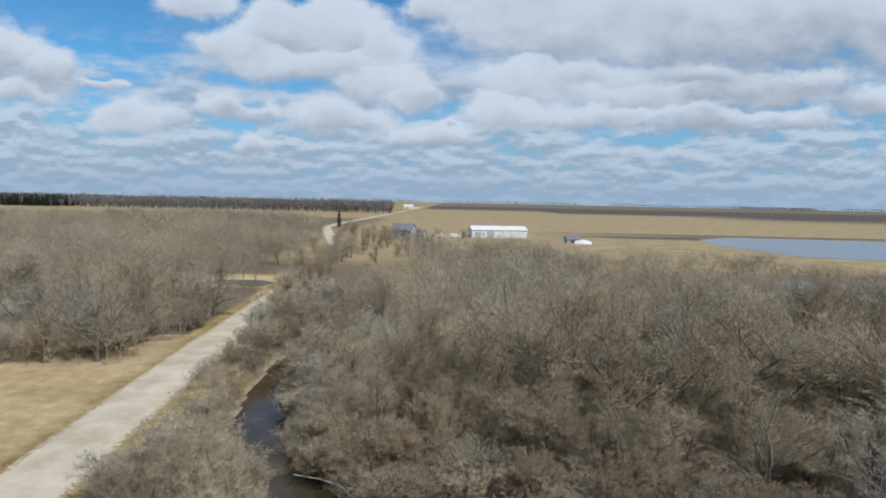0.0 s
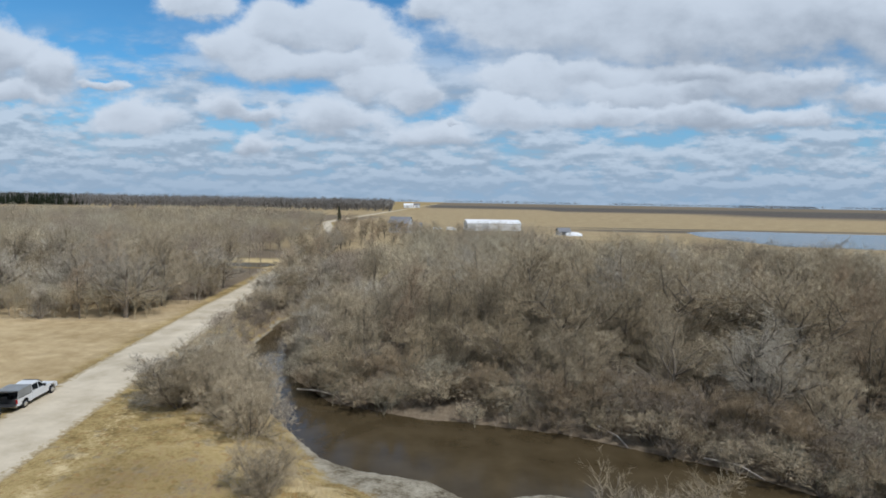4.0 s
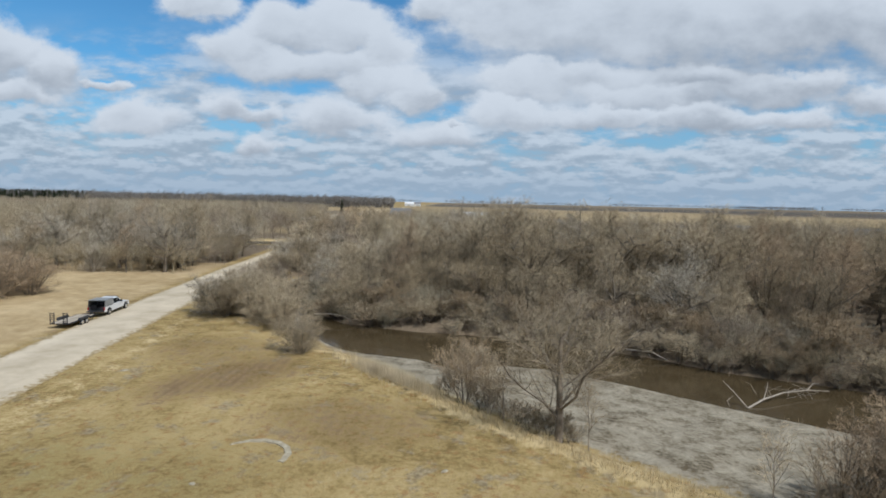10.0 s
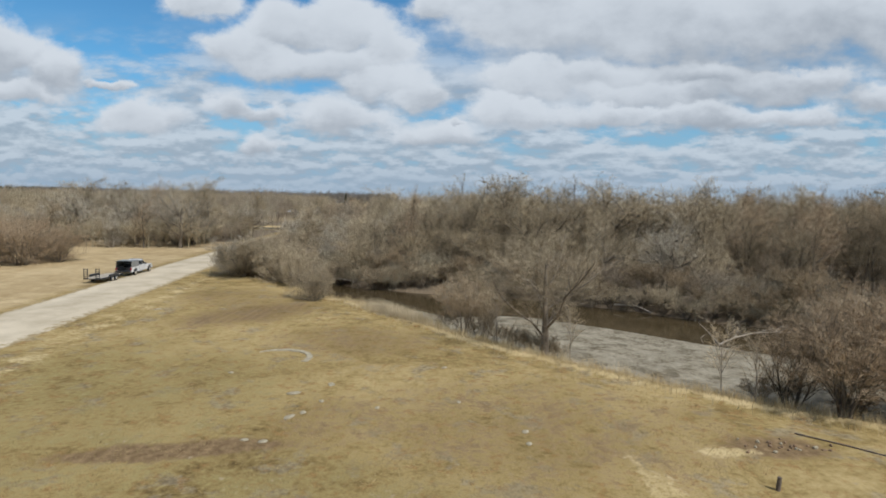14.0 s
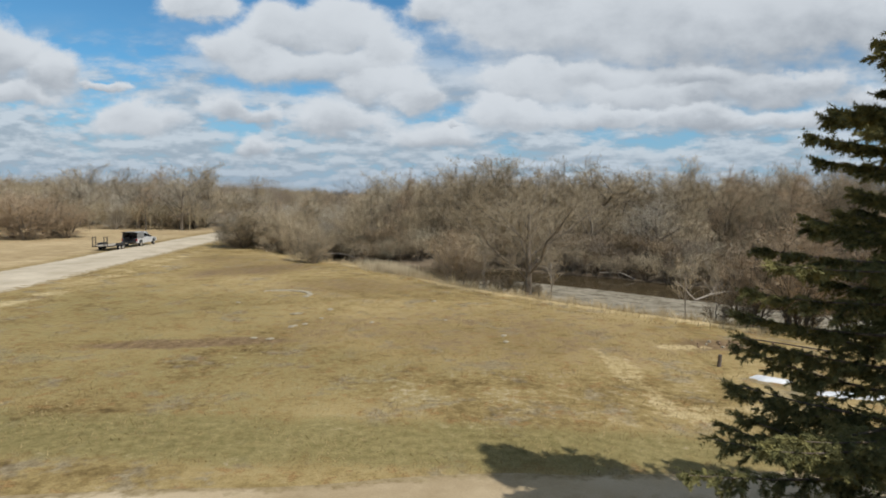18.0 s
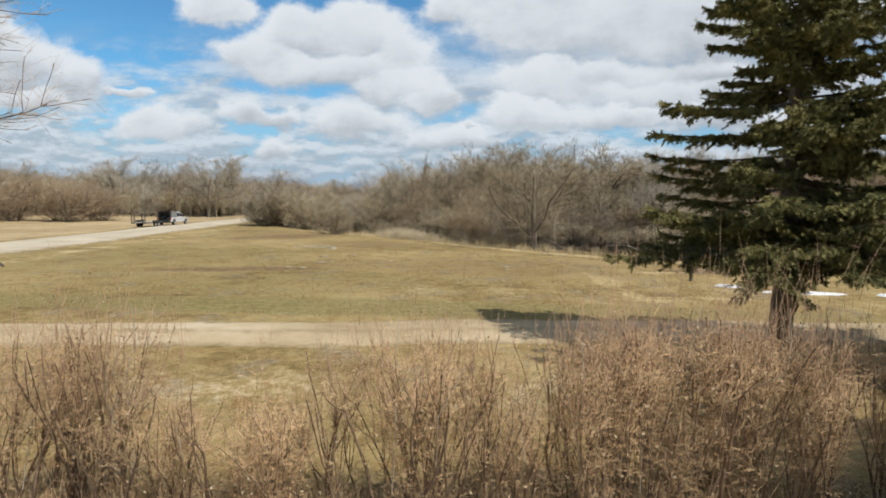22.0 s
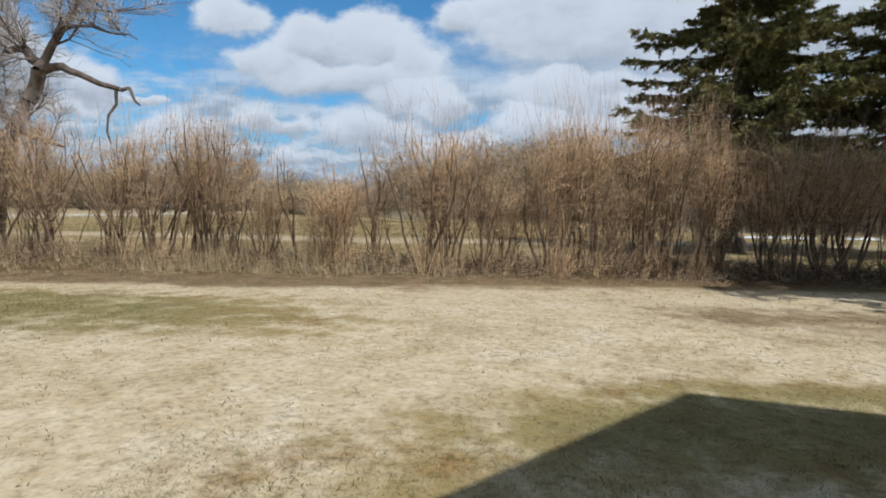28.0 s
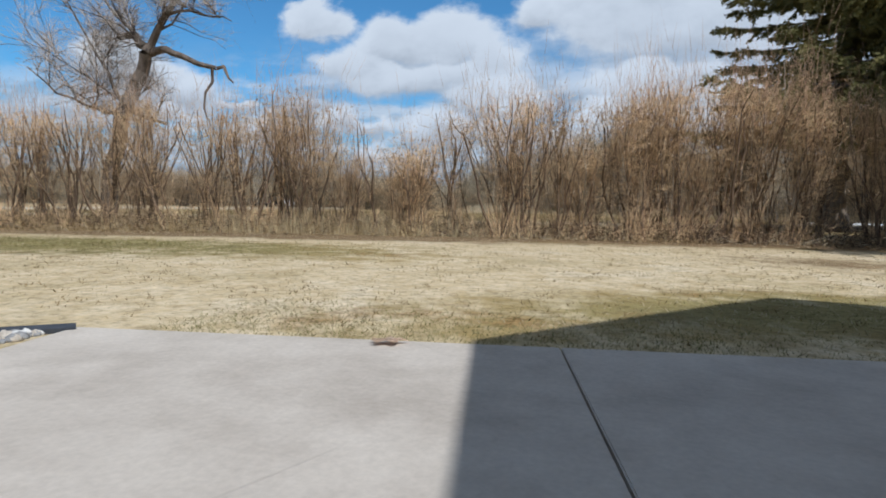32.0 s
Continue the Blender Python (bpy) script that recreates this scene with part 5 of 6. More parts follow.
def gable_hall(name, label, cat, x, y, turn, length, depth, wall_h, ridge_h, wall_m, roof_m, openings, over=0.4):
    """A gabled building: walls, two roof sheets and panels on its long front (x along the front, y to the back)."""
    e = new(name)
    tagged(e, label, cat)
    bm = bmesh.new()
    prism(bm, [(0, -0.1), (0, wall_h), (depth / 2, ridge_h), (depth, wall_h), (depth, -0.1)], 0, length)
    bmesh.ops.transform(bm, matrix=Matrix(((0, 1, 0, 0), (1, 0, 0, 0), (0, 0, 1, 0), (0, 0, 0, 1))), verts=bm.verts[:])
    bmesh.ops.recalc_face_normals(bm, faces=bm.faces[:])
    part("wall", bm, wall_m, e)
    sl = (ridge_h - wall_h) / (depth / 2)
    for s in (0, 1):
        bm = bmesh.new()
        y_e, y_r = (-over, depth / 2) if s == 0 else (depth + over, depth / 2)
        z_e = wall_h - over * sl + 0.06
        q = [(-over, y_e, z_e), (length + over, y_e, z_e), (length + over, y_r, ridge_h + 0.06), (-over, y_r, ridge_h + 0.06)]
        a = [bm.verts.new(p) for p in q]
        c = [bm.verts.new((p[0], p[1], p[2] + 0.12)) for p in q]
        bm.faces.new(a)
        bm.faces.new(c[::-1])
        for i in range(4):
            bm.faces.new((a[i], c[i], c[(i + 1) % 4], a[(i + 1) % 4]))
        bmesh.ops.recalc_face_normals(bm, faces=bm.faces[:])
        part("roof", bm, roof_m, e)
    for kind, x0, x1, z0, z1, m in openings:
        bm = bmesh.new()
        box(bm, x0, -0.06, z0, x1, 0.02, z1, 0.01)
        part(kind, bm, m, e)
    e.matrix_world = pose(x, y, 0, 0, 0, turn)
    return e


DARK_PANEL = plain("dark_panel", (0.10, 0.10, 0.105), (0.17, 0.17, 0.175), 0.6, 0.6, 0.0)
GREY_PANEL = plain("grey_panel", (0.40, 0.41, 0.42), (0.52, 0.53, 0.54), 0.6, 0.6, 0.0)
ribs = [("panel", 4 + 5.1 * k, 4.08 + 5.1 * k, 0, 4.6, GREY_PANEL) for k in range(1, 6)]
gable_hall("machine_shed", "long white metal machine shed with a pale roof", "shed", 10.5, 352, 9, 35, 14, 4.8, 7.0, WHITE_METAL, WHITE_METAL,
           [("door", 1.6, 5.6, 0, 3.4, GREY_PANEL), ("door", 9.5, 14.0, 0, 3.9, GREY_PANEL), ("window", 6.4, 7.4, 1.4, 2.4, DARK_PANEL)] + ribs)
gable_hall("farmhouse", "two-storey grey blue farmhouse with white trim", "house", -36, 318, -14, 12, 9, 5.6, 9.0, BLUE_SIDING, GREY_ROOF,
           [("door", 5.4, 6.6, 0, 2.1, WHITE_METAL)] + [("window", a, a + 1.1, z, z + 1.4, DARK_PANEL) for a in (1.4, 3.4, 8.2, 10.0) for z in (1.0, 3.7)])
gable_hall("farmhouse", "grey blue side wing of the farmhouse", "house", -24, 322, -14, 6, 7, 3.0, 5.6, BLUE_SIDING, GREY_ROOF, [("window", 2, 3.4, 0.9, 2.2, DARK_PANEL)])
gable_hall("shed", "small dark-roofed shed beside a white tarp", "shed", 63, 321, 5, 7, 6, 2.2, 4.2, GREY_PANEL, GREY_ROOF, [("door", 2, 4.2, 0, 2.0, DARK_PANEL)])
for x, y, L, tn in ((-443, 1223, 42, 5), (-460, 1450, 30, 0), (-315, 1154, 18, 8), (-122, 1352, 22, 0), (-98, 1356, 14, 4)):
    gable_hall("far_building", "distant white farm building under the horizon", "building", x, y, tn, L, 14, 6, 10, WHITE_METAL, WHITE_METAL if L > 20 else GREY_ROOF,
               [("door", L * .3, L * .3 + 5, 0, 4.5, GREY_PANEL)])


def tarp(x, y, L, W, H, turn, label, name="tarp_pile"):
    bm = bmesh.new()
    n = 9
    rng = random.Random(int(x))
    grid = [[bm.verts.new((L * (i / n - .5), W * (j / 5 - .5), H * max(0, math.sin(math.pi * j / 5)) ** .7 * (0.25 + 0.75 * abs(math.sin(2.4 * i / n + .4))) + rng.uniform(0, .15) - 0.03)) for j in range(6)] for i in range(n + 1)]
    for i in range(n):
        for j in range(5):
            bm.faces.new((grid[i][j], grid[i + 1][j], grid[i + 1][j + 1], grid[i][j + 1]))
    ob = part(name, bm, WHITE_METAL, smooth=True)
    ob.matrix_world = pose(x, y, 0.02, 0, 0, turn)
    tagged(ob, label, "tarp")


tarp(71, 317, 9, 4, 2.4, -8, "crumpled white tarp over a heap of farm goods")
tarp(-86, 334, 9, 3, 2.6, 0, "white tarp-covered load half hidden by trees")
tarp(-104, 338, 7, 3, 2.6, 0, "white tarp-covered load half hidden by trees")


def van(x, y, turn, L, label):
    e = new("parked_van")
    tagged(e, label, "vehicle")
    bm = bmesh.new()
    prism(bm, [(0, .5), (0, 2.5), (L * .72, 2.6), (L * .84, 1.7), (L, 1.5), (L, .5)], -1, 1)
    part("body", bm, WHITE_METAL, e)
    bm = bmesh.new()
    prism(bm, [(L * .73, 1.75), (L * .725, 2.4), (L * .75, 2.4), (L * .83, 1.75)], -1.01, 1.01)
    part("window", bm, GLASS_DARK, e)
    for wx in (L * .2, L * .8):
        for wy in (-.9, .9):
            bm = bmesh.new()
            bmesh.ops.create_cone(bm, cap_ends=True, segments=14, radius1=.38, radius2=.38, depth=.25, matrix=pose(wx, wy, .38, 90))
            part("wheel", bm, RUBBER, e)
    e.matrix_world = pose(x, y, 0, 0, 0, turn)


RUBBER = plain("tyre_rubber", (0.018, 0.018, 0.019), (0.035, 0.035, 0.036), 6.0, 0.85, 0.2)
van(-11, 344, 4, 5.4, "white van parked in the far farmyard")
van(-3, 347, 4, 6.2, "white box truck parked beside the machine shed")


def conifer(name, x, y, h, r, label):
    rng = random.Random(int(x * 7 + y))
    segs, twigs = [(0, 0, -.3, .3, 0, 0, h * .9, .04)], []
    for k in range(520):
        f = rng.random() ** 0.8
        z = 0.6 + f * (h - 0.8)
        R = r * (1 - f) ** .8 * rng.uniform(.55, 1.05) + 0.1
        a = rng.uniform(0, 6.283)
        twigs.append((math.cos(a) * R * .2, math.sin(a) * R * .2, z, .16, math.cos(a) * R, math.sin(a) * R, z + R * rng.uniform(-.1, .35), 0.0))
    e = new(name)
    child("trunk", limb_mesh("trunk", segs, 6, BARK), e)
    child("foliage", twig_mesh("foliage", twigs, CEDAR), e)
    e.matrix_world = pose(x, y, ground_z(x, y))
    tagged(e, label, "tree")


conifer("cedar_tree", -88, 431, 14, 3.4, "dark green pointed cedar beside the far bend of the road")


def far_conifers():
    rng = random.Random(21)
    srcs = []
    for s in range(3):
        r2 = random.Random(s)
        segs = []
        for k in range(60):
            f = r2.random() ** .8
            z, a = 1 + f * 13, r2.uniform(0, 6.283)
            R = 3.2 * (1 - f) ** .8 + .3
            segs.append((0, 0, z, .5, math.cos(a) * R, math.sin(a) * R, z - .2, 0.0))
        v0, v1 = tubes(segs, 3)
        n = len(v0)
        verts = np.concatenate([v0, v1.mean(axis=1)[:, None, :]], axis=1).reshape(-1, 3).astype(np.float32)
        base = np.arange(n)[:, None] * 4
        k = np.arange(3)
        srcs.append((verts, np.stack([base + k, base + (k + 1) % 3, np.broadcast_to(base + 3, (n, 3))], axis=2).reshape(-1, 3).astype(np.int32)))
    spots = [(x, y, rng.uniform(.8, 1.45)) for x, y in scatter(rng, -810, -630, 868, 960, 6.5, lambda x, y: True)]
    spots += [(x, y, rng.uniform(.7, 1.1)) for x, y in scatter(rng, -330, -215, 1180, 1215, 7.0, lambda x, y: True)]
    join_far("conifer_wood", spots, srcs, CEDAR, "far dark green conifer plantation on the horizon")


far_conifers()

# ---- single trees and bushes on the near bank ----
SPREAD = make_tree(77, spec_tree(9.5, kids=(10, 11, 12), r=0.16, thin=0.45, forks=6, twig_r=0.004, trunk=0.62, wob=(.035, .15, .18), angle=((26, 58), (22, 58), (18, 60)), ratio=((0.6, 0.95), (0.35, 0.6), (0.3, 0.55)), up=(.06, .07, .05), lean=2, **{"from": (.25, .25, .1)}), BARK, TWIG, 6)
SPREAD[0].name = "trunk"
place_tree(SPREAD, "bare_tree", 11.7, 5.7, 10.2, 30, "spreading leafless brown tree on the near river bank", "bank trees", wide=1.45)
GOLD = make_tree(72, spec_tree(6, stems=7, lean=26, base=0.16, r=0.045, trunk=0.74, kids=(7, 6, 8), forks=2, twig_r=0.0065, seg=(5, 3, 2), up=(.1, .14, .12), wob=(.06, .12, .15), angle=((18, 40), (20, 45), (18, 45))), BARK_PALE, TWIG_GOLD, 4)
GREYB = make_tree(73, spec_tree(6.5, stems=9, lean=38, base=0.3, r=0.055, trunk=0.62, kids=(9, 7, 9), twig_r=0.0068, forks=3, seg=(5, 3, 2), up=(.07, .05, .03), wob=(.1, .18, .2), angle=((28, 70), (26, 64), (20, 64)), minz=-.35, **{"from": (.08, .15, .1)}), BARK, TWIG, 4)
SAPL = make_tree(74, spec_tree(5, kids=(10, 5, 5), r=0.06, twig_r=0.009, trunk=0.85, lean=4, angle=((18, 40), (20, 50), (20, 50)), seg=(6, 3, 2)), BARK_PALE, TWIG, 5)
REDB = make_tree(75, spec_tree(6, stems=5, lean=22, base=0.2, r=0.075, trunk=0.68, kids=(7, 6, 7), twig_r=0.0062, forks=3, seg=(5, 3, 2), wob=(.07, .16, .2), angle=((22, 50), (24, 58), (20, 60))), BARK, TWIG_RED, 4)
ROADB = make_tree(76, spec_tree(6, stems=9, lean=36, base=0.3, r=0.055, trunk=0.62, kids=(8, 6, 8), twig_r=0.0068, forks=3, seg=(5, 3, 2), up=(.07, .06, .04), wob=(.1, .17, .2), angle=((26, 66), (24, 62), (20, 62)), minz=-.3, **{"from": (.08, .15, .1)}), BARK, TWIG_RED, 4)
place_tree(GOLD, "willow", 5.9, 12.3, 6.0, 0, "golden-twigged young willow clump at the field edge", "bank willows", wide=1.3)
place_tree(GOLD, "willow", 7.6, 10.4, 4.6, 140, "golden-twigged young willow clump at the field edge", "bank willows")
place_tree(SAPL, "sapling", 8.5, 8.0, 5.2, 20, "slender pale bare sapling among dry grass", "bank saplings")
place_tree(SAPL, "sapling", 13.4, 4.6, 5.0, 80, "slender pale bare sapling among dry grass", "bank saplings")
for x, y, h, tn in ((-21.5, 40.5, 6.0, 70), (-18.6, 37.2, 6.0, 170), (-15.8, 34.2, 6.0, 10), (-13.2, 31.4, 5.4, 120), (-19.2, 41.6, 6.6, 220), (-16.2, 38.0, 6.6, 300), (-23.6, 44.2, 5.4, 30)):
    place_tree(GREYB, "willow", x, y, h, tn, "rounded pale grey leafless willow bush by the road", "bank willows")
place_tree(GREYB, "willow", -9.1, 22.4, 4.6, 300, "small pale grey leafless willow bush by the river bend", "bank willows")
for x, y, h, k, tn in ((20.4, -2.8, 4.6, SAPL, 0), (21.9, -3.6, 4.2, SAPL, 90), (23.8, -3.6, 6.0, REDB, 30), (26.2, -4.6, 7.6, REDB, 140), (28.6, -5.6, 8.6, REDB, 200), (31.5, -6.5, 9.0, REDB, 80), (35, -9, 9.0, REDB, 10), (24.8, -6.4, 5.5, REDB, 300), (30.0, -8.4, 7.5, REDB, 60), (38, -6, 9.5, REDB, 170), (29, -0.5, 7.0, REDB, 260), (33, -2, 7.5, REDB, 120)):
    if k is SAPL:
        place_tree(k, "sapling", x, y, h, tn, "slender pale bare sapling at the bank edge", "bank saplings")
    else:
        place_tree(k, "willow", x, y, h, tn, "reddish brown leafless bush at the bank edge", "bank bushes", wide=1.1)
for x, y, h in ((-56, 43, 9.5), (-60, 46, 10), (-53.5, 47.5, 7.5), (-64, 42, 10), (-69, 46, 10.5), (-58, 50, 9.5), (-74, 43, 10)):
    place_tree(ROADB, "willow", x, y, h * .82, x * 31 % 360, "reddish brown leafless bush across the road", "roadside bushes", wide=1.15)
rb = random.Random(3)
for x, y in ((10.6, 6.6), (11.4, 7.4), (13.0, 6.9), (9.4, 8.4), (7.2, 11.6), (4.6, 13.6), (12.2, 7.8), (10.0, 7.6), (12.4, 6.0), (8.4, 9.2), (22.8, -2.6), (27, -4.2), (24.4, -2.4)):
    place_tree(SHRUB[rb.randrange(3)], "bank_shrub", x, y, rb.uniform(1.4, 2.8), rb.uniform(0, 360), "low grey tangled leafless brush on the mud bank", "bank shrubs", "shrub")


BARK_OLD = plain("old_bark", (0.085, 0.068, 0.056), (0.25, 0.205, 0.17), 8.0, 0.95, 0.7, stretch=(1, 1, 0.3))


def old_tree():
    """The broken old tree at the end of the hedge, with a snapped, sagging limb."""
    rng = random.Random(9)
    y = -35.2
    limbs, twigs = [], []

    def run(pts, r0, r1, kids, reach):
        n = len(pts) - 1
        for i in range(n):
            a, b = Vector(pts[i]), Vector(pts[i + 1])
            ra, rb2 = r0 + (r1 - r0) * i / n, r0 + (r1 - r0) * (i + 1) / n
            m = a.lerp(b, .5) + Vector((rng.gauss(0, .03), rng.gauss(0, .05), rng.gauss(0, .03)))
            limbs.append((*a, ra * .78, *m, (ra + rb2) * .39))
            limbs.append((*m, (ra + rb2) * .39, *b, rb2 * .78))
            for _ in range(kids):
                at = a.lerp(b, rng.random())
                d = Vector((rng.gauss(0, .8), rng.gauss(0, .8), rng.uniform(.2, 1.4))).normalized()
                sp = spec_tree(1, seg=(5, 4), tip=(.3, .3), wob=(.18, .22), up=(.05, -.02), kids=(11, 9), angle=((25, 60), (25, 60)), ratio=((.4, .7), (.45, .85)), twig_r=0.0034, thin=.45)
                sp["from"] = (.2, .15)
                grow(rng, at, d, rng.uniform(.6, 1.25) * reach, rb2 * .2 + .007, 0, sp, limbs, twigs)
    run([(-2.3, y, -.2), (-2.2, y, 1.2), (-1.95, y, 2.2), (-1.53, y, 2.9), (-1.33, y, 3.34), (-1.2, y, 3.6)], .21, .14, 0, 1)
    run([(-1.2, y, 3.6), (-.83, y, 4.2), (-.64, y + .1, 4.63), (-.5, y, 4.95), (-.45, y - .2, 5.9), (-.2, y, 7.0)], .10, .02, 3, 1.5)
    run([(-1.25, y, 3.45), (-.8, y - .1, 3.5), (-.37, y - .2, 3.33), (.34, y - .2, 3.08), (.55, y - .2, 3.1), (.75, y - .2, 2.78)], .11, .02, 0, .6)
    run([(-.83, y, 4.2), (-.3, y, 4.25), (.2, y, 4.1), (.6, y, 4.0)], .045, .012, 2, .8)
    run([(-1.2, y, 3.55), (-1.56, y, 3.84), (-1.93, y, 3.8)], .11, .08, 1, .7)
    run([(-1.5, y, 3.8), (-2.1, y + .1, 4.3), (-2.6, y, 5.0), (-2.9, y, 6.0)], .05, .012, 3, 1.5)
    run([(-1.9, y, 2.35), (-2.3, y, 2.3), (-2.72, y, 2.45), (-3.48, y, 2.73), (-4.2, y, 3.3)], .06, .016, 3, 1.4)
    run([(-1.9, y, 2.4), (-1.4, y, 2.2), (-.8, y - .1, 2.05)], .07, .035, 2, .7)
    run([(-1.9, y, 2.5), (-2.4, y + .2, 3.2), (-3.0, y + .2, 4.1), (-3.6, y, 5.4)], .05, .014, 4, 1.6)
    run([(.3, y - .2, 3.05), (.18, y - .25, 2.6), (.25, y - .3, 2.1)], .04, .018, 0, .5)
    e = new("bare_tree")
    child("trunk", limb_mesh("trunk", limbs, 7, BARK_OLD), e)
    child("crown", twig_mesh("crown", twigs, TWIG_ASH), e)
    tagged(e, "old broken leafless tree with a snapped sagging limb", "tree")


old_tree()

# ---- pickup and trailer ----
PAINT = plain("white_paint", (0.62, 0.63, 0.64), (0.72, 0.73, 0.74), 1.0, 0.35, 0.0)
TOPPER = plain("topper_grey", (0.204, 0.210, 0.210), (0.276, 0.284, 0.282), 1.5, 0.5, 0.05)
BLACK = plain("black_metal", (0.02, 0.02, 0.022), (0.045, 0.045, 0.047), 5.0, 0.55, 0.1)
CHROME = plain("chrome", (0.55, 0.55, 0.56), (0.7, 0.7, 0.7), 2.0, 0.2, 0.0, metal=1.0)
RED_LENS = plain("red_lens", (0.25, 0.01, 0.01), (0.35, 0.02, 0.02), 2.0, 0.2, 0.0)
CLEAR_LENS = plain("clear_lens", (0.6, 0.6, 0.58), (0.75, 0.75, 0.73), 2.0, 0.15, 0.0)
DECK = plain("deck_board", (0.32, 0.28, 0.22), (0.52, 0.465, 0.39), 2.0, 0.9, 0.3, vary=0.2)


def wheel(parent, x, y, r, w):
    side = 1 if x > 0 else -1
    bm = bmesh.new()
    bmesh.ops.create_cone(bm, cap_ends=True, segments=24, radius1=r, radius2=r, depth=w, matrix=pose(x, y, r, 0, 90))
    bmesh.ops.bevel(bm, geom=[e for e in bm.edges if len(e.link_faces) == 2 and e.calc_face_angle(0) > 1], offset=0.04, segments=2, affect="EDGES")
    tyre = part("wheel", bm, RUBBER, parent, smooth=False)
    bm = bmesh.new()
    bmesh.ops.create_cone(bm, cap_ends=True, segments=20, radius1=r * .6, radius2=r * .5, depth=.04, matrix=pose(x + side * (w / 2 + .015), y, r, 0, 90 * side))
    part("rim", bm, CHROME, tyre)


def extrude_x(bm, profile, x0, x1):
    """A closed profile of (y, z) points pushed along x."""
    a = [bm.verts.new((x0, y, z)) for y, z in profile]
    b = [bm.verts.new((x1, y, z)) for y, z in profile]
    n = len(profile)
    bm.faces.new(a)
    bm.faces.new(b[::-1])
    for i in range(n):
        bm.faces.new((a[i], b[i], b[(i + 1) % n], a[(i + 1) % n]))
    bmesh.ops.recalc_face_normals(bm, faces=bm.faces[:])


def pickup():
    e = new("pickup_truck")
    tagged(e, "white crew-cab pickup with a grey bed topper, its rear hatch raised", "truck")
    # y forward, front bumper at 3.1
    bm = bmesh.new()
    extrude_x(bm, [(-.75, .55), (-.75, 1.12), (.9, 1.14), (1.5, 1.12), (2.75, 1.02), (3.0, .92), (3.02, .5), (2.75, .42), (2.6, .75), (2.2, .92), (1.75, .75), (1.6, .42), (-.75, .42)], -.97, .97)
    bmesh.ops.bevel(bm, geom=[x for x in bm.edges if len(x.link_faces) == 2 and x.calc_face_angle(0) > .6], offset=.05, segments=2, affect="EDGES")
    part("body", bm, PAINT, e)
    bm = bmesh.new()
    a = [(-.85, 1.12), (-.7, 1.78), (.55, 1.83), (1.45, 1.12)]
    lo = [[bm.verts.new((s * (.92 if z < 1.2 else .74), y, z)) for y, z in a] for s in (-1, 1)]
    bm.faces.new(lo[0])
    bm.faces.new(lo[1][::-1])
    for i in range(4):
        bm.faces.new((lo[0][i], lo[1][i], lo[1][(i + 1) % 4], lo[0][(i + 1) % 4]))
    bmesh.ops.recalc_face_normals(bm, faces=bm.faces[:])
    bmesh.ops.bevel(bm, geom=bm.edges[:], offset=.05, segments=2, affect="EDGES")
    part("cab", bm, PAINT, e)
    for s in (-1, 1):
        for y0, y1, y2, y3 in ((-.62, -.55, .22, .22), (.30, .30, .52, 1.12)):
            bm = bmesh.new()
            bm.faces.new([bm.verts.new((s * x, y, z)) for x, y, z in ((.905, y0, 1.2), (.775, y1, 1.7), (.775, y2, 1.72), (.905, y3, 1.2))])
            bmesh.ops.solidify(bm, geom=bm.faces[:], thickness=.02)
            part("window", bm, GLASS_DARK, e)
        bm = bmesh.new()
        box(bm, s * 1.0 - .09, .95, 1.12, s * 1.0 + .09, 1.08, 1.36, .02)
        part("mirror", bm, BLACK, e)
        bm = bmesh.new()
        box(bm, s * .8 - .14, 2.9, .72, s * .8 + .14, 3.03, .92, .02)
        part("headlight", bm, CLEAR_LENS, e)
        bm = bmesh.new()
        box(bm, s * .9 - .07, -2.83, .75, s * .9 + .07, -2.77, 1.08, .01)
        part("tail_light", bm, RED_LENS, e)
        bm = bmesh.new()
        extrude_x(bm, [(-2.78, .5), (-2.78, 1.12), (-.78, 1.12), (-.78, .42), (-1.2, .42), (-1.32, .78), (-1.75, .95), (-2.2, .78), (-2.32, .5)], s * .86 if s > 0 else -.97, s * .97 if s > 0 else -.86)
        part("bed_side", bm, PAINT, e)
        bm = bmesh.new()
        box(bm, s * .915 - .06, -2.78, 1.121, s * .915 + .06, -.8, 1.17, .015)
        part("bed_rail", bm, BLACK, e)
    for y0, y1, z1, nm, m in ((-.9, -.78, 1.14, "bed_front", BLACK), (-3.36, -2.80, .70, "tailgate", BLACK)):
        bm = bmesh.new()
        box(bm, -.855, y0, .62, .855, y1, z1, .015)
        part(nm, bm, m, e)
    bm = bmesh.new()
    box(bm, -.85, -2.77, .55, .85, -.91, .62)
    part("bed_floor", bm, BLACK, e)
    bm = bmesh.new()
    for s in (-1, 1):
        extrude_x(bm, [(-2.76, 1.172), (-2.62, 1.80), (-.84, 1.80), (-.84, 1.172)], s * .95 if s < 0 else .91, s * .95 if s > 0 else -.91)
    extrude_x(bm, [(-2.64, 1.80), (-2.62, 1.86), (-.86, 1.88), (-.84, 1.80)], -.95, .95)
    box(bm, -.908, -.885, 1.172, .908, -.845, 1.798)
    part("topper", bm, TOPPER, e, "grey fibreglass bed topper")
    bm = bmesh.new()
    extrude_x(bm, [(-2.66, 1.84), (-3.36, 1.96), (-3.36, 1.92), (-2.66, 1.79)], -.86, .86)
    part("hatch", bm, GLASS_DARK, e, "raised dark rear hatch")
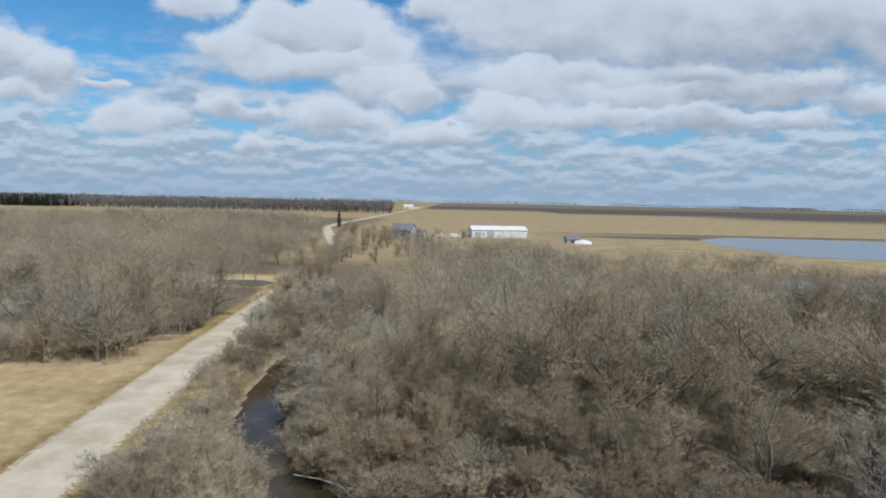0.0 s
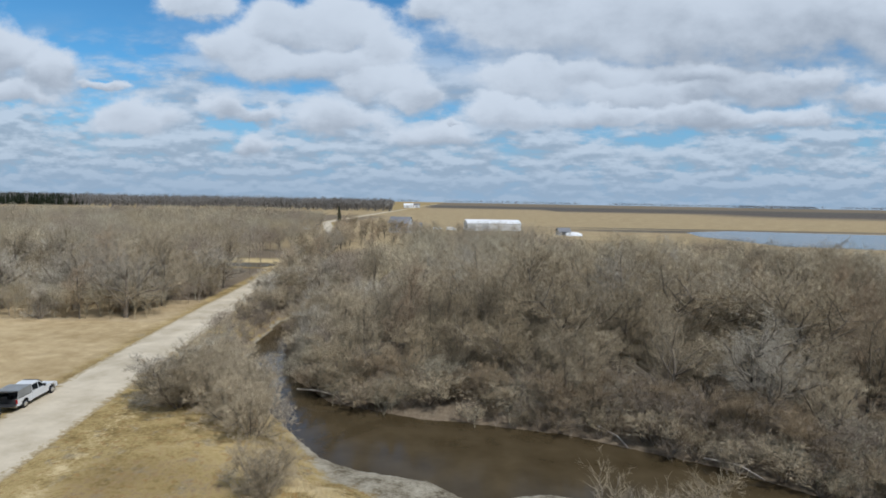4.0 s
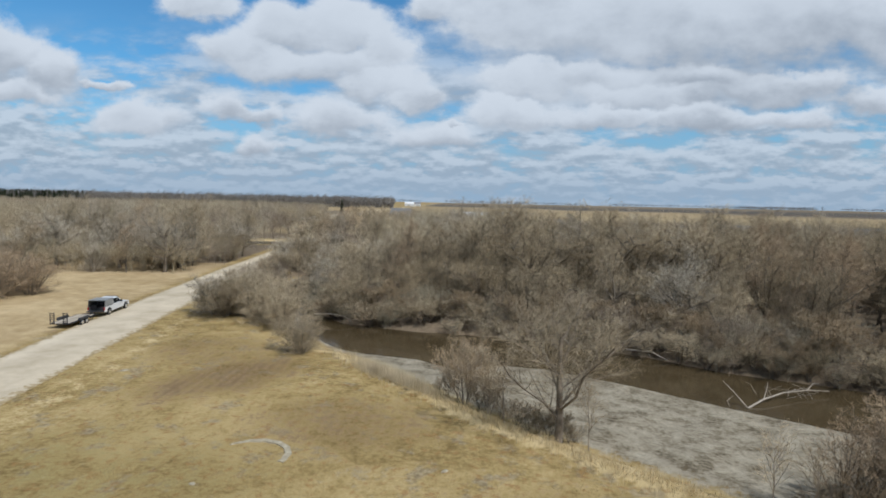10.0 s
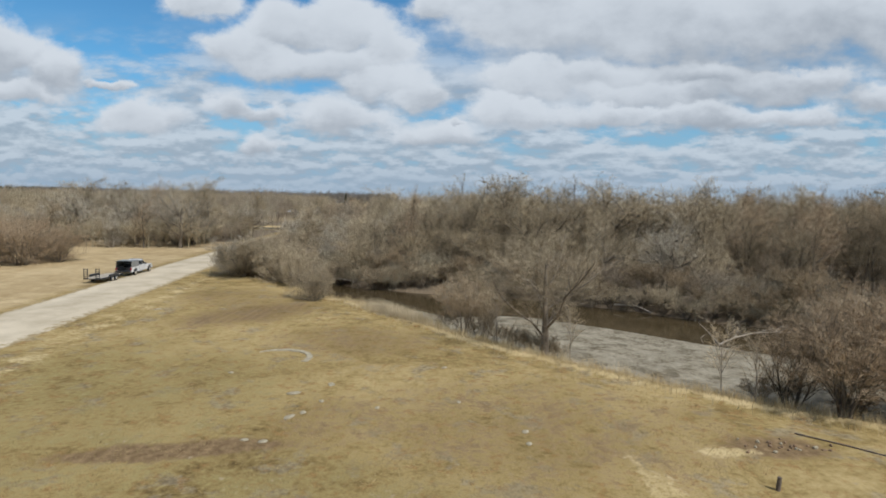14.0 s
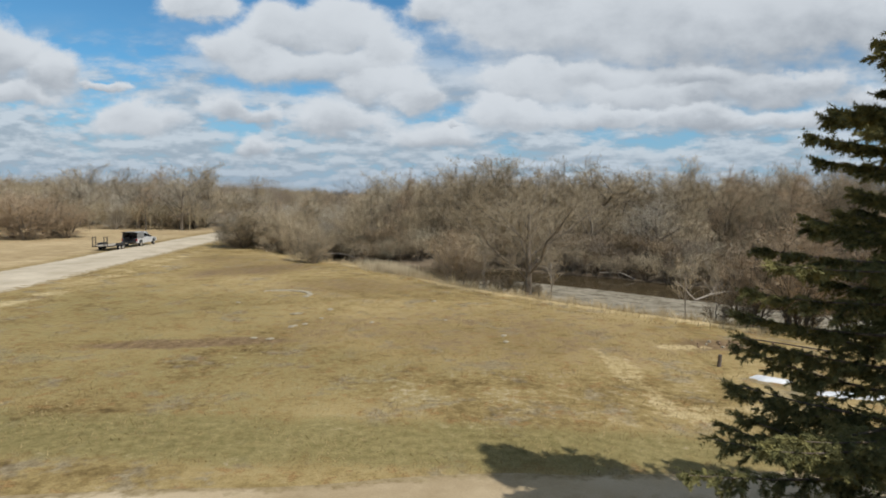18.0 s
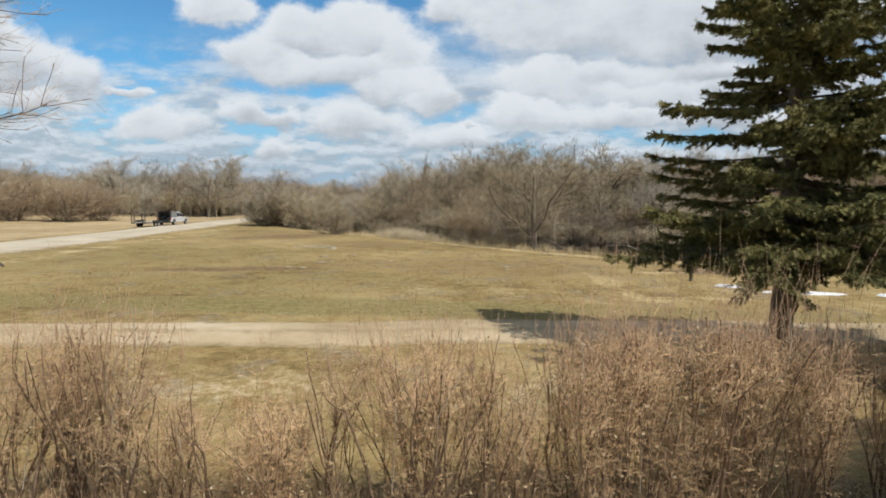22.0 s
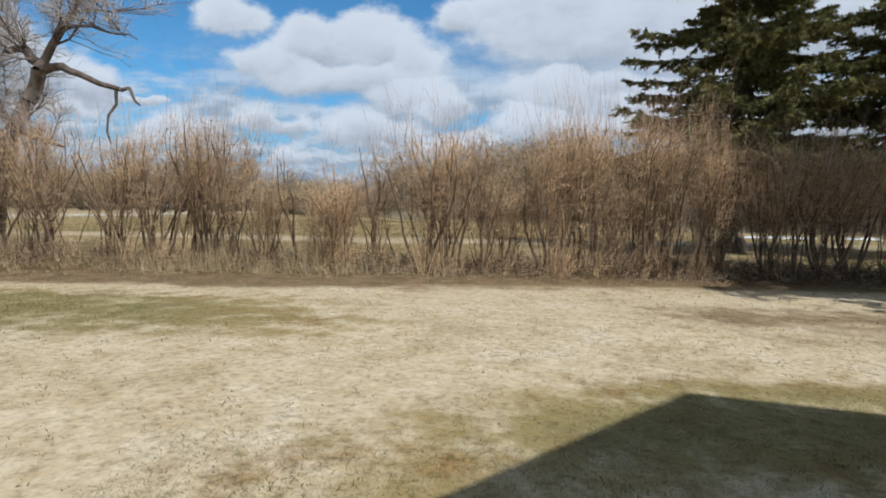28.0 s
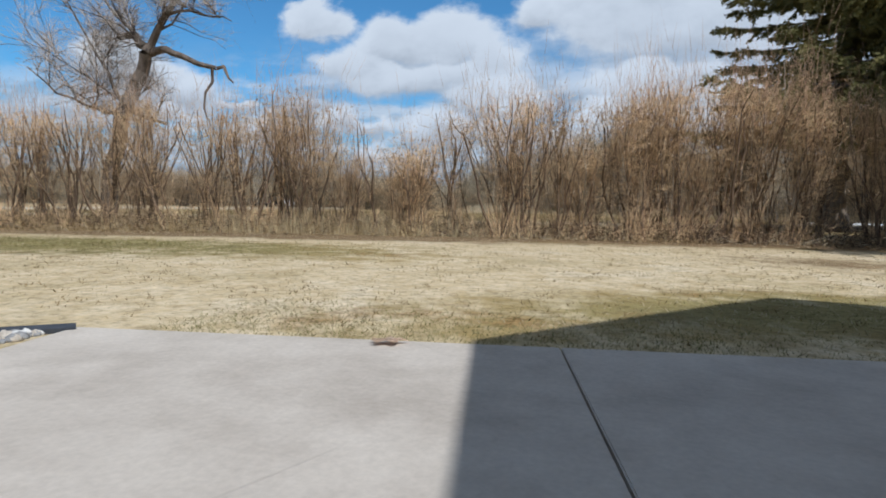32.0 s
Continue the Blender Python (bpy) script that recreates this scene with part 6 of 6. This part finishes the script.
    for x0, x1, y0, y1, z1 in ((-.78, -.1, -2.5, -1.9, 1.25), (0, .75, -2.62, -2.0, 1.05), (-.6, .6, -1.8, -1.1, 1.35)):
        bm = bmesh.new()
        box(bm, x0, y0, .622, x1, y1, z1, .04)
        part("cargo", bm, BLACK, e)
    bm = bmesh.new()
    extrude_x(bm, [(.62, 1.8), (.64, 1.82), (1.42, 1.2), (1.40, 1.17)], -.70, .70)
    bmesh.ops.translate(bm, vec=(0, .03, .03), verts=bm.verts[:])
    part("windscreen", bm, GLASS_DARK, e)
    bm = bmesh.new()
    box(bm, -.66, -.865, 1.25, .66, -.80, 1.68, .01)
    part("rear_window", bm, GLASS_DARK, e)
    for y0, y1, z0, z1, nm in ((3.0, 3.12, .42, .66, "front_bumper"), (-2.98, -2.87, .45, .62, "rear_bumper")):
        bm = bmesh.new()
        box(bm, -.95, y0, z0, .95, y1, z1, .03)
        part(nm, bm, CHROME, e)
    bm = bmesh.new()
    box(bm, -.6, 2.98, .68, .6, 3.035, .93, .015)
    part("grille", bm, BLACK, e)
    for x in (-.84, .84):
        for y in (-1.75, 2.2):
            wheel(e, x, y, .39, .26)
    bm = bmesh.new()
    box(bm, -.4, -2.6, .35, .4, 2.6, .5)
    part("chassis", bm, BLACK, e)
    return e


def trailer():
    e = new("utility_trailer")
    tagged(e, "flat utility trailer with upright loading ramps and board deck", "trailer")
    for x in (-.92, .92):
        bm = bmesh.new()
        box(bm, x - .05, -2.6, .5, x + .05, 2.2, .62, .01)
        part("side_rail", bm, BLACK, e)
        bm = bmesh.new()
        extrude_x(bm, [(-1.05, .62), (-.95, .86), (.65, .86), (.75, .62)], x * 1.06, x * 1.06 + (.26 if x > 0 else -.26))
        part("fender", bm, BLACK, e)
        for y in (-.55, .25):
            wheel(e, x * 1.19, y, .34, .2)
        bm = bmesh.new()
        for rx in (-.2, .2):
            box(bm, x * .72 + rx - .03, -2.66, .55, x * .72 + rx + .03, -2.58, 1.75)
        for k in range(6):
            box(bm, x * .72 - .17, -2.65, .62 + .2 * k, x * .72 + .17, -2.59, .67 + .2 * k)
        part("ramp", bm, BLACK, e, "upright rusty loading ramp")
    for k in range(9):
        bm = bmesh.new()
        x = -.86 + k * .194
        box(bm, x, -2.58, .575, x + .18, 2.15, .615, .006)
        part("deck_board", bm, DECK, e)
    for y in (-2.55, 2.17):
        bm = bmesh.new()
        box(bm, -.87, y - .04, .5, .87, y + .04, .57, .01)
        part("cross_bar", bm, BLACK, e)
    for s in (-1, 1):
        bm = bmesh.new()
        v = [bm.verts.new(p) for p in ((s * .85, 2.2, .5), (s * .75, 2.2, .5), (0, 3.35, .5), (s * .06, 3.45, .5))]
        f = bm.faces.new(v)
        r = bmesh.ops.extrude_face_region(bm, geom=[f])
        bmesh.ops.translate(bm, vec=(0, 0, .1), verts=[g for g in r["geom"] if isinstance(g, bmesh.types.BMVert)])
        bmesh.ops.recalc_face_normals(bm, faces=bm.faces[:])
        part("tongue", bm, BLACK, e)
    bm = bmesh.new()
    box(bm, -.045, 3.0, .02, .045, 3.09, .72, .01)
    part("jack", bm, BLACK, e)
    return e


HEADING = 5.5
tk = pickup()
tk.matrix_world = pose(-36.3, 37.3, 0.02, 0, 0, HEADING)
tr = trailer()
tr.matrix_world = pose(-35.95, 30.6, 0.02, 0, 0, HEADING - 2)

# ---- things on the field ----
STONE = plain("pale_stone", (0.288, 0.253, 0.181), (0.484, 0.432, 0.321), 4.0, 0.9, 0.5)


def stone(x, y, w, d, h, turn, name="field_stone", label="pale flat stone sunk in the dry grass", group="field stones", mat=None, z=None):
    rng = random.Random(int(x * 100 + y * 13))
    bm = bmesh.new()
    bmesh.ops.create_icosphere(bm, subdivisions=2, radius=1.0)
    for v in bm.verts:
        v.co *= rng.uniform(0.82, 1.12)
        v.co.z = max(v.co.z, -0.4)
    bmesh.ops.scale(bm, vec=(w / 2, d / 2, h), verts=bm.verts[:])
    ob = part(name, bm, mat or STONE, smooth=True)
    ob.matrix_world = pose(x, y, (ground_z(x, y) if z is None else z) + h * .3, 0, 0, turn)
    tagged(ob, label, "stone", group)


for x, y, w, d in ((-3.0, -5.8, 1.0, .7), (-1.4, -4.2, .8, .5), (-2.3, -9.0, .9, .55), (-1.8, -8.4, .6, .4), (-2.6, -11.7, .6, .45), (-3.4, -11.6, .5, .4), (-1.3, -6.8, .5, .35),
                   (-21.3, 15.0, .9, .6), (4.7, -.4, .6, .4), (8.6, -9.8, .6, .4), (8.6, -11.1, .5, .35), (1.6, -7.4, .45, .3), (5.6, -6.2, .5, .3), (-7.6, -2.6, .5, .4)):
    stone(x, y, w * .8, d * .75, .035, x * 50 % 180)


def ring_edge():
    bm = bmesh.new()
    rows = []
    for k in range(25):
        a = radians(-22 + 164 * k / 24)
        r0 = 2.0 + 0.03 * math.sin(k * 1.7)
        w = .17 * min(1, (24.5 - k) / 7)
        cx, cy = -5.95, .75
        rows.append([bm.verts.new((cx + (r0 + o) * math.cos(a), cy + (r0 + o) * math.sin(a) * .95, z)) for o, z in ((-w - .02, -.03), (-w, .045), (w, .05), (w + .02, -.03))])
    for a, b in zip(rows, rows[1:]):
        for i in range(3):
            bm.faces.new((a[i], b[i], b[i + 1], a[i + 1]))
    for r in (rows[0], rows[-1]):
        bm.faces.new(r)
    bmesh.ops.recalc_face_normals(bm, faces=bm.faces[:])
    ob = part("curved_edging", bm, STONE)
    tagged(ob, "pale curved concrete edging lying in the field grass", "edging")


ring_edge()


def post():
    e = new("wooden_post")
    tagged(e, "short weathered wooden post standing in dry grass", "post")
    bm = bmesh.new()
    bmesh.ops.create_cone(bm, cap_ends=True, segments=10, radius1=.085, radius2=.075, depth=.62, matrix=pose(0, 0, .2, 3, 2))
    part("shaft", bm, BARK_OLD, e)
    e.matrix_world = pose(17.2, -14.4, ground_z(17.2, -14.4))


post()
rr = random.Random(8)
for k in range(26):
    stone(19.4 + rr.gauss(0, 1.0), -10.7 + rr.gauss(0, .35), rr.uniform(.08, .26), rr.uniform(.08, .2), rr.uniform(.04, .1), rr.uniform(0, 180), "rubble_stone", "broken stone in a low rubble heap",
          "rubble heap", STONE if rr.random() < .3 else plain("brown_rubble", (0.18, 0.12, 0.075), (0.34, 0.24, 0.155), 5.0, .9, .4))


def snow(x, y, L, W, turn):
    rng = random.Random(int(x * 9))
    bm = bmesh.new()
    ring0, ring1 = [], []
    for k in range(18):
        a = 6.283 * k / 18
        f = rng.uniform(.75, 1.1)
        ring0.append(bm.verts.new((math.cos(a) * L / 2 * f, math.sin(a) * W / 2 * f, -.02)))
        ring1.append(bm.verts.new((math.cos(a) * L / 2 * f * .8, math.sin(a) * W / 2 * f * .75, .07)))
    for k in range(18):
        bm.faces.new((ring0[k], ring0[(k + 1) % 18], ring1[(k + 1) % 18], ring1[k]))
    bm.faces.new(ring1)
    ob = part("snow_patch", bm, SNOW, smooth=True)
    ob.matrix_world = pose(x, y, ground_z(x, y), 0, 0, turn)
    tagged(ob, "last flat patch of old white snow on the grass", "snow", "snow patches")


snow(18.4, -16.1, 1.6, .8, -30)
snow(20.6, -17.9, 3.2, .9, -10)
snow(24.0, -18.3, 1.8, .7, 5)


DRIFT = plain("drift_wood", (0.24, 0.205, 0.165), (0.48, 0.43, 0.365), 5.0, 0.9, 0.5, stretch=(0.3, 1, 1))


def driftwood():
    rng = random.Random(4)
    e = new("fallen_tree")
    tagged(e, "bleached fallen tree lying in the river shallows", "driftwood")

    def log(nm, pts, r0, r1):
        segs = []
        n = len(pts) - 1
        for i in range(n):
            segs.append((*pts[i], .7 * (r0 + (r1 - r0) * i / n), *pts[i + 1], .7 * (r0 + (r1 - r0) * (i + 1) / n)))
        child(nm, limb_mesh(nm, segs, 7, DRIFT), e)
    log("trunk", [(29.3, 17.2, -2.4), (31.2, 18.4, -2.0), (33.6, 19.8, -1.85), (36.2, 20.8, -1.9), (38.4, 21.2, -2.05)], .14, .05)
    log("branch", [(29.3, 17.2, -2.4), (28.8, 18.4, -1.6), (28.3, 19.6, -.9)], .09, .03)
    log("branch", [(28.0, 17.6, -2.4), (27.7, 17.5, -1.9), (28.3, 17.8, -1.6)], .06, .02)
    log("branch", [(31.2, 18.4, -2.0), (32.4, 20.2, -1.6), (33.2, 21.6, -1.5)], .06, .02)
    log("branch", [(34, 20, -1.85), (35.2, 20.0, -1.5), (36.8, 19.8, -1.6)], .05, .02)
    log("branch", [(36.2, 20.8, -1.9), (37.2, 21.6, -1.5), (38.0, 22.0, -1.6)], .07, .02)
    for k in range(10):
        x, y = 31 + rng.uniform(0, 4.5), 18.4 + rng.uniform(0, 2.0)
        log("twig", [(x, y, -2.0), (x + rng.gauss(0, .6), y + rng.gauss(0, .6), -1.4), (x + rng.gauss(0, 1), y + rng.gauss(0, 1), -1.0)], .03, .008)


driftwood()
segs = [(20.8, -9.1, .02, .035, 22.3, -10.3, .03, .032), (22.3, -10.3, .03, .032, 24.2, -12.0, .015, .022)]
tagged(new("fallen_log", limb_mesh("fallen_log", segs, 7, BARK_OLD)), "long dark pole lying on the dry field grass", "log")
for pts in ([(-14, 47.2, -1.6), (-11.5, 46.0, -1.3), (-9.6, 45.4, -1.5), (-8.2, 44.2, -2.0)], [(24.0, 33.2, -1.8), (26.2, 31.6, -1.6), (27.6, 30.4, -2.2)], [(16.5, 38.6, -1.4), (18.0, 37.2, -1.8), (18.6, 36.0, -2.3)]):
    segs = [(*a, 0.08 - .02 * i, *b, .06 - .02 * i) for i, (a, b) in enumerate(zip(pts, pts[1:]))]
    ob = new("fallen_log", limb_mesh("fallen_log", segs, 6, DEADWOOD))
    tagged(ob, "pale dead log hanging over the river edge", "log", "river logs")

# ---- patio edge ----
EDGING = plain("edging_plastic", (0.03, 0.035, 0.045), (0.07, 0.08, 0.10), 3.0, 0.5, 0.1)


def edging():
    bm = bmesh.new()
    rows = []
    for k in range(9):
        f = k / 8
        x, y = 5.38 - 1.1 * f, -43.80 - 1.05 * f * (0.9 + .1 * f)
        z = .022 + .004 * math.sin(k)
        rows.append([bm.verts.new((x - .012 + dx, y + dy, z + dz)) for dx, dy, dz in ((0, 0, -.10), (0, 0, .02), (.01, -.01, .032), (.025, -.025, .02), (.025, -.025, -.10))])
    for a, b in zip(rows, rows[1:]):
        for i in range(4):
            bm.faces.new((a[i], b[i], b[i + 1], a[i + 1]))
    for r in (rows[0], rows[-1]):
        bm.faces.new(r)
    bmesh.ops.recalc_face_normals(bm, faces=bm.faces[:])
    ob = part("garden_edging", bm, EDGING)
    tagged(ob, "black plastic landscape edging along the patio corner", "edging")


edging()
PEBBLES = [plain("pebble_tan", (0.40, 0.35, 0.29), (0.66, 0.60, 0.52), 20, .8, .2), plain("pebble_white", (0.55, 0.54, 0.52), (0.78, 0.77, 0.74), 20, .8, .2),
           plain("pebble_grey", (0.22, 0.22, 0.22), (0.38, 0.38, 0.38), 20, .8, .2)]
rp = random.Random(2)
for k in range(170):
    f = rp.random() ** 1.3
    x = 5.30 - 1.0 * f + rp.uniform(0, .9 * f + .02)
    y = -43.86 - 1.05 * f + rp.uniform(-.05 - .1 * f, -0.01)
    if x > 5.33 + .125 * (-43.79 - y):
        continue
    s = rp.uniform(.025, .06)
    stone(x, y, s, s * rp.uniform(.7, 1), s * .35, rp.uniform(0, 180), "pebble", "rounded river pebble beside the patio", "patio pebbles", PEBBLES[rp.randrange(3)])


def dead_leaf():
    bm = bmesh.new()
    rng = random.Random(6)
    c = bm.verts.new((0, 0, .012))
    ring = []
    for k in range(14):
        a = 6.283 * k / 14
        r = .036 * (1 + .35 * math.cos(5 * a)) * rng.uniform(.85, 1.1)
        ring.append(bm.verts.new((math.cos(a) * r * 1.25, math.sin(a) * r * .8, .004 + .009 * abs(math.sin(3 * a)))))
    for k in range(14):
        bm.faces.new((c, ring[k], ring[(k + 1) % 14]))
    bmesh.ops.solidify(bm, geom=bm.faces[:], thickness=.002)
    ob = part("dead_leaf", bm, plain("brown_leaf", (0.525, 0.390, 0.280), (0.775, 0.611, 0.476), 30, .9, .2))
    ob.matrix_world = pose(6.47, -43.74, .037, 0, 0, 20) @ Matrix.Diagonal((1.15, 1.2, 1.3, 1))
    tagged(ob, "curled brown dead leaf lying on the patio", "leaf")


dead_leaf()

# ---- grass ----
STRAW = plain("straw_blades", (0.42, 0.33, 0.18), (0.66, 0.55, 0.36), 0.8, 0.9, 0.0)
REED = plain("reed_stalks", (0.46, 0.385, 0.255), (0.70, 0.61, 0.44), 0.8, 0.9, 0.0)
LAWN = plain("lawn_blades", (0.46, 0.37, 0.225), (0.64, 0.545, 0.38), 1.6, 0.9, 0.0)
FIELD = plain("field_blades", (0.20, 0.145, 0.06), (0.50, 0.39, 0.20), 0.6, 0.9, 0.0)
WEED = plain("dry_weeds", (0.28, 0.19, 0.09), (0.58, 0.44, 0.24), 1.1, 0.9, 0.0)
TUFT = plain("tuft_blades", (0.13, 0.09, 0.04), (0.34, 0.25, 0.12), 1.6, 0.9, 0.0)
LAWN_G = plain("green_blades", (0.14, 0.132, 0.048), (0.34, 0.30, 0.14), 1.6, 0.9, 0.0)


def blades(name, xs, ys, hs, w, lean, mat, label, seed):
    rng = np.random.default_rng(seed)
    n = len(xs)
    z, _ = height(xs, ys)
    a = rng.uniform(0, 6.283, n)
    t = rng.uniform(0, 6.283, n)
    L = hs * lean * rng.uniform(0.2, 1, n)
    base = np.stack([xs, ys, z - .01], axis=1)
    off = np.stack([np.cos(a), np.sin(a), np.zeros(n)], axis=1) * (w * rng.uniform(.6, 1.3, n))[:, None]
    tip = base + np.stack([np.cos(t) * L, np.sin(t) * L, hs], axis=1)
    v = np.stack([base - off, base + off, tip], axis=1).reshape(-1, 3)
    ob = new(name, fast_mesh(name, v, np.arange(3 * n).reshape(-1, 3), [mat]))
    tagged(ob, label, "grass", kind="stuff")


def build_grass():
    rng = np.random.default_rng(12)
    # tall dry grass along the field edge
    xs, ys = [], []
    for (x0, y0), (x1, y1) in zip(CREST[6:-2], CREST[7:-1]):
        L = math.hypot(x1 - x0, y1 - y0)
        n = int(L * 160)
        f, o = rng.random(n), rng.normal(0.9, .8, n)
        xs.append(x0 + (x1 - x0) * f - (y1 - y0) / L * o)
        ys.append(y0 + (y1 - y0) * f + (x1 - x0) / L * o)
    xs, ys = np.concatenate(xs), np.concatenate(ys)
    blades("tall_grass", xs, ys, rng.uniform(.25, .95, len(xs)) * (0.5 + 0.5 * np.sin(xs * 1.9) ** 2), .012, .45, STRAW, "tall dry straw-coloured grass along the river bank", 1)
    n = 90000
    xs, ys = rng.uniform(-13, 18, n), rng.uniform(-24.6, 4, n)
    clump = np.sin(xs * 1.1 + 2 * np.sin(ys * .6)) * np.sin(ys * 1.3 + 1.5 * np.sin(xs * .8)) + rng.normal(0, .5, n)
    xs, ys = xs[clump > 0], ys[clump > 0]
    n = len(xs)
    blades("field_grass", xs, ys, rng.uniform(.03, .13, n), .011, 1.6, FIELD, "short dry field grass", 2)
    n = 60000
    xs, ys = rng.uniform(-4, 15, n), rng.uniform(-43.4, -37.3, n)
    keep = ys < -43.79 + (xs - 5.35) * .092
    keep = ~(keep & (xs > 5.2))
    blades("lawn_grass", xs[keep], ys[keep], rng.uniform(.01, .03, keep.sum()), .0028, 2.2, LAWN, "short pale dormant lawn grass", 3)
    n = 26000
    xs = 5.6 + 6 * rng.random(n)
    ys = -43.79 + (xs - 5.35) * .092 + np.abs(rng.normal(0.03, .35, n)) * (1 + 1.5 * (xs > 7.6))
    blades("lawn_grass", xs, ys, rng.uniform(.008, .028, n), .0024, 1.9, LAWN_G, "olive green tufted grass along the patio edge", 4)
    # small brown tufts all over the lawn
    cx, cy = rng.uniform(-3, 14, 4200), rng.uniform(-43.6, -37.4, 4200)
    pick = rng.integers(0, 4200, 24000)
    xs, ys = cx[pick] + rng.normal(0, .026, 24000), cy[pick] + rng.normal(0, .026, 24000)
    keep = ~((ys < -43.72 + (xs - 5.35) * .092) & (xs > 5.1))
    blades("lawn_tufts", xs[keep], ys[keep], rng.uniform(.008, .03, keep.sum()), .0045, 1.5, TUFT, "small brown tufts in the dormant lawn", 8)
    n = 15000
    xs, ys = rng.normal(.9, 2.0, n), rng.normal(-40.3, .55, n)
    blades("lawn_grass", xs, ys, rng.uniform(.012, .035, n), .004, 1.6, LAWN_G, "thin green new grass near the hedge", 5)
    # golden stalks standing through the thin part of the hedge
    n = 9000
    xs = rng.normal(3.4, 1.9, n)
    ys = -36.7 + .07 * xs + rng.normal(.15, .35, n)
    blades("tall_grass", xs, ys, rng.uniform(.12, .55, n) * (.6 + .4 * np.sin(xs * 2.7) ** 2), .0042, .5, STRAW, "dry golden grass standing through the hedge", 9)
    # pale reeds at the foot of the bank
    n = 5200
    xs, ys = rng.normal(.3, 1.7, n), rng.normal(0, .55, n)
    ys = 15.6 - .95 * xs + ys
    blades("reeds", xs, ys, rng.uniform(.5, 1.35, n), .012, .3, REED, "pale dry reeds along the river bank", 10)
    n = 15000
    xs = rng.uniform(-12, 20, n)
    ys = -36.85 + .07 * xs + rng.normal(0, .42, n)
    patchy = np.sin(xs * 2.3 + 1.2) * np.sin(xs * .9) + rng.normal(0, .5, n) + 1.1 * (xs < 5.0)
    xs, ys = xs[patchy > .15], ys[patchy > .15]
    n = len(xs)
    blades("hedge_litter", xs, ys, rng.uniform(.02, .30, n) ** 1.2 * (1 + .9 * (xs < 5.6)), .004, 1.5, WEED, "dry grass and litter under the hedge", 6)


build_grass()


def litter():
    """Dead undergrowth, most of it darkened for the shade there, fallen canes and leaves at the foot of the hedge."""
    rng = random.Random(17)
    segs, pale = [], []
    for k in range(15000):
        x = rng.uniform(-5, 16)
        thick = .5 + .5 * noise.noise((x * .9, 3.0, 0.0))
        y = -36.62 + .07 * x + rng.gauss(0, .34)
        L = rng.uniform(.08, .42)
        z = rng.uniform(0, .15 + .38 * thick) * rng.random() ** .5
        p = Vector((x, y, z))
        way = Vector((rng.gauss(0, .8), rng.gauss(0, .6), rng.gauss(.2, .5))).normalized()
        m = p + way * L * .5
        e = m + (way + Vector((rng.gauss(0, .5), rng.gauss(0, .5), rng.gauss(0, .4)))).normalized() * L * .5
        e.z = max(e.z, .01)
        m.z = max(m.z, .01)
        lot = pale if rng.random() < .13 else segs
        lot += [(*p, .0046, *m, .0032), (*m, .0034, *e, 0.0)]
    for lot, m, words in ((segs, SHADED_UNDERWOOD, "tangled dead undergrowth at the foot of the hedge, coloured dark for shade"), (pale, HEDGE_TWIG, "pale dead stalks tangled at the foot of the hedge")):
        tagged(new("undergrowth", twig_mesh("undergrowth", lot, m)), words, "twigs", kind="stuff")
    segs = []
    for k in range(650):
        x = rng.uniform(-4, 16)
        y = -36.9 + .07 * x + rng.gauss(0, .3)
        a = rng.uniform(0, 6.283)
        L = rng.uniform(.1, .5)
        segs.append((x, y, .01 + rng.uniform(0, .04), .0036, x + math.cos(a) * L, y + math.sin(a) * L * .6, rng.uniform(.0, .18), 0.0))
    ob = new("fallen_canes", twig_mesh("fallen_canes", segs, TWIG))
    tagged(ob, "fallen dry canes at the foot of the hedge", "twigs", kind="stuff")
    for count, m, words in ((15000, LEAF_BROWN, "brown leaf litter under the hedge"), (5000, DRY_LEAF, "pale dry leaves scattered under the hedge")):
        vs, fs = [], []
        for k in range(count):
            x = rng.uniform(-6, 17)
            y = -36.9 + .07 * x + rng.gauss(0, .42) - (rng.uniform(0, 3.6) if rng.random() < .08 else 0)
            s = rng.uniform(.008, .026)
            a = rng.uniform(0, 6.283)
            c, sn = math.cos(a) * s, math.sin(a) * s
            z = rng.uniform(.002, .02)
            i = len(vs)
            vs += [(x - c, y - sn, z + rng.uniform(0, .4) * s), (x + sn * .6, y - c * .6, z + rng.uniform(-.1, .6) * s), (x + c, y + sn, z + rng.uniform(0, .5) * s), (x - sn * .6, y + c * .6, z + rng.uniform(-.1, .6) * s)]
            fs.append((i, i + 1, i + 2, i + 3))
        tagged(new("leaf_litter", fast_mesh("leaf_litter", vs, fs, [m])), words, "leaves", kind="stuff")


litter()
